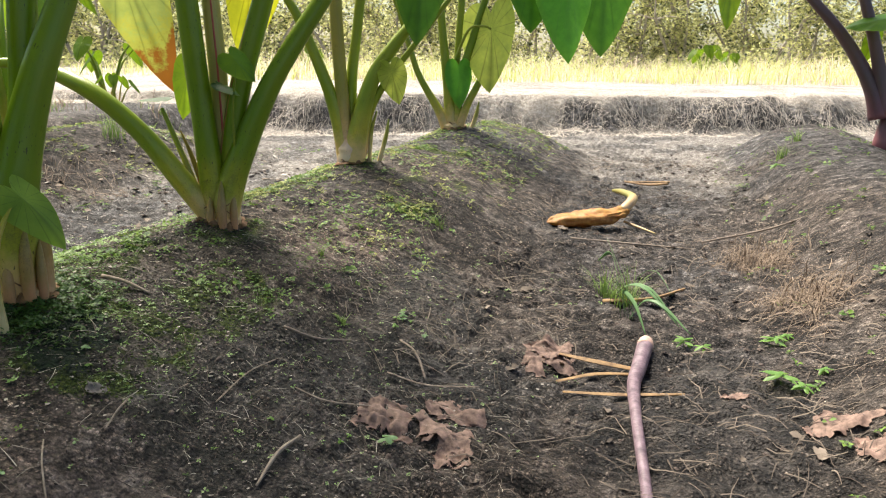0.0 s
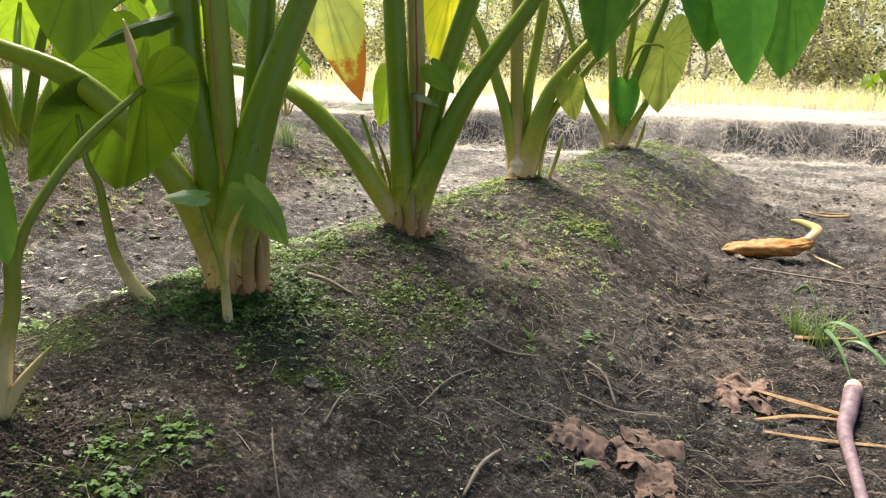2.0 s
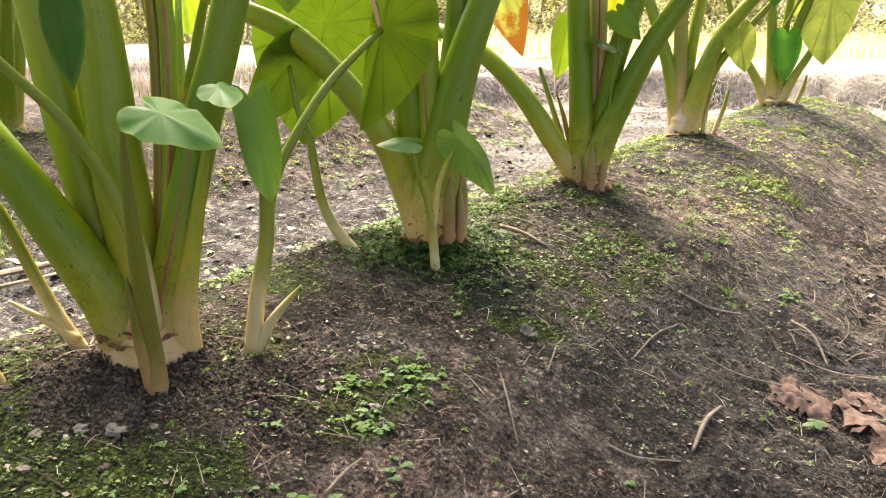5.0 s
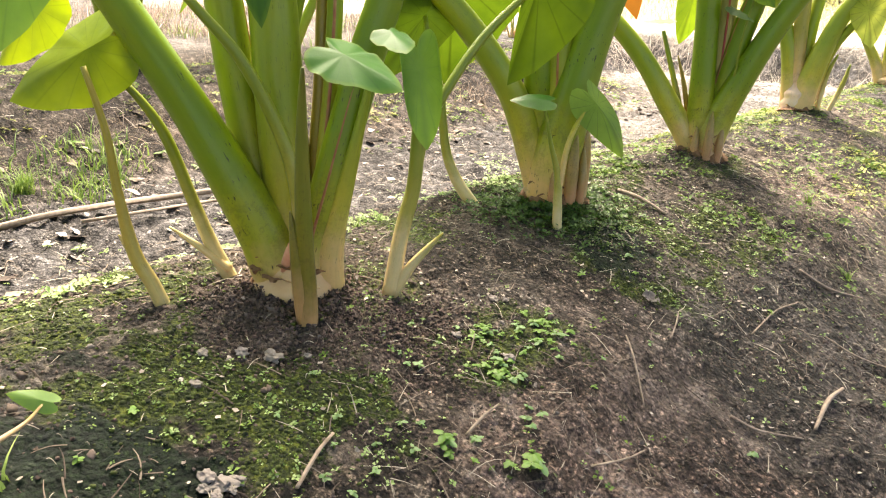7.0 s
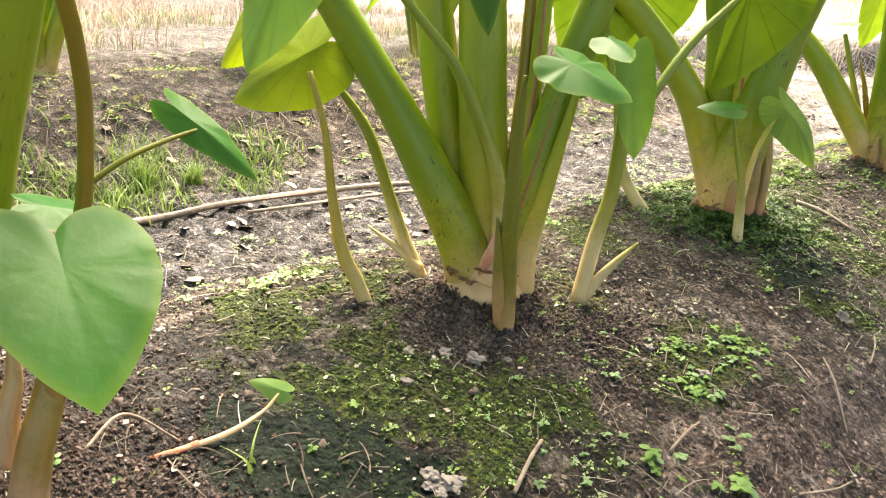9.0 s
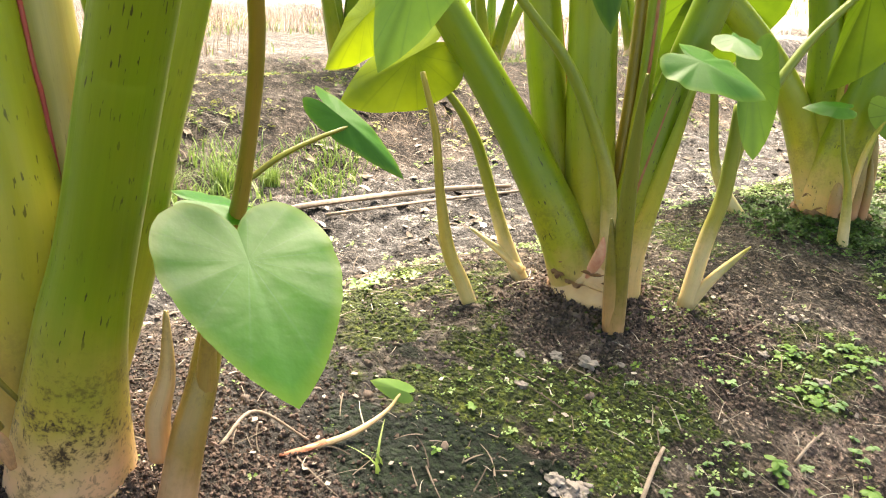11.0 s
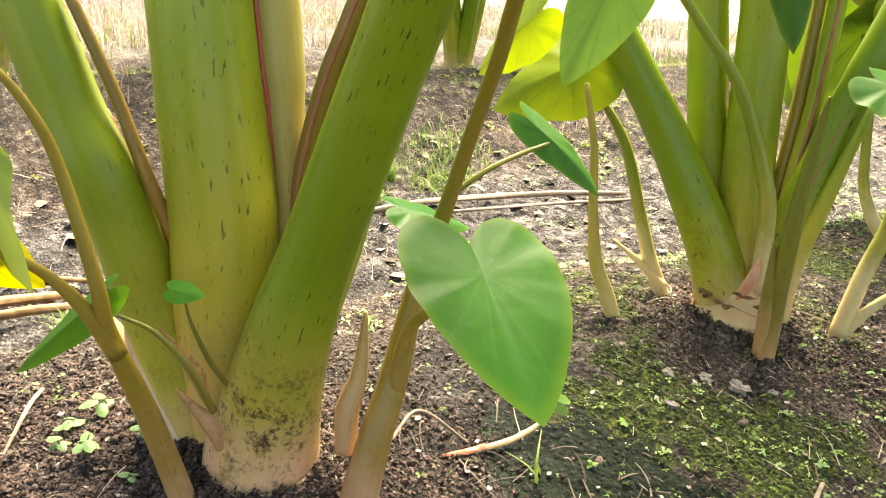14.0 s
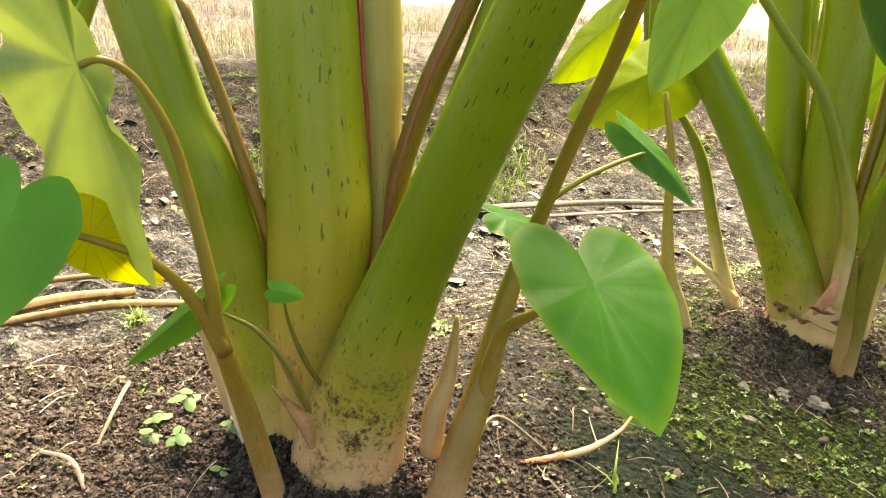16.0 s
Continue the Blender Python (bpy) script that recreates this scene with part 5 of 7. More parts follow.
CUT_STALK = plain_material("cut_stalk_skin", (0.085, 0.048, 0.066), (0.36, 0.25, 0.28), 30, 0.45, island=False)
CUT_END = plain_material("cut_stalk_flesh", (0.62, 0.36, 0.29), (0.72, 0.50, 0.40), 40, 0.6, island=False)

near_bed = lambda x, y: np.clip(0.25 + mossiness(x, y), 0, 1)


def leaf_rosette(leaves, cup, seed):
    """A seedling of small oval leaves: each leaf two quads along its rib."""
    r = np.random.default_rng(seed)
    v, f = [], []
    for i in range(leaves):
        a = 2 * math.pi * i / leaves + r.uniform(-0.4, 0.4)
        l, w, h0, h1 = r.uniform(0.6, 1.0), r.uniform(0.26, 0.38), r.uniform(0.25, 0.6), cup * r.uniform(0.4, 1.2)
        d, s = np.array([math.cos(a), math.sin(a), 0]), np.array([-math.sin(a), math.cos(a), 0])
        up = np.array([0, 0, 1.0])
        base, mid, tip = 0.12 * d + up * h0, 0.62 * l * d + up * (h0 + h1 * 0.7), 1.1 * l * d + up * (h0 + h1 * 0.5)
        k = len(v)
        v += [base, mid + w * s + up * 0.08, tip, mid - w * s + up * 0.08, 0.45 * base + 0.55 * mid]
        f += [(k, k + 4, k + 2, k + 1), (k, k + 3, k + 2, k + 4)]
    return np.array(v), np.array(f)


def build_seedlings():
    for name, n, box, lo, hi, mat, seed, label in (
            ("seedling_cover", 1100, (-0.75, 0.75, -0.5, 3.0), 0.003, 0.014, WEED, 1, "tiny bright green seedlings on mossy soil"),
            ("clover_cover", 1700, (-0.75, 0.9, -0.5, 4.0), 0.003, 0.010, WEED_PALE, 2, "tiny pale green clover leaves on soil"),
            ("sprout_cover", 1400, (0.1, 1.5, 0.6, 4.5), 0.003, 0.012, WEED_PALE, 10, "tiny pale sprouts scattered over the slope"),
            ("weed_cover", 4200, (-0.9, 0.7, 2.6, 9.2), 0.008, 0.028, WEED, 3, "low green weeds on the bed top"),
            ("weed_cover", 2200, (-0.9, 0.7, 3.4, 9.2), 0.008, 0.026, WEED_LIME, 4, "low pale weeds on the bed top"),
            ("weed_cover", 700, (2.2, 4.4, 1.0, 10.5), 0.015, 0.04, WEED, 5, "low green weeds on the side bed"),
            ("weed_cover", 1700, (-4.6, -2.3, -1.0, 9.0), 0.015, 0.04, WEED, 6, "low green weeds on the far side bed"),
            ("weed_cover", 900, (-0.95, -0.4, -0.3, 3.2), 0.008, 0.022, WEED_PALE, 9, "bright clover along the bed's edge"),
            ("weed_cover", 700, (-1.9, -0.7, -0.6, 6.0), 0.010, 0.03, WEED_PALE, 7, "pale weeds along the muddy furrow"),
            ("weed_cover", 2600, (-4.3, -2.75, -1.5, 8.0), 0.010, 0.034, WEED_LIME, 8, "yellow-green weeds scattered over the side bed")):
        x0, x1, y0, y1 = box
        wt = near_bed if x0 > -1 else (lambda x, y: 0.25 + 0.75 * smooth(-0.1, 0.5, vnoise(x, y, 0.5, 44)))
        clump = lambda x, y: wt(x, y) * smooth(-0.35, 0.55, vnoise(x, y, 0.12, 40 + seed) + 0.5 * vnoise(x, y, 0.4, 41))
        x, y = pick(n, x0, x1, y0, y1, clump)
        vs, fs, at = [], [], 0
        for k, leaves in enumerate((2, 3, 4, 5)):
            v, f = leaf_rosette(leaves, 0.3, 10 * seed + k)
            xx, yy = x[k::4], y[k::4]
            vv, ff = stamp(v, f, np.stack([xx, yy, ground(xx, yy)], 1), rng.uniform(0, 1, len(xx)) ** 1.7 * (hi - lo) + lo, spin(len(xx), 0.5))
            vs.append(vv)
            fs.append(ff + at)
            at += len(vv)
        stuff(name, np.vstack(vs), np.vstack(fs), mat, label, "weeds")


def build_foot_weeds():
    """Thick dark green weeds round the foot of the third plant."""
    n = 1500
    q, d = rng.uniform(0, 2 * math.pi, n), np.abs(rng.normal(0.13, 0.07, n))
    x, y = -0.12 + d * np.cos(q) * 1.1, 2.14 + d * np.sin(q) * 1.3
    v, f = leaf_rosette(5, 0.4, 17)
    vv, ff = stamp(v, f, np.stack([x, y, ground(x, y)], 1), rng.uniform(0.008, 0.020, n), spin(n, 0.5))
    stuff("weed_cover", vv, ff, WEED_DARK, "thick dark green weeds round a taro base", "weeds")


def build_moss():
    v, f = ico(1, 0.35, 5)
    x, y = pick(22000, -0.75, 0.6, -0.5, 3.4, lambda x, y: mossiness(x, y) ** 1.5)
    s = 0.0012 + 0.0035 * rng.uniform(0, 1, len(x)) ** 2
    vv, ff = stamp(v, f, np.stack([x, y, ground(x, y) - s * 0.2], 1), np.stack([s * 1.3, s * 1.3, s], 1), spin(len(x)))
    stuff("moss", vv, ff, MOSS, "dark green moss tufts on the bed", "moss")


def build_clods():
    crumb = lambda x, y: 0.16 + 0.35 * smooth(0.1, 0.6, vnoise(x, y, 0.3, 51)) + sum(np.exp(-((x - px) ** 2 + (y - py) ** 2) / 0.06) for px, py in PLANTS) + 0.8 * np.exp(-((x + 0.3) ** 2 + (y + 0.25) ** 2) / 0.08)
    for n, lo, hi, level, mat, seed in ((60000, 0.0009, 0.0048, 1, CLOD, 1), (500, 0.004, 0.010, 2, CLOD, 2), (1800, 0.002, 0.007, 1, CLOD_PALE, 3)):
        v, f = ico(level, 0.7 if level == 1 else 0.45, seed)
        x, y = pick(n, -1.0, 1.2, -0.7, 2.8, lambda x, y: np.clip(crumb(x, y), 0, 1) * (1 - 0.6 * mossiness(x, y)) * (1 - 0.95 * patches(x, y, LIVERWORT, 61)))
        s = lo + (hi - lo) * rng.uniform(0, 1, len(x)) ** 2.2
        vv, ff = stamp(v, f, np.stack([x, y, ground(x, y) + s * 0.15], 1), s, spin(len(x), 1.0))
        stuff("soil_crumbs", vv, ff, mat, "loose crumbs of earth on the bed", "soil", level > 1)
    near = lambda x, y: np.exp(-((x + 0.12) ** 2 / 0.10 + (y + 0.12) ** 2 / 0.10)) + 0.7 * np.exp(-((x - 0.16) ** 2 + (y - 0.22) ** 2) / 0.03) + 0.8 * np.exp(-((x - 0.13) ** 2 / 0.012 + (y - 1.20) ** 2 / 0.02)) + 0.5 * np.exp(-((x + 0.05) ** 2 + (y - 1.0) ** 2) / 0.02)
    for n, lo, hi, seed in ((30000, 0.0010, 0.0044, 31), (420, 0.003, 0.0075, 32)):
        v, f = ico(1, 0.7, seed)
        x, y = pick(n, -0.8, 0.5, -0.6, 1.5, lambda x, y: np.clip(near(x, y), 0, 1) * (1 - 0.9 * patches(x, y, LIVERWORT, 61)))
        s = lo + (hi - lo) * rng.uniform(0, 1, len(x)) ** 2
        vv, ff = stamp(v, f, np.stack([x, y, ground(x, y) + s * rng.uniform(0, 0.9, len(x))], 1), s, spin(len(x), 1.0))
        stuff("soil_crumbs", vv, ff, CLOD_DARK, "dark reddish-brown crumbs of loose earth", "soil", False)
    for k, (px, py) in enumerate((PLANTS[0], PLANTS[1], PLANTS[3])):
        n = 3200
        q, d = rng.uniform(0, 2 * math.pi, n), 0.06 + np.abs(rng.normal(0, 0.060, n))
        x, y = px + d * np.cos(q), py + d * np.sin(q)
        s = (0.0009 + 0.0038 * rng.uniform(0, 1, n) ** 3) * (1.0 + 0.2 * k)
        v, f = ico(1, 0.7, 20 + k)
        vv, ff = stamp(v, f, np.stack([x, y, ground(x, y) + rng.uniform(0, 0.010, n) * np.exp(-((d - 0.07) / 0.05) ** 2)], 1), s, spin(n, 1.0))
        stuff("soil_crumbs", vv, ff, CLOD_DARK, "crumbly dark earth heaped round a taro base", "soil", False)
    v, f = ico(2, 0.5, 9)
    wide = lambda x, y: smooth(0.8, 1.3, np.min([np.abs(x - a) for a in BED_AXES], axis=0)) * (0.3 + 0.7 * smooth(-0.1, 0.5, vnoise(x, y, 0.7, 53)))
    x, y = pick(5200, -3.2, 3.0, -0.6, 11.0, wide)
    s = (0.002 + 0.014 * rng.uniform(0, 1, len(x)) ** 3) * (0.6 + 0.4 * smooth(2.5, 5.0, y))
    vv, ff = stamp(v, f, np.stack([x, y, ground(x, y)], 1), np.stack([s * 1.4, s * 1.1, s * 0.7], 1), spin(len(x), 0.4))
    stuff("mud_clods", vv, ff, CLOD, "lumps of trodden mud in the furrows", "soil", False)


def build_chips():
    """Torn flakes of dead leaf, each a small bent sheet."""
    base = np.array([(i, j, 0.0) for j in (-1, -0.3, 0.3, 1) for i in (-1.6, -0.6, 0.5, 1.5)])
    faces = np.array([(4 * j + i, 4 * j + i + 1, 4 * j + i + 5, 4 * j + i + 4) for j in range(3) for i in range(3)])
    for n, box, lo, hi, mat, seed, label in (
            (260, (-3.3, -0.85, -0.8, 8.0), 0.004, 0.020, CHIP, 1, "bleached flakes of dead leaf in the muddy furrow"),
            (260, (-3.3, -0.85, -0.8, 8.0), 0.006, 0.022, STRAW_DARK, 2, "dark flakes of rotten leaf in the muddy furrow"),
            (1100, (-0.7, 1.4, -0.5, 3.8), 0.0010, 0.0038, CHIP, 3, "small pale flakes of dead leaf on the bed"),
            (140, (0.8, 2.8, 2.2, 8.0), 0.005, 0.018, STRAW_DARK, 4, "dark flakes of rotten leaf in the furrow")):
        x, y = pick(n, *box, lambda x, y: 0.25 + 0.75 * smooth(-0.1, 0.5, vnoise(x, y, 0.5, 80 + seed)))
        r = np.random.default_rng(seed)
        v = base + r.uniform(-0.28, 0.28, base.shape) * (1, 1, 1.2)
        v[:, 2] += 0.22 * v[:, 1] ** 2
        vv, ff = stamp(v, faces, np.stack([x, y, ground(x, y) + 0.004], 1), rng.uniform(lo, hi, len(x)), spin(len(x), 0.3))
        stuff("leaf_flakes", vv, ff, mat, label, "leaf litter")


def strands(n, places, length, width, lift, bend, segs=4, bearing=None):
    """Thin bent ribbons lying on or rising from the ground, three-sided."""
    m = len(places)
    a = rng.uniform(0, 2 * math.pi, m) if bearing is None else bearing
    curve = rng.normal(0, bend, m)
    t = np.linspace(0, 1, segs + 1)
    ang = a[:, None] + curve[:, None] * t[None, :]
    step = (length / segs)[:, None]
    dx, dy = np.cumsum(np.cos(ang) * step, 1) - np.cos(ang[:, :1]) * step, np.cumsum(np.sin(ang) * step, 1) - np.sin(ang[:, :1]) * step
    x, y = places[:, 0][:, None] + dx, places[:, 1][:, None] + dy
    z = ground(x, y, False) + 0.004 + lift(m, t)
    px, py = -np.sin(ang), np.cos(ang)
    w = (width[:, None] * (1 - 0.6 * t[None, :]))
    rows = np.stack([np.stack([x + px * w, y + py * w, z], -1), np.stack([x - px * w, y - py * w, z], -1), np.stack([x, y, z + 1.3 * w], -1)], 2)
    v = rows.reshape(-1, 3)
    k = (np.arange(m)[:, None] * (segs + 1) + np.arange(segs)[None, :]).ravel() * 3
    f = np.concatenate([np.stack([k, k + 3, k + 5, k + 2], 1), np.stack([k + 2, k + 5, k + 4, k + 1], 1)])
    return v, f


def flat_lift(hi):
    return lambda m, t: np.abs(rng.normal(0, hi, m))[:, None] * np.sin(math.pi * t)[None, :]


def build_litter():
    bed = lambda x, y: 0.25 + 0.75 * smooth(0.0, 0.5, vnoise(x, y, 0.35, 61)) * smooth(-0.1, 0.5, x)
    for n, box, wt, l0, l1, w0, w1, hi, mat, label in (
            (2300, (-0.8, 1.4, -0.6, 3.6), bed, 0.005, 0.028, 0.0004, 0.0012, 0.003, STRAW, "short pale bits of straw on the bed"),
            (900, (-0.8, 1.4, -0.6, 3.6), bed, 0.02, 0.09, 0.0004, 0.0013, 0.004, STRAW, "scattered bits of dry straw on the bed"),
            (1500, (-0.8, 1.5, -0.6, 3.8), bed, 0.015, 0.09, 0.0006, 0.0018, 0.004, STRAW_DARK, "dark rotting straw on the bed"),
            (700, (-0.6, 1.4, 3.4, 9.2), bed, 0.02, 0.10, 0.0008, 0.0022, 0.006, STRAW_BROWN, "dry straw on the far part of the bed"),
            (1300, (-0.6, 1.4, 3.0, 9.2), bed, 0.02, 0.11, 0.001, 0.0025, 0.006, STRAW_DARK, "dark straw on the far part of the bed"),
            (1500, (0.8, 3.0, 2.2, 9.5), lambda x, y: 0.2 + 0.8 * smooth(-0.1, 0.5, vnoise(x, y, 0.6, 62)), 0.03, 0.2, 0.0012, 0.003, 0.012, STRAW_DARK, "dry straw trodden into the furrow"),
            (450, (-3.4, -0.8, -0.8, 8.5), lambda x, y: 0.1 + 0.9 * smooth(0.0, 0.5, vnoise(x, y, 0.4, 65)), 0.02, 0.14, 0.001, 0.0026, 0.008, STRAW_DARK, "brown rotting straw along the muddy furrow"),
            (1000, (-3.4, -0.8, -0.8, 8.5), lambda x, y: 0.1 + 0.9 * smooth(-0.1, 0.5, vnoise(x, y, 0.6, 63)), 0.03, 0.16, 0.0008, 0.0026, 0.010, STRAW, "dry straw along the muddy furrow"),
            (15000, (-9.0, 10.0, 9.0, 17.0), lambda x, y: smooth(10.6, 11.1, along(x, y)) * (1 - smooth(11.8, 12.6, along(x, y))), 0.05, 0.26, 0.0015, 0.0040, 0.018, STRAW_PALE, "dry grass matted over the bank"),
            (900, (1.9, 3.1, 3.2, 5.8), lambda x, y: np.exp(-((x - 2.3) ** 2 / 0.02 + (y - 4.95) ** 2 / 0.03)) + 0.8 * np.exp(-((x - 2.42) ** 2 / 0.012 + (y - 4.1) ** 2 / 0.05)), 0.05, 0.16, 0.001, 0.0024, 0.05, STRAW_BROWN, "tangled heap of dry grass beside the furrow"),
            (500, (-3.6, -2.4, -0.8, 8.0), lambda x, y: smooth(0.1, 0.5, vnoise(x, y, 0.5, 64)), 0.05, 0.2, 0.001, 0.003, 0.03, STRAW_BROWN, "dead grass hanging over the side bed")):
        x, y = pick(n, *box, lambda x, y: np.clip(wt(x, y), 0, 1))
        m = len(x)
        v, f = strands(m, np.stack([x, y], 1), rng.uniform(l0, l1, m), rng.uniform(w0, w1, m), flat_lift(hi), 0.2)
        stuff("straw_litter", v, f, mat, label, "straw")


def build_grass_field():
    """Tall half-dry grass on the flat beyond the bank."""
    n = 42000
    q, s = 16.8 + 16 * rng.uniform(0, 1, n) ** 1.5, rng.uniform(-30, 34, n)
    keep = (s > -4 + 4 * vnoise(s, q, 3.0, 70)) | (q > 27)
    q, s = q[keep], s[keep]
    x, y = (s - 0.42 * q) / 1.085, (q + 0.42 * s) / 1.085
    m = len(x)
    h = rng.uniform(0.15, 0.95, m) * (0.75 + 0.3 * vnoise(x, y, 2.5, 71) + 0.25 * vnoise(x, y, 0.8, 75))
    h = np.where(q > 27, h * 0.7, h)
    w = rng.uniform(0.004, 0.010, m)
    a, lean = rng.uniform(0, 2 * math.pi, m), rng.uniform(0.1, 1.5, m)
    z = ground(x, y, False)
    t = np.array([0, 0.4, 0.75, 1.0])
    cx = x[:, None] + np.cos(a)[:, None] * (lean * h)[:, None] * t ** 2
    cy = y[:, None] + np.sin(a)[:, None] * (lean * h)[:, None] * t ** 2
    cz = z[:, None] + h[:, None] * t * (1 - 0.2 * lean[:, None] * t)
    b = a + rng.uniform(0.8, 2.2, m)
    ww = w[:, None] * np.array([1, 0.9, 0.6, 0.12])
    rows = np.stack([np.stack([cx + np.cos(b)[:, None] * ww, cy + np.sin(b)[:, None] * ww, cz], -1), np.stack([cx - np.cos(b)[:, None] * ww, cy - np.sin(b)[:, None] * ww, cz], -1)], 2)
    green = rng.uniform(0, 1, m) < 0.5 + 0.5 * vnoise(x, y, 3.0, 72)
    v, f = rows.reshape(-1, 8, 3), np.array([(0, 1, 3, 2), (2, 3, 5, 4), (4, 5, 7, 6)])
    pink = ~green & (rng.uniform(0, 1, m) < 0.4)
    for which, mat, label in ((pink, GRASS_PINK, "pinkish dry seeding grass in the field"), (~green & ~pink, GRASS_FIELD, "tall dry straw-coloured grass in the field"), (green, GRASS_LIME, "tall yellow-green grass in the field")):
        k = int(which.sum())
        stuff("tall_grass", v[which].reshape(-1, 3), (f[None] + 8 * np.arange(k)[:, None, None]).reshape(-1, 4), mat, label, "grass")


def grass_tuft(x, y, n, h, mat, label, group="grass tufts", w=0.003, wide=0.12):
    """One tuft of bent blades."""
    r = np.random.default_rng(int(abs(x * 977 + y * 131)))
    v, f = [], []
    t = np.array([0, 0.3, 0.6, 0.85, 1.0])
    for i in range(n):
        a, hh, lean = r.uniform(0, 2 * math.pi), h * r.uniform(0.4, 1.0), r.uniform(0.2, 1.1)
        ox, oy = x + r.normal(0, wide * h), y + r.normal(0, wide * h)
        b = a + math.pi / 2
        k = len(v)
        for j in t:
            cx, cy, cz = ox + math.cos(a) * lean * hh * j * j, oy + math.sin(a) * lean * hh * j * j, gz(ox, oy) - 0.005 + hh * (j - 0.45 * lean * j * j)
            ww = w * (1 - j * 0.9)
            v += [(cx + math.cos(b) * ww, cy + math.sin(b) * ww, cz), (cx - math.cos(b) * ww, cy - math.sin(b) * ww, cz)]
        f += [(k + 2 * j, k + 2 * j + 1, k + 2 * j + 3, k + 2 * j + 2) for j in range(4)]
    me = fast_mesh("grass_tuft", np.array(v), np.array(f), mat)
    return tagged(new("grass_tuft", me), label, "grass tuft", group, "stuff")


# ---- things lying and growing on the ground ----
def seedling(x, y, size, leaves, mat, label, tall=0.6, seed=0, slim=1.0):
    """A weed with a stalk and separate oval leaves."""
    z = gz(x, y)
    p = thing("seedling", x, y, z, label, "seedling", "seedlings")
    r = np.random.default_rng(seed + int(abs(x * 1000 + y * 77)))
    part("stalk", tube("stalk", [(x, y, z - 0.01, 0.0014), (x + r.normal(0, 0.1) * size, y + r.normal(0, 0.1) * size, z + size * tall * 0.6, 0.0012), (x + r.normal(0, 0.2) * size, y + r.normal(0, 0.2) * size, z + size * tall, 0.0008)], WEED, 6, 6), p)
    for i in range(leaves):
        a = 2 * math.pi * i / leaves + r.uniform(-0.5, 0.5)
        h = z + size * tall * r.uniform(0.55, 1.05)
        l = size * r.uniform(0.6, 1.0)
        j = (x + 0.12 * l * math.cos(a), y + 0.12 * l * math.sin(a), h)
        tip = (x + l * math.cos(a), y + l * math.sin(a), h + l * r.uniform(-0.25, 0.3))
        part("leaf", blade("leaf", j, tip, (r.normal(0, 0.15), r.normal(0, 0.15), 1), slim * r.uniform(0.8, 1.15), mat, 0.25, 0.3, 0.03, rings=3, spokes=16, seed=i, rim=OVAL), p)
    return p


LEAF_WEED = leaf_material("weed_broad", (0.14, 0.27, 0.07), (0.30, 0.45, 0.18), (0.35, 0.55, 0.08), translucent=0.3)
LEAF_WEED_GREY = leaf_material("weed_greyish", (0.17, 0.30, 0.14), (0.35, 0.45, 0.28), (0.30, 0.45, 0.15), translucent=0.25)


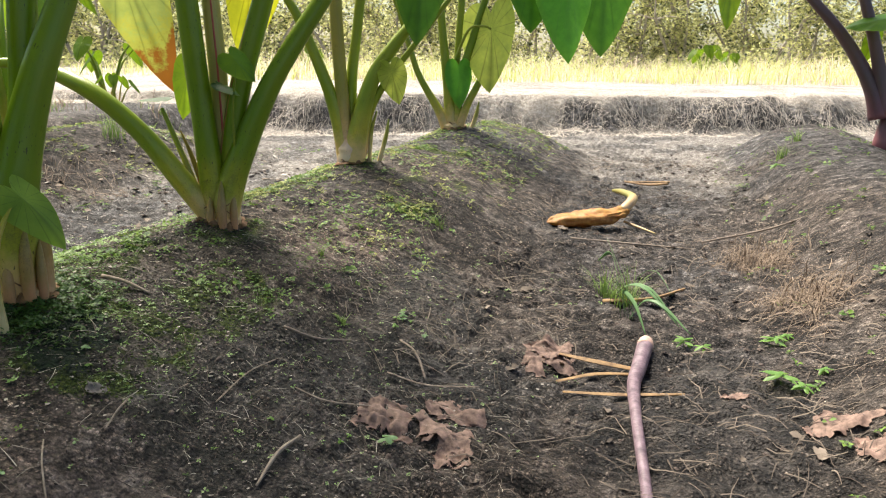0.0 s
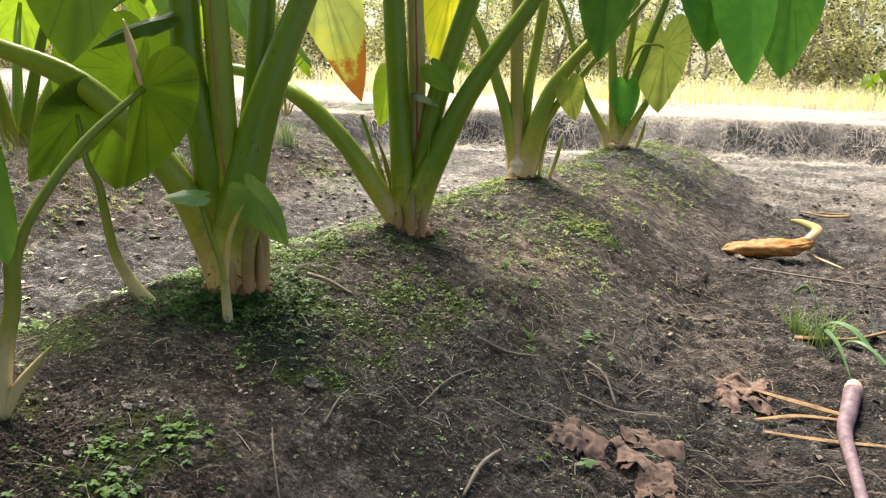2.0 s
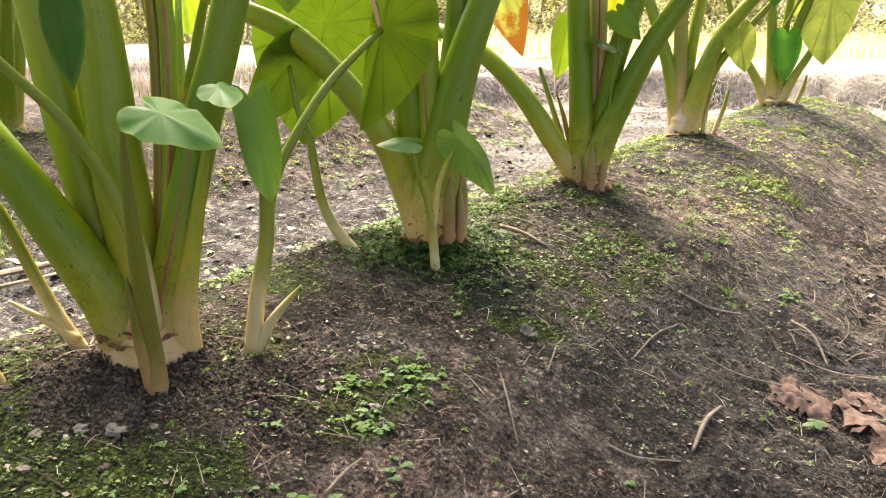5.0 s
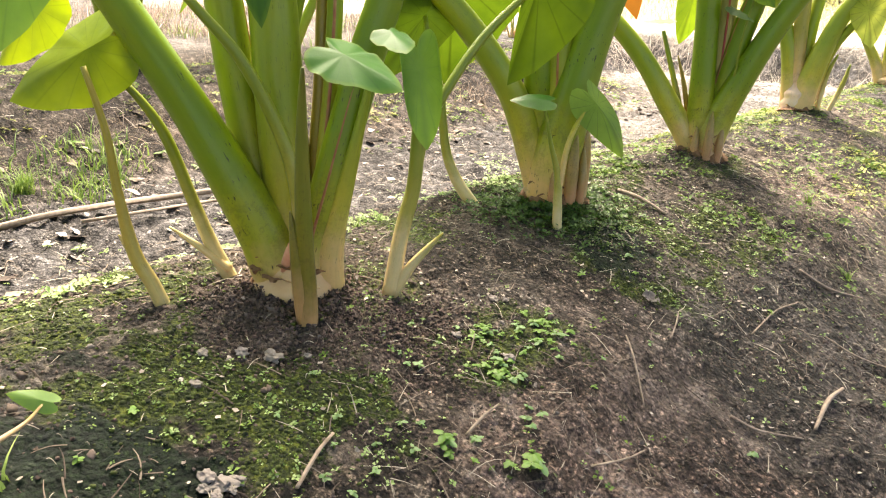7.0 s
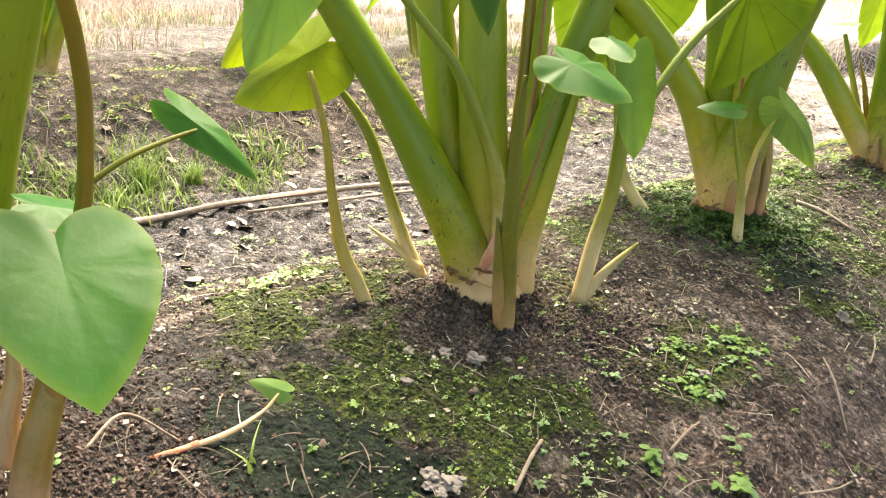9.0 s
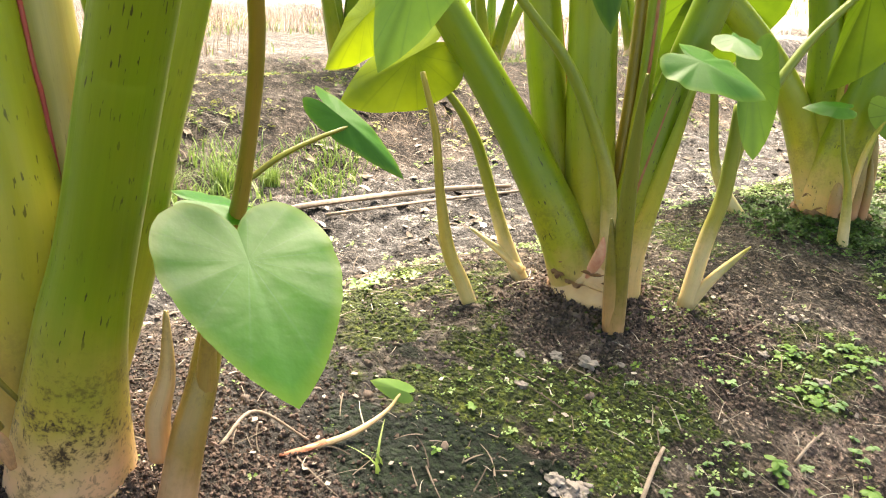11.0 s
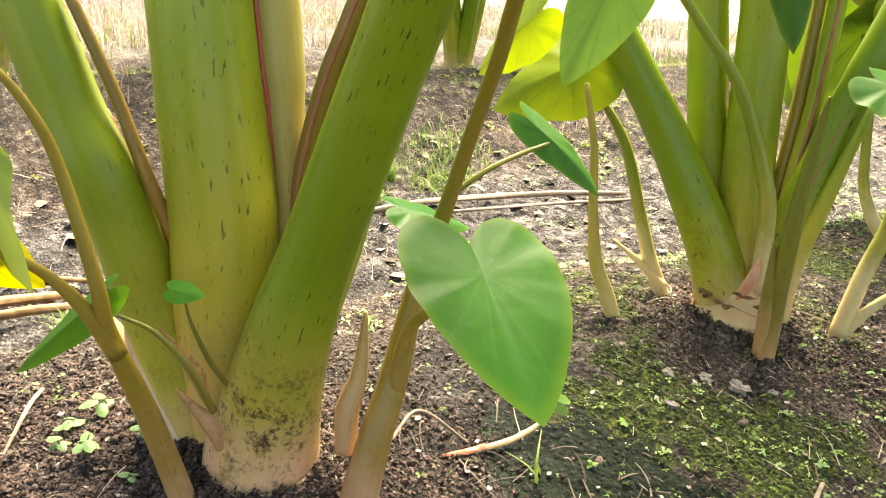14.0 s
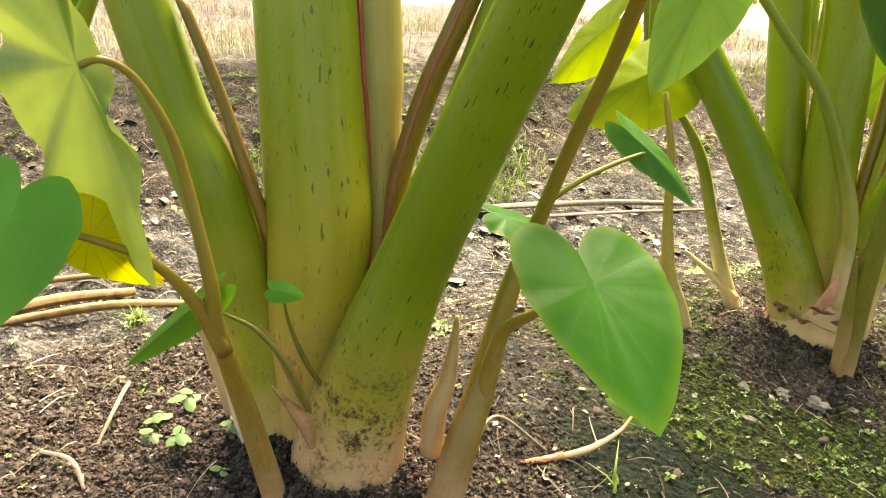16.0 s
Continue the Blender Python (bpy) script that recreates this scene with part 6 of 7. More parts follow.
def build_weeds():
    spots = [(0.294, 1.463, 0.018, 6), (0.33, 1.46, 0.015, 6), (0.262, 1.43, 0.017, 5), (0.31, 1.50, 0.013, 5), (0.331, 1.26, 0.021, 5), (0.36, 1.30, 0.017, 5), (0.30, 1.22, 0.015, 4), (0.215, 1.322, 0.017, 5), (0.23, 1.36, 0.015, 5), (0.393, 1.017, 0.026, 4), (0.505, 1.142, 0.030, 5), (0.528, 1.136, 0.030, 4), (0.515, 1.12, 0.026, 4), (0.49, 1.09, 0.019, 5), (0.402, 1.024, 0.019, 4), (0.22, 1.361, 0.017, 6), (0.297, 1.265, 0.015, 5), (0.777, 3.135, 0.026, 6), (0.80, 3.20, 0.022, 5), (0.06, 0.62, 0.015, 5), (0.20, 0.80, 0.012, 4), (0.12, 0.50, 0.013, 5), (0.24, 0.95, 0.013, 5)]
    r = np.random.default_rng(12)
    for cx, cy, wide, count, size in ((0.283, 1.50, 0.04, 26, 0.018), (0.338, 1.27, 0.03, 16, 0.019), (0.225, 1.355, 0.025, 10, 0.016), (0.23, 1.34, 0.03, 8, 0.015), (0.40, 1.03, 0.03, 6, 0.020), (0.78, 3.14, 0.06, 6, 0.030), (0.36, 1.36, 0.05, 8, 0.016), (0.19, 2.02, 0.12, 10, 0.018), (0.70, 2.05, 0.25, 6, 0.02)):
        spots += [(cx + r.normal(0, wide), cy + r.normal(0, wide), size * r.uniform(0.5, 1.0), int(r.integers(3, 7))) for _ in range(count)]
    for i, (x, y, s, n) in enumerate(spots):
        seedling(x, y, s, n, LEAF_WEED_GREY if i % 3 == 2 else LEAF_WEED, "small pale green weed with oval leaves on mossy soil" if i % 3 == 2 else "small bright green weed with oval leaves on mossy soil", 0.7, i)
    for i, (x, y, s, n) in enumerate([(1.017, 2.303, 0.04, 5), (-0.22, -0.194, 0.03, 4), (-0.218, -0.15, 0.03, 4), (-0.082, -0.111, 0.026, 3), (-0.097, -0.18, 0.032, 5), (-0.15, -0.21, 0.024, 4), (-0.02, -0.14, 0.018, 3), (0.03, 0.16, 0.014, 3), (0.229, 1.129, 0.016, 6), (0.215, 1.11, 0.013, 5), (0.321, 0.983, 0.013, 5), (0.335, 1.02, 0.012, 5), (0.376, 0.956, 0.015, 4), (0.333, 0.907, 0.012, 5), (0.377, 0.863, 0.014, 5), (0.342, 0.784, 0.013, 6), (0.253, 0.89, 0.013, 5), (0.141, 0.928, 0.010, 4), (0.125, 1.217, 0.014, 5), (0.186, 1.116, 0.010, 4), (0.436, 1.213, 0.018, 5), (0.451, 1.251, 0.016, 5), (0.46, 1.20, 0.014, 4), (0.422, 1.539, 0.012, 4), (0.452, 1.722, 0.012, 4), (0.39, 0.80, 0.012, 5), (0.30, 0.84, 0.010, 4)]):
        seedling(x, y, s, n, LEAF_WEED_GREY, "pale grey-green seedling on crumbly soil", 0.9, i)
    for i, (x, y, s, n) in enumerate([(2.231, 3.605, 0.07, 9), (2.203, 3.183, 0.08, 10), (1.875, 3.537, 0.06, 9), (1.95, 3.50, 0.05, 7), (2.35, 3.25, 0.05, 7), (2.27, 3.12, 0.06, 8), (2.28, 3.66, 0.05, 7), (2.662, 7.441, 0.10, 7), (-2.95, 1.9, 0.06, 6), (-2.75, 2.3, 0.06, 5)]):
        seedling(x, y, s, n, LEAF_WEED, "leafy green weed beside the furrow", 0.6, i, 0.5)
    for x, y, n, h, label in ((-2.67, 1.27, 160, 0.26, "lush green grass tuft at the foot of the side bed"), (-2.62, 1.50, 140, 0.20, "green grass tuft at the foot of the side bed"), (-2.72, 1.0, 140, 0.24, "green grass tuft at the foot of the side bed"),
                              (-3.35, 6.6, 70, 0.42, "bright green grass tuft on the side bed"), (-3.2, 5.0, 50, 0.25, "green grass tuft on the side bed"), (1.60, 4.05, 70, 0.26, "fine green grass tuft in the furrow"), (1.50, 4.2, 50, 0.22, "fine green grass tuft in the furrow"),
                              (0.11, 0.40, 5, 0.07, "thin grass blades on dark moss"), (0.62, 2.9, 16, 0.07, "small grass tuft on the slope"), (0.35, 3.3, 18, 0.08, "small grass tuft on the slope"), (0.55, 4.4, 22, 0.12, "small grass tuft on the slope"), (-0.45, 1.6, 24, 0.05, "small grass tuft at the bed's edge"), (-1.45, -0.12, 60, 0.10, "pale grass tuft in the furrow"),
                              (2.75, 7.9, 40, 0.22, "grass tuft on the side bed"), (2.95, 8.5, 40, 0.2, "grass tuft on the side bed")):
        grass_tuft(x, y, n, h, GRASS, label)
    for x, y, h in ((-2.45, 1.15, 0.14), (-2.50, 0.85, 0.16), (-2.85, 1.35, 0.18), (-2.90, 0.75, 0.16), (-2.55, 1.75, 0.13), (-2.80, 1.95, 0.15), (-2.40, 0.55, 0.12)):
        grass_tuft(x, y, 150, h, GRASS, "low green grass tuft at the foot of the side bed", w=0.005, wide=0.8)


def rod(name, pts, mat, label, category, group="", seg=8, wob=0.12, flat=1.0):
    """A stick or stalk that lies on the ground through (x, y, height over ground, radius) points."""
    rows = [(x, y, gz(x, y) + h, r) for x, y, h, r in pts]
    ob = new(name, tube(name, rows, mat, seg, None, flat, wob))
    return tagged(ob, label, category, group)


def build_twigs():
    rows = (((0.54, 2.594, 0.008, 0.004), (0.62, 2.68, 0.014, 0.004), (0.695, 2.805, 0.004, 0.003)), ((0.826, 2.972, 0.01, 0.004), (0.91, 2.90, 0.02, 0.004), (0.98, 2.808, 0.006, 0.004)),
            ((0.861, 2.728, 0.01, 0.003), (1.0, 2.76, 0.02, 0.003), (1.167, 2.842, 0.008, 0.002)), ((0.809, 1.92, 0.01, 0.004), (0.80, 2.05, 0.02, 0.006), (0.805, 2.172, 0.01, 0.004)),
            ((-0.045, 2.436, 0.012, 0.006), (0.04, 2.44, 0.02, 0.006), (0.137, 2.443, 0.006, 0.004)), ((0.563, 2.135, 0.006, 0.002), (0.57, 2.30, 0.012, 0.002), (0.588, 2.441, 0.006, 0.002)),
            ((0.338, 0.73, 0.006, 0.0035), (0.305, 0.80, 0.014, 0.0035), (0.28, 0.856, 0.008, 0.003)), ((0.539, 1.533, 0.006, 0.002), (0.47, 1.60, 0.02, 0.0025), (0.41, 1.671, 0.008, 0.002)),
            ((0.396, 1.079, 0.006, 0.003), (0.388, 1.14, 0.014, 0.003), (0.382, 1.199, 0.006, 0.002)), ((-0.402, -0.217, 0.01, 0.003), (-0.28, -0.24, 0.025, 0.003), (-0.20, -0.28, 0.006, 0.002)),
            ((-0.188, -0.347, 0.012, 0.003), (-0.13, -0.31, 0.02, 0.003), (-0.084, -0.299, 0.004, 0.002)), ((0.02, 0.20, 0.008, 0.0022), (-0.02, 0.27, 0.03, 0.0022), (0.03, 0.33, 0.006, 0.0016)),
            ((0.66, 1.75, 0.006, 0.003), (0.72, 1.78, 0.012, 0.003), (0.80, 1.86, 0.006, 0.002)), ((0.70, 2.35, 0.006, 0.002), (0.80, 2.37, 0.014, 0.002), (0.93, 2.47, 0.006, 0.002)),
            ((0.42, 1.95, 0.006, 0.0025), (0.45, 1.87, 0.014, 0.0025), (0.47, 1.80, 0.006, 0.002)), ((0.57, 1.25, 0.006, 0.002), (0.60, 1.33, 0.012, 0.002), (0.60, 1.42, 0.006, 0.002)),
            ((2.0, 5.35, 0.01, 0.006), (2.5, 5.6, 0.03, 0.006), (3.0, 5.7, 0.01, 0.004)), ((1.2, 5.2, 0.01, 0.006), (1.6, 5.3, 0.02, 0.006), (1.95, 5.25, 0.01, 0.004)))
    for pts in rows:
        rod("twig", pts, TWIG, "thin grey-brown dry twig lying on soil", "twig", "twigs")
    rod("branch", [(-2.25, 0.6, 0.02, 0.017), (-2.21, 1.113, 0.025, 0.017), (-2.216, 1.53, 0.03, 0.016), (-2.164, 2.207, 0.03, 0.014), (-2.02, 2.6, 0.02, 0.012)], TWIG, "long bleached branch lying in the muddy furrow", "branch")
    rod("branch", [(-2.05, 1.5, 0.02, 0.008), (-2.02, 2.1, 0.03, 0.008), (-1.9, 2.7, 0.02, 0.006)], TWIG, "bleached branch lying in the muddy furrow", "branch")
    for pts in (((-1.65, -0.62, 0.02, 0.017), (-1.70, -0.35, 0.03, 0.018), (-1.74, -0.10, 0.02, 0.014)), ((-1.56, -0.52, 0.03, 0.013), (-1.57, -0.20, 0.045, 0.014), (-1.56, 0.06, 0.02, 0.012)), ((-1.85, -0.6, 0.02, 0.010), (-1.88, -0.2, 0.03, 0.010), (-1.80, 0.1, 0.02, 0.008))):
        rod("dry_stalk", pts, DRY_STALK, "straw-yellow dry taro stalk lying in the furrow", "dry stalk", "dry stalks")
    for pts in (((1.397, 3.252, 0.02, 0.007), (1.53, 3.20, 0.03, 0.012), (1.70, 3.21, 0.02, 0.010)), ((1.416, 3.037, 0.012, 0.007), (1.55, 3.10, 0.014, 0.008), (1.70, 3.17, 0.012, 0.007)), ((1.45, 2.95, 0.010, 0.006), (1.65, 2.975, 0.012, 0.008), (1.87, 3.012, 0.010, 0.006)), ((1.50, 4.03, 0.01, 0.012), (1.72, 4.05, 0.03, 0.014), (1.88, 4.25, 0.04, 0.012)), ((1.40, 7.56, 0.03, 0.020), (1.60, 7.6, 0.05, 0.022), (1.78, 7.68, 0.03, 0.018)), ((1.46, 7.75, 0.02, 0.016), (1.62, 7.8, 0.03, 0.016), (1.80, 7.8, 0.02, 0.014))):
        rod("dry_stalk", pts, DRY_STALK, "flattened orange-brown dry stalk on mud", "dry stalk", "dry stalks", 10, 0.22, 0.5)
    s = rod("cut_stalk", [(1.765, 2.2, 0.014, 0.017), (1.763, 2.349, 0.016, 0.017), (1.715, 2.75, 0.02, 0.018), (1.693, 3.039, 0.025, 0.024), (1.705, 3.20, 0.03, 0.029), (1.719, 3.36, 0.04, 0.033)], CUT_STALK, "cut purplish taro stalk with a pink end", "cut stalk", seg=16, wob=0.03)
    z = gz(1.719, 3.36) + 0.04
    part("cut_end", tube("cut_end", [(1.718, 3.35, z - 0.002, 0.0335), (1.721, 3.385, z + 0.003, 0.033), (1.724, 3.415, z + 0.006, 0.024), (1.725, 3.422, z + 0.007, 0.006)], CUT_END, 16, 8, 1.0, 0.03), None, "pink fleshy cut end").parent = s


def dead_leaf(x, y, length, width, bearing, mat, label, crumple=0.16, seed=0, category="dead leaf", height=0.004):
    """A shrivelled leaf: a crumpled sheet with a torn outline and holes, pressed to the ground."""
    r = np.random.default_rng(seed + 100)
    a = radians(bearing)
    ca, sa = math.cos(a), math.sin(a)
    n = 44
    u, v = np.meshgrid(np.linspace(-0.1, 1.1, n), np.linspace(-0.65, 0.65, n))
    ox, oy = r.uniform(0, 50, 2)
    reach = 0.5 * width * np.sqrt(np.clip(np.sin(np.clip(u, 0, 1) * math.pi), 0, 1)) * (1 + 0.55 * vnoise(u + ox, v + oy, 0.22, 5) + 0.35 * vnoise(u + ox, v + oy, 0.08, 6))
    holes = vnoise(u + oy, v + ox, 0.13, 8) < 0.74
    inside = (np.abs(v) < reach) & (u > -0.02) & (u < 1.02) & holes
    fold = vnoise(u + ox, v - oy, 0.30, 9) + 0.7 * vnoise(u - ox, v + oy, 0.12, 10) + 0.3 * vnoise(u - ox, v - oy, 0.06, 11)
    uu, vv = u + 0.10 * vnoise(u + ox, v, 0.2, 12), v + 0.10 * vnoise(u, v + oy, 0.2, 13)
    px, py = x + length * (ca * uu - sa * vv), y + length * (sa * uu + ca * vv)
    pz = ground(px, py) + height + crumple * length * np.clip(0.35 + fold, 0.0, 2.0)
    verts = np.stack([px.ravel(), py.ravel(), pz.ravel()], 1)
    i = (np.arange(n - 1)[:, None] * n + np.arange(n - 1)[None, :]).ravel()
    quads = np.stack([i, i + 1, i + n + 1, i + n], 1)
    quads = quads[inside.ravel()[quads].sum(1) >= 3]
    used = np.unique(quads)
    index = np.zeros(len(verts), int)
    index[used] = np.arange(len(used))
    me = fast_mesh("dead_leaf", verts[used], index[quads], mat)
    return tagged(new("dead_leaf", me), label, category, "dead leaves")


def build_dead_leaves():
    for x, y, l, w, b, s in ((1.26, 3.36, 0.20, 0.9, -30, 1), (1.24, 3.17, 0.24, 0.75, 5, 2), (1.34, 3.30, 0.14, 0.8, 60, 10), (0.88, 2.46, 0.17, 0.95, -20, 3), (1.05, 2.62, 0.20, 0.75, -8, 4), (1.02, 2.50, 0.30, 0.42, -28, 5), (1.17, 2.42, 0.15, 0.7, -60, 11), (2.20, 2.80, 0.24, 0.55, 10, 6), (2.36, 2.76, 0.18, 0.5, -70, 7), (1.99, 3.00, 0.10, 0.7, 20, 8), (1.02, 2.42, 0.10, 0.6, -80, 9)):
        dead_leaf(x, y, l, w, b, DEAD_LEAF, "crumpled brown dead leaf stuck to mud", 0.06, s)
    for x, y, l, b, s in ((0.343, 1.889, 0.05, 60, 1), (0.30, 0.55, 0.03, 0, 2), (0.55, 1.05, 0.025, 80, 4), (-1.77, 1.293, 0.09, 30, 5), (-2.9, 1.95, 0.07, 40, 6), (-1.6, 1.7, 0.06, 10, 7), (-1.9, 2.3, 0.07, 80, 8)):
        dead_leaf(x, y, l, 0.7, b, CLOD_PALE, "small bleached dead leaf on soil", 0.12, s, height=0.008)
    # curled yellow leaf with its pale bent stalk
    z = gz(1.3, 5.65)
    p = thing("withered_leaf", 1.3, 5.65, z, "withered curled yellow-brown taro leaf in the furrow", "withered leaf")
    part("leaf_blade", tube("leaf_blade", [(0.99, 5.48, z + 0.06, 0.008), (1.07, 5.52, z + 0.07, 0.055), (1.18, 5.57, z + 0.08, 0.078), (1.30, 5.62, z + 0.09, 0.080), (1.42, 5.69, z + 0.10, 0.064), (1.50, 5.76, z + 0.13, 0.038)], DRY_LEAF, 28, 40, 0.7, 0.10, 0.25), p, "rolled dry orange-brown blade")
    for v in p.children[0].data.vertices:
        q = Vector((v.co.x * 9, v.co.y * 9, v.co.z * 45))
        v.co += v.normal * (0.022 * noise.noise(q) + 0.008 * noise.noise(q * 2.7))
    for k in range(5):
        part("leaf_fold", tube("leaf_fold", [(1.02 + 0.05 * k, 5.47 + 0.022 * k, z + 0.02 + 0.018 * (k % 3), 0.003), (1.16 + 0.05 * k, 5.515 + 0.022 * k, z + 0.05 + 0.014 * k, 0.011), (1.34 + 0.03 * k, 5.60 + 0.02 * k, z + 0.06 + 0.016 * k, 0.009), (1.46 + 0.01 * k, 5.70 + 0.01 * k, z + 0.10 + 0.008 * k, 0.004)], DRY_LEAF, 8, 18, 0.5, 0.2), p)
    part("stalk", tube("stalk", [(1.48, 5.74, z + 0.12, 0.036), (1.535, 5.90, z + 0.17, 0.036), (1.52, 6.20, z + 0.15, 0.030), (1.43, 6.48, z + 0.13, 0.024), (1.36, 6.58, z + 0.12, 0.012)], STEM_TAN, 12, 20), p, "pale bent stalk")
    part("stalk_tip", tube("stalk_tip", [(1.50, 5.74, z + 0.05, 0.010), (1.62, 5.66, z + 0.03, 0.008), (1.72, 5.56, z + 0.02, 0.004)], STEM_TAN, 8, 10), p)
    # broad bent grass leaves by the cut stalk
    zz = gz(1.66, 3.78)
    g = thing("broad_grass", 1.66, 3.78, zz, "broad pale green grass leaves bent over", "grass", "grass tufts")
    for pts in (((1.66, 3.78, 0.0), (1.60, 3.88, 0.14), (1.53, 4.0, 0.26), (1.50, 4.06, 0.30)), ((1.64, 3.80, 0.0), (1.62, 3.90, 0.12), (1.72, 3.82, 0.14), (1.84, 3.72, 0.03)), ((1.63, 3.8, 0.0), (1.60, 3.86, 0.10), (1.66, 3.70, 0.10), (1.72, 3.55, 0.01)), ((1.62, 3.8, 0.0), (1.60, 3.85, 0.12), (1.70, 3.78, 0.15), (1.86, 3.66, 0.02)), ((1.65, 3.82, 0.0), (1.66, 3.90, 0.16), (1.74, 3.90, 0.20), (1.82, 3.80, 0.12)), ((1.64, 3.78, 0.0), (1.70, 3.76, 0.10), (1.78, 3.70, 0.10), (1.90, 3.60, 0.02)), ((1.60, 3.80, 0.0), (1.56, 3.92, 0.18), (1.52, 4.02, 0.24), (1.46, 4.08, 0.18))):
        part("grass_blade", tube("grass_blade", [(x, y, zz + h, 0.010 if i < 3 else 0.002) for i, (x, y, h) in enumerate(pts)], LEAF_WEED_GREY, 6, 14, 0.12, 0.0), g)
    # a fallen shoot with one green leaf
    z = gz(0.045, 0.35)
    f = thing("fallen_shoot", 0.045, 0.35, z, "fallen taro shoot with a russet foot and a small green leaf", "shoot")
    st = part("stalk", tube("stalk", [(0.040, 0.315, z + 0.006, 0.0045), (0.046, 0.345, z + 0.007, 0.005), (0.050, 0.40, z + 0.011, 0.005), (0.040, 0.46, z + 0.020, 0.003), (0.028, 0.495, z + 0.035, 0.002)], STEM_TAN, 10, 20), f)
    part("stalk_foot", tube("stalk_foot", [(0.034, 0.280, z + 0.006, 0.002), (0.038, 0.300, z + 0.006, 0.0045), (0.042, 0.325, z + 0.006, 0.005), (0.046, 0.350, z + 0.010, 0.0045)], MARGIN, 10, 14, 1.0, 0.15), f, "russet frayed foot")
    part("leaf_blade", blade("leaf_blade", (0.028, 0.497, z + 0.040), (0.005, 0.455, z + 0.062), (0.4, -0.4, 0.8), 0.7, LEAF_WEED, 0.3, 0.1, 0.02, rings=5, spokes=24), st)
    for x, y, s in ((0.069, 0.893, 0.022), (0.02, 0.86, 0.016), (0.152, 1.473, 0.014), (0.17, 1.50, 0.012), (0.27, 0.641, 0.026), (0.288, 0.622, 0.013), (0.25, 0.632, 0.018), (0.281, 0.662, 0.016), (0.262, 0.615, 0.012), (0.295, 0.645, 0.010), (0.20, 1.28, 0.014), (0.05, 0.74, 0.016), (-0.02, 0.80, 0.014), (0.31, 1.33, 0.018), (0.10, 0.95, 0.010), (0.22, 1.42, 0.010)):
        bm = bmesh.new()
        bmesh.ops.create_icosphere(bm, subdivisions=3, radius=1.0)
        for v in bm.verts:
            shift = Vector((x * 53 + y * 71, y * 97, x * 31))
            k = 1 + 0.9 * noise.noise(v.co * 1.3 + shift) + 0.4 * noise.noise(v.co * 3.1 + shift) + 0.2 * noise.noise(v.co * 7.0 + shift)
            v.co = Vector((v.co.x * 1.3, v.co.y, v.co.z * 0.6)) * k * s * 0.6
        me = bpy.data.meshes.new("clod")
        bm.to_mesh(me)
        bm.free()
        me.materials.append(CLOD_PALE)
        c = new("clod", me)
        c.location = (x, y, gz(x, y) + s * 0.2)
        tagged(c, "pale dry lump of earth on mossy soil", "clod", "clods")


def far_taro(x, y, h, stems, mats, leaf_mats, label, seed):
    """A taro plant of the neighbouring beds."""
    r = np.random.default_rng(seed)
    z = gz(x, y)
    p = thing("taro_plant", x, y, z, label, "taro plant", "taro plants on the side beds")
    part("corm", tube("corm", [(x, y, z - 0.05, 0.07 * h), (x, y, z + 0.05, 0.075 * h), (x, y, z + 0.12, 0.06 * h)], CORM, 14, 10, 1.0, 0.08), p)
    for i in range(stems):
        a = 2 * math.pi * (i + r.uniform(-0.3, 0.3)) / stems
        lean, top = r.uniform(0.15, 0.55) * h, h * r.uniform(0.8, 1.15)
        d = Vector((math.cos(a), math.sin(a), 0))
        pts = [Vector((x, y, z - 0.02)) + d * 0.03, Vector((x, y, z + 0.35 * top)) + d * (0.05 + 0.25 * lean), Vector((x, y, z + 0.75 * top)) + d * (0.05 + 0.65 * lean), Vector((x, y, z + top)) + d * (0.05 + 1.2 * lean)]
        rad = (0.042 * h, 0.032 * h, 0.022 * h, 0.012 * h)
        ob = part("petiole", tube("petiole", [(*v, q) for v, q in zip(pts, rad)], mats[i % len(mats)], 12, 16), p)
        size = h * r.uniform(0.35, 0.5)
        tip = pts[-1] + d * size * 0.6 - Vector((0, 0, size * 0.75))
        part("leaf_blade", blade("leaf_blade", pts[-1], tip, d * 0.8 + Vector((0, 0, 0.7)), 0.95, leaf_mats[i % len(leaf_mats)], 0.2, 0.15, 0.03, seed=i), ob)
    return p


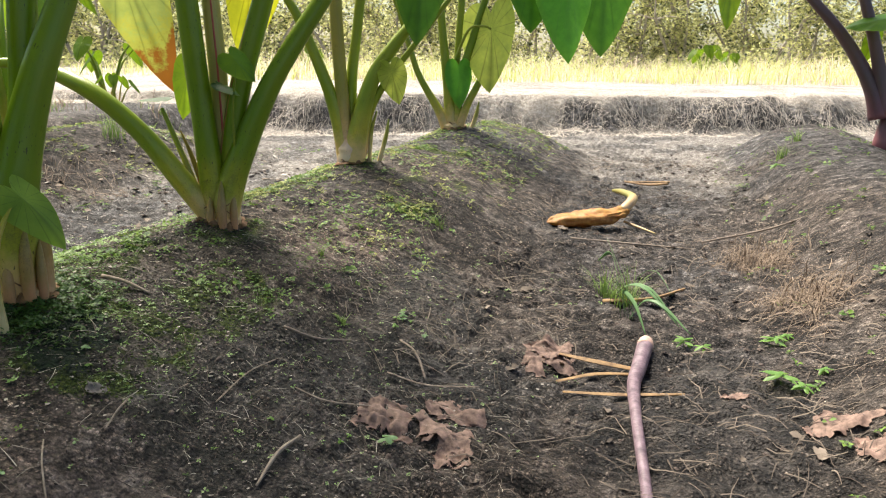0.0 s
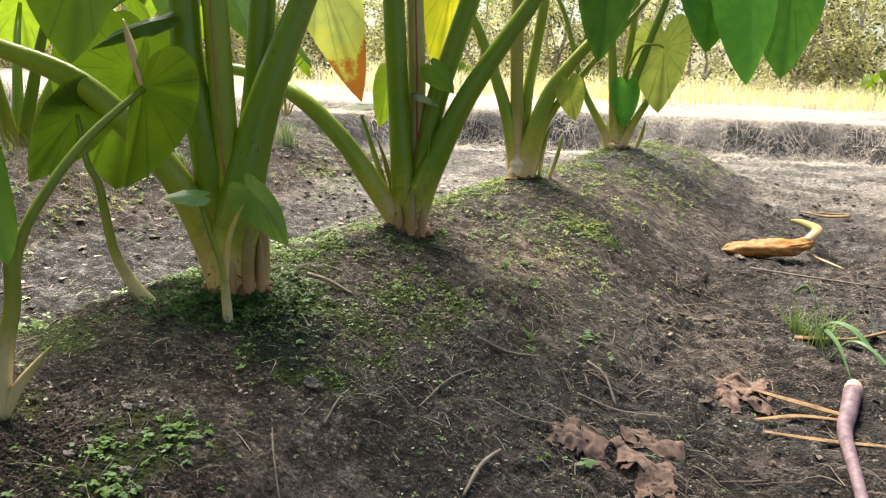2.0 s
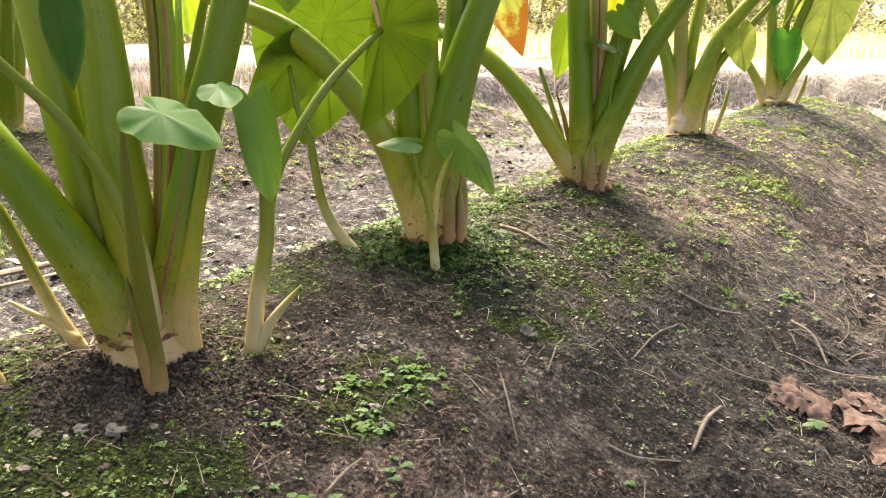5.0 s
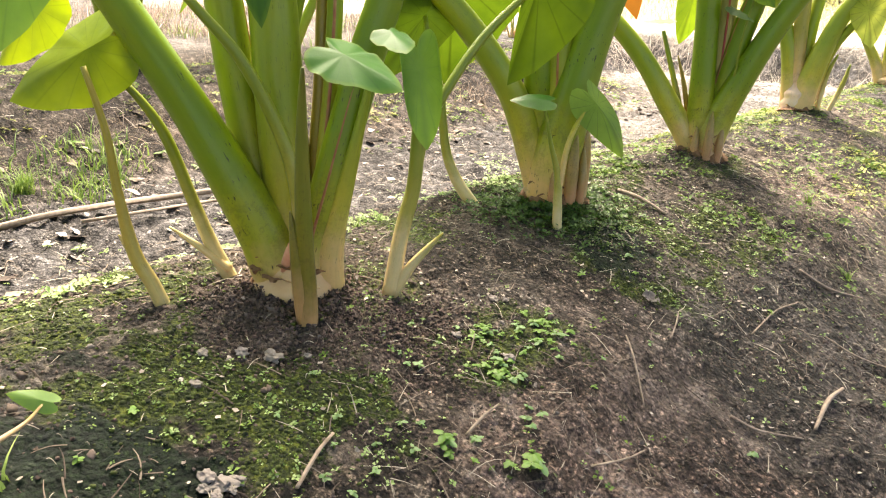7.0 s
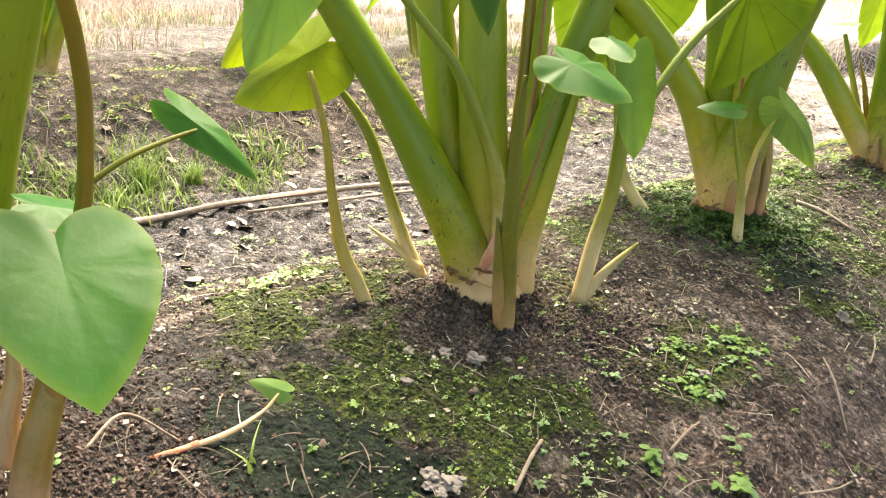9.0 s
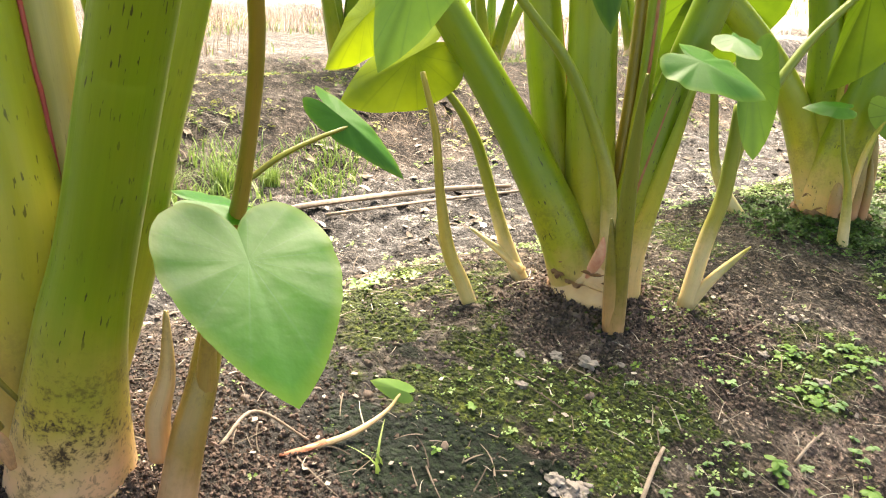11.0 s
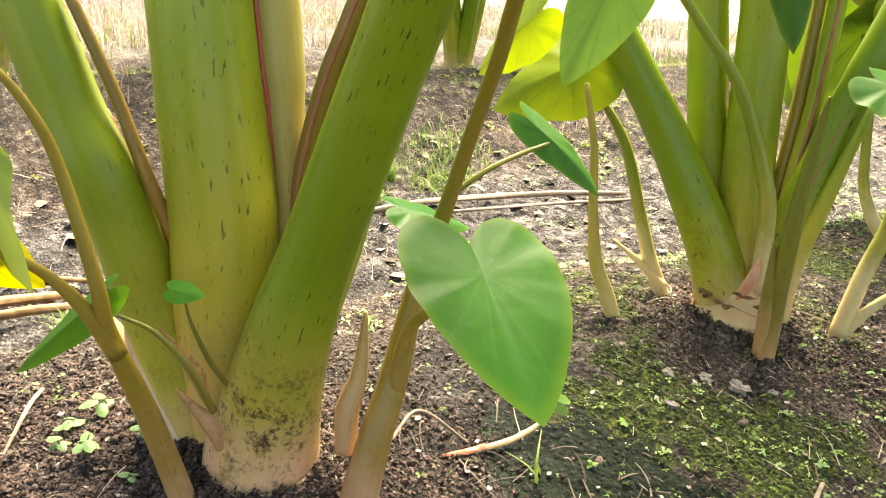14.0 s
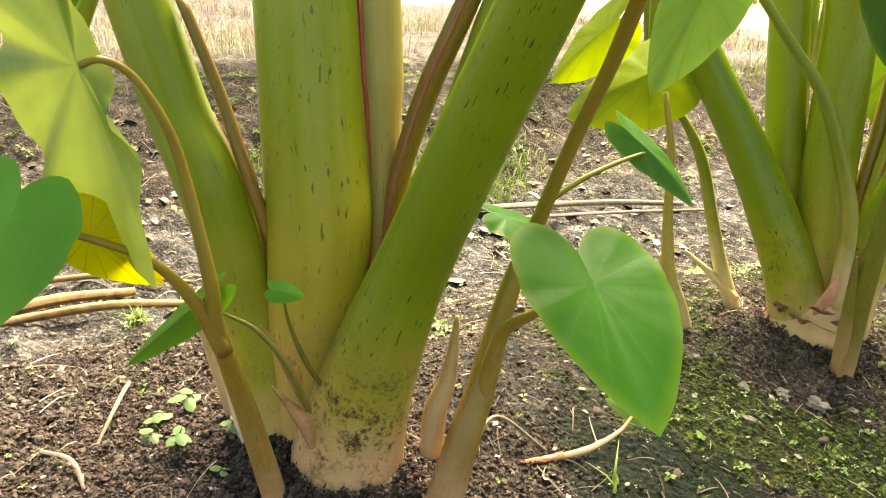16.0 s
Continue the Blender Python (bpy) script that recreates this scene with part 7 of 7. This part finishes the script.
def purple_taro():
    x, y = 3.6, 8.1
    p = thing("taro_plant", x, y, gz(x, y), "purple-stalked taro plant at the end of the side bed", "taro plant", "taro plants on the side beds")
    a = stem(p, [(3.542, 8.114, 0.202, 0.0858), (3.470, 8.131, 0.422, 0.0704), (3.328, 8.166, 0.689, 0.0604), (3.142, 8.211, 0.956, 0.0505), (2.858, 8.279, 1.275, 0.0408)], STEM_PURPLE, None, None, (1.9, 0.3, 0.6, LEAF))
    b = stem(p, [(3.572, 8.107, 0.204, 0.0655), (3.499, 8.124, 0.595, 0.0549), (3.404, 8.147, 0.931, 0.0496), (3.289, 8.175, 1.265, 0.0445)], STEM_PURPLE, None, None, (2.0, 0.2, 0.6, LEAF))
    stem(p, [(x, y + 0.03, gz(x, y) - 0.05, 0.09), (x + 0.1, y + 0.1, 0.6, 0.06), (x + 0.3, y + 0.2, 1.3, 0.04)], STEM_PURPLE, None, None, (1.9, 0.3, 0.6, LEAF))
    part("leaf_blade", blade("leaf_blade", (3.430, 8.038, 1.046), (3.143, 8.005, 0.997), (0.1, -0.5, 0.85), 0.9, LEAF, 0.2, 0.1, 0.03, seed=1), b)
    part("leaf_blade", blade("leaf_blade", (3.432, 8.244, 0.885), (3.375, 8.257, 0.649), (0.1, -0.9, 0.3), 0.6, LEAF_LIME, 0.2, 0.1, 0.03, seed=2), b)
    part("leaf_blade", blade("leaf_blade", (2.209, 8.437, 1.543), (2.202, 8.233, 0.978), (0.1, -0.9, 0.3), 0.5, LEAF, 0.3, 0.1, 0.03, seed=3), a)


def build_side_plants():
    green, leaves = (STEM, STEM_PALE), (LEAF, LEAF_LIME, LEAF)
    for i, (x, y, h) in enumerate(((-4.2, 2.85, 1.5), (-4.3, 4.35, 1.4), (-4.1, 1.2, 1.5), (-4.2, -0.25, 1.5), (-4.2, 6.2, 1.4), (-4.0, -1.6, 1.5))):
        far_taro(x, y, h, 6, green, leaves, "taro plant with green stalks on the neighbouring bed", 20 + i)
    purple_taro()
    for i, (x, y, h) in enumerate(((-5.85, 9.6, 0.75), (-5.0, 8.7, 0.35), (2.6, 23.5, 0.75), (3.4, 25.0, 0.6), (-8.8, 22.0, 0.7))):
        far_taro(x, y, h, 5, green, (LEAF_LIME,), "young yellow-green taro plant among the grass", 40 + i)


SHRUB = plain_material("shrub_leaf", (0.035, 0.055, 0.016), (0.86, 0.84, 0.40), 3, 0.6, 0.45)
BARK = plain_material("shrub_bark", (0.22, 0.19, 0.16), (0.62, 0.55, 0.48), 12, 0.9, island=False)


def shrub(x, y, h, seed):
    """A ragged bush: several stems with limbs and a crown of small leaves in clumps."""
    r = np.random.default_rng(seed)
    z = gz(x, y)
    p = thing("shrub", x, y, z, "ragged dark green bush at the edge of the field", "shrub", "bushes at the field's edge")
    tips = []
    for i in range(5):
        a, lean = r.uniform(0, 2 * math.pi), r.uniform(0.1, 0.5)
        hh = h * r.uniform(0.7, 1.0)
        d = Vector((math.cos(a) * lean, math.sin(a) * lean, 1))
        pts = [Vector((x, y, z - 0.1)) + Vector((r.normal(0, 0.3), r.normal(0, 0.3), 0))]
        for k in range(4):
            pts.append(pts[-1] + d * hh / 4 + Vector((r.normal(0, 0.15), r.normal(0, 0.15), 0)) * h / 4)
        part("stem", tube("stem", [(*v, 0.07 * (1 - 0.21 * k)) for k, v in enumerate(pts)], BARK, 7, 12), p)
        for k in range(5):
            s = pts[r.integers(1, 5)]
            e = s + Vector((r.normal(0, 0.6), r.normal(0, 0.6), r.uniform(-0.2, 0.7))) * h * 0.28
            part("limb", tube("limb", [(*s, 0.03), (*((s + e) / 2 + Vector((0, 0, 0.1))), 0.02), (*e, 0.008)], BARK, 5, 7), p)
            tips += [e, (s + e) / 2]
    n = 90
    c = np.array([np.array(t) for t in tips])
    c = c[r.integers(0, len(c), n * 36)] + r.normal(0, 0.26, (n * 36, 3)) * np.array([1, 1, 0.8])
    low = np.stack([x + r.normal(0, h * 0.33, 900), y + r.normal(0, h * 0.33, 900), z + np.abs(r.normal(0, 0.45, 900))], 1)
    c = np.vstack([c, low])
    quad = np.array([(-0.5, 0, 0), (0, -0.28, 0.06), (0.6, 0, 0), (0, 0.28, 0.06)])
    v, f = stamp(quad, np.array([(0, 1, 2, 3)]), c, r.uniform(0.08, 0.20, len(c)), spin(len(c), 1.2))
    part("crown", fast_mesh("crown", v, f, SHRUB, False), p)
    return p


def build_shrubs():
    first = [shrub(0, 60 + 8 * k, 4.2 + 0.8 * k, 80 + k) for k in range(3)]
    k = 0
    for ring, (radius, count) in enumerate(((31, 24), (35, 24), (40, 22))):
        for i in range(count):
            a = radians(-80 + 125 * (i + 0.5 * (ring % 2) + rng.uniform(-0.25, 0.25)) / count)
            rad = radius + rng.uniform(-1.5, 1.5)
            x, y = 1 + rad * math.sin(a), rad * math.cos(a)
            src = first[k % 3]
            if k < 3:
                src.location = (x, y, gz(x, y))
            else:
                copy_thing(src, pose(x, y, gz(x, y), 0, 0, rng.uniform(0, 360)))
            k += 1


def build_side_grass():
    """Dry reddish grass on the open ground past the side bed."""
    for n, x0, x1, y0, y1, h0, h1, mat, label in ((9000, -12.0, -4.4, -4.0, 9.0, 0.05, 0.30, GRASS_RED, "dry reddish grass past the side bed"), (700, -4.6, -2.9, -2.0, 8.0, 0.03, 0.14, GRASS_RED, "short dry grass on the side bed"), (2600, -9.0, -3.6, -3.0, 9.0, 0.04, 0.18, GRASS, "green grass among the dry past the side bed"), (600, -9.0, -4.2, -3.0, 9.0, 0.08, 0.34, GRASS_PINK, "pale seeding grass past the side bed")):
        x, y = pick(n, x0, x1, y0, y1, lambda x, y: smooth(-0.3, 0.5, vnoise(x, y, 0.9, 73)))
        m = len(x)
        h, a, lean = rng.uniform(h0, h1, m), rng.uniform(0, 2 * math.pi, m), rng.uniform(0.2, 1.2, m)
        t = np.array([0, 0.4, 0.75, 1.0])
        cx, cy = x[:, None] + np.cos(a)[:, None] * (lean * h)[:, None] * t ** 2, y[:, None] + np.sin(a)[:, None] * (lean * h)[:, None] * t ** 2
        cz = ground(x, y, False)[:, None] + h[:, None] * t * (1 - 0.25 * lean[:, None] * t)
        ww, b = rng.uniform(0.002, 0.005, m)[:, None] * np.array([1, 0.9, 0.6, 0.12]), a + math.pi / 2
        rows = np.stack([np.stack([cx + np.cos(b)[:, None] * ww, cy + np.sin(b)[:, None] * ww, cz], -1), np.stack([cx - np.cos(b)[:, None] * ww, cy - np.sin(b)[:, None] * ww, cz], -1)], 2)
        k = (np.arange(m)[:, None] * 4 + np.arange(3)[None, :]).ravel() * 2
        stuff("dry_grass", rows.reshape(-1, 3), np.stack([k, k + 1, k + 3, k + 2], 1), mat, label, "grass")


build_seedlings()
build_foot_weeds()
build_moss()
build_clods()
build_chips()
build_litter()
build_grass_field()
build_weeds()
build_twigs()
build_dead_leaves()
build_side_plants()
build_shrubs()
build_side_grass()
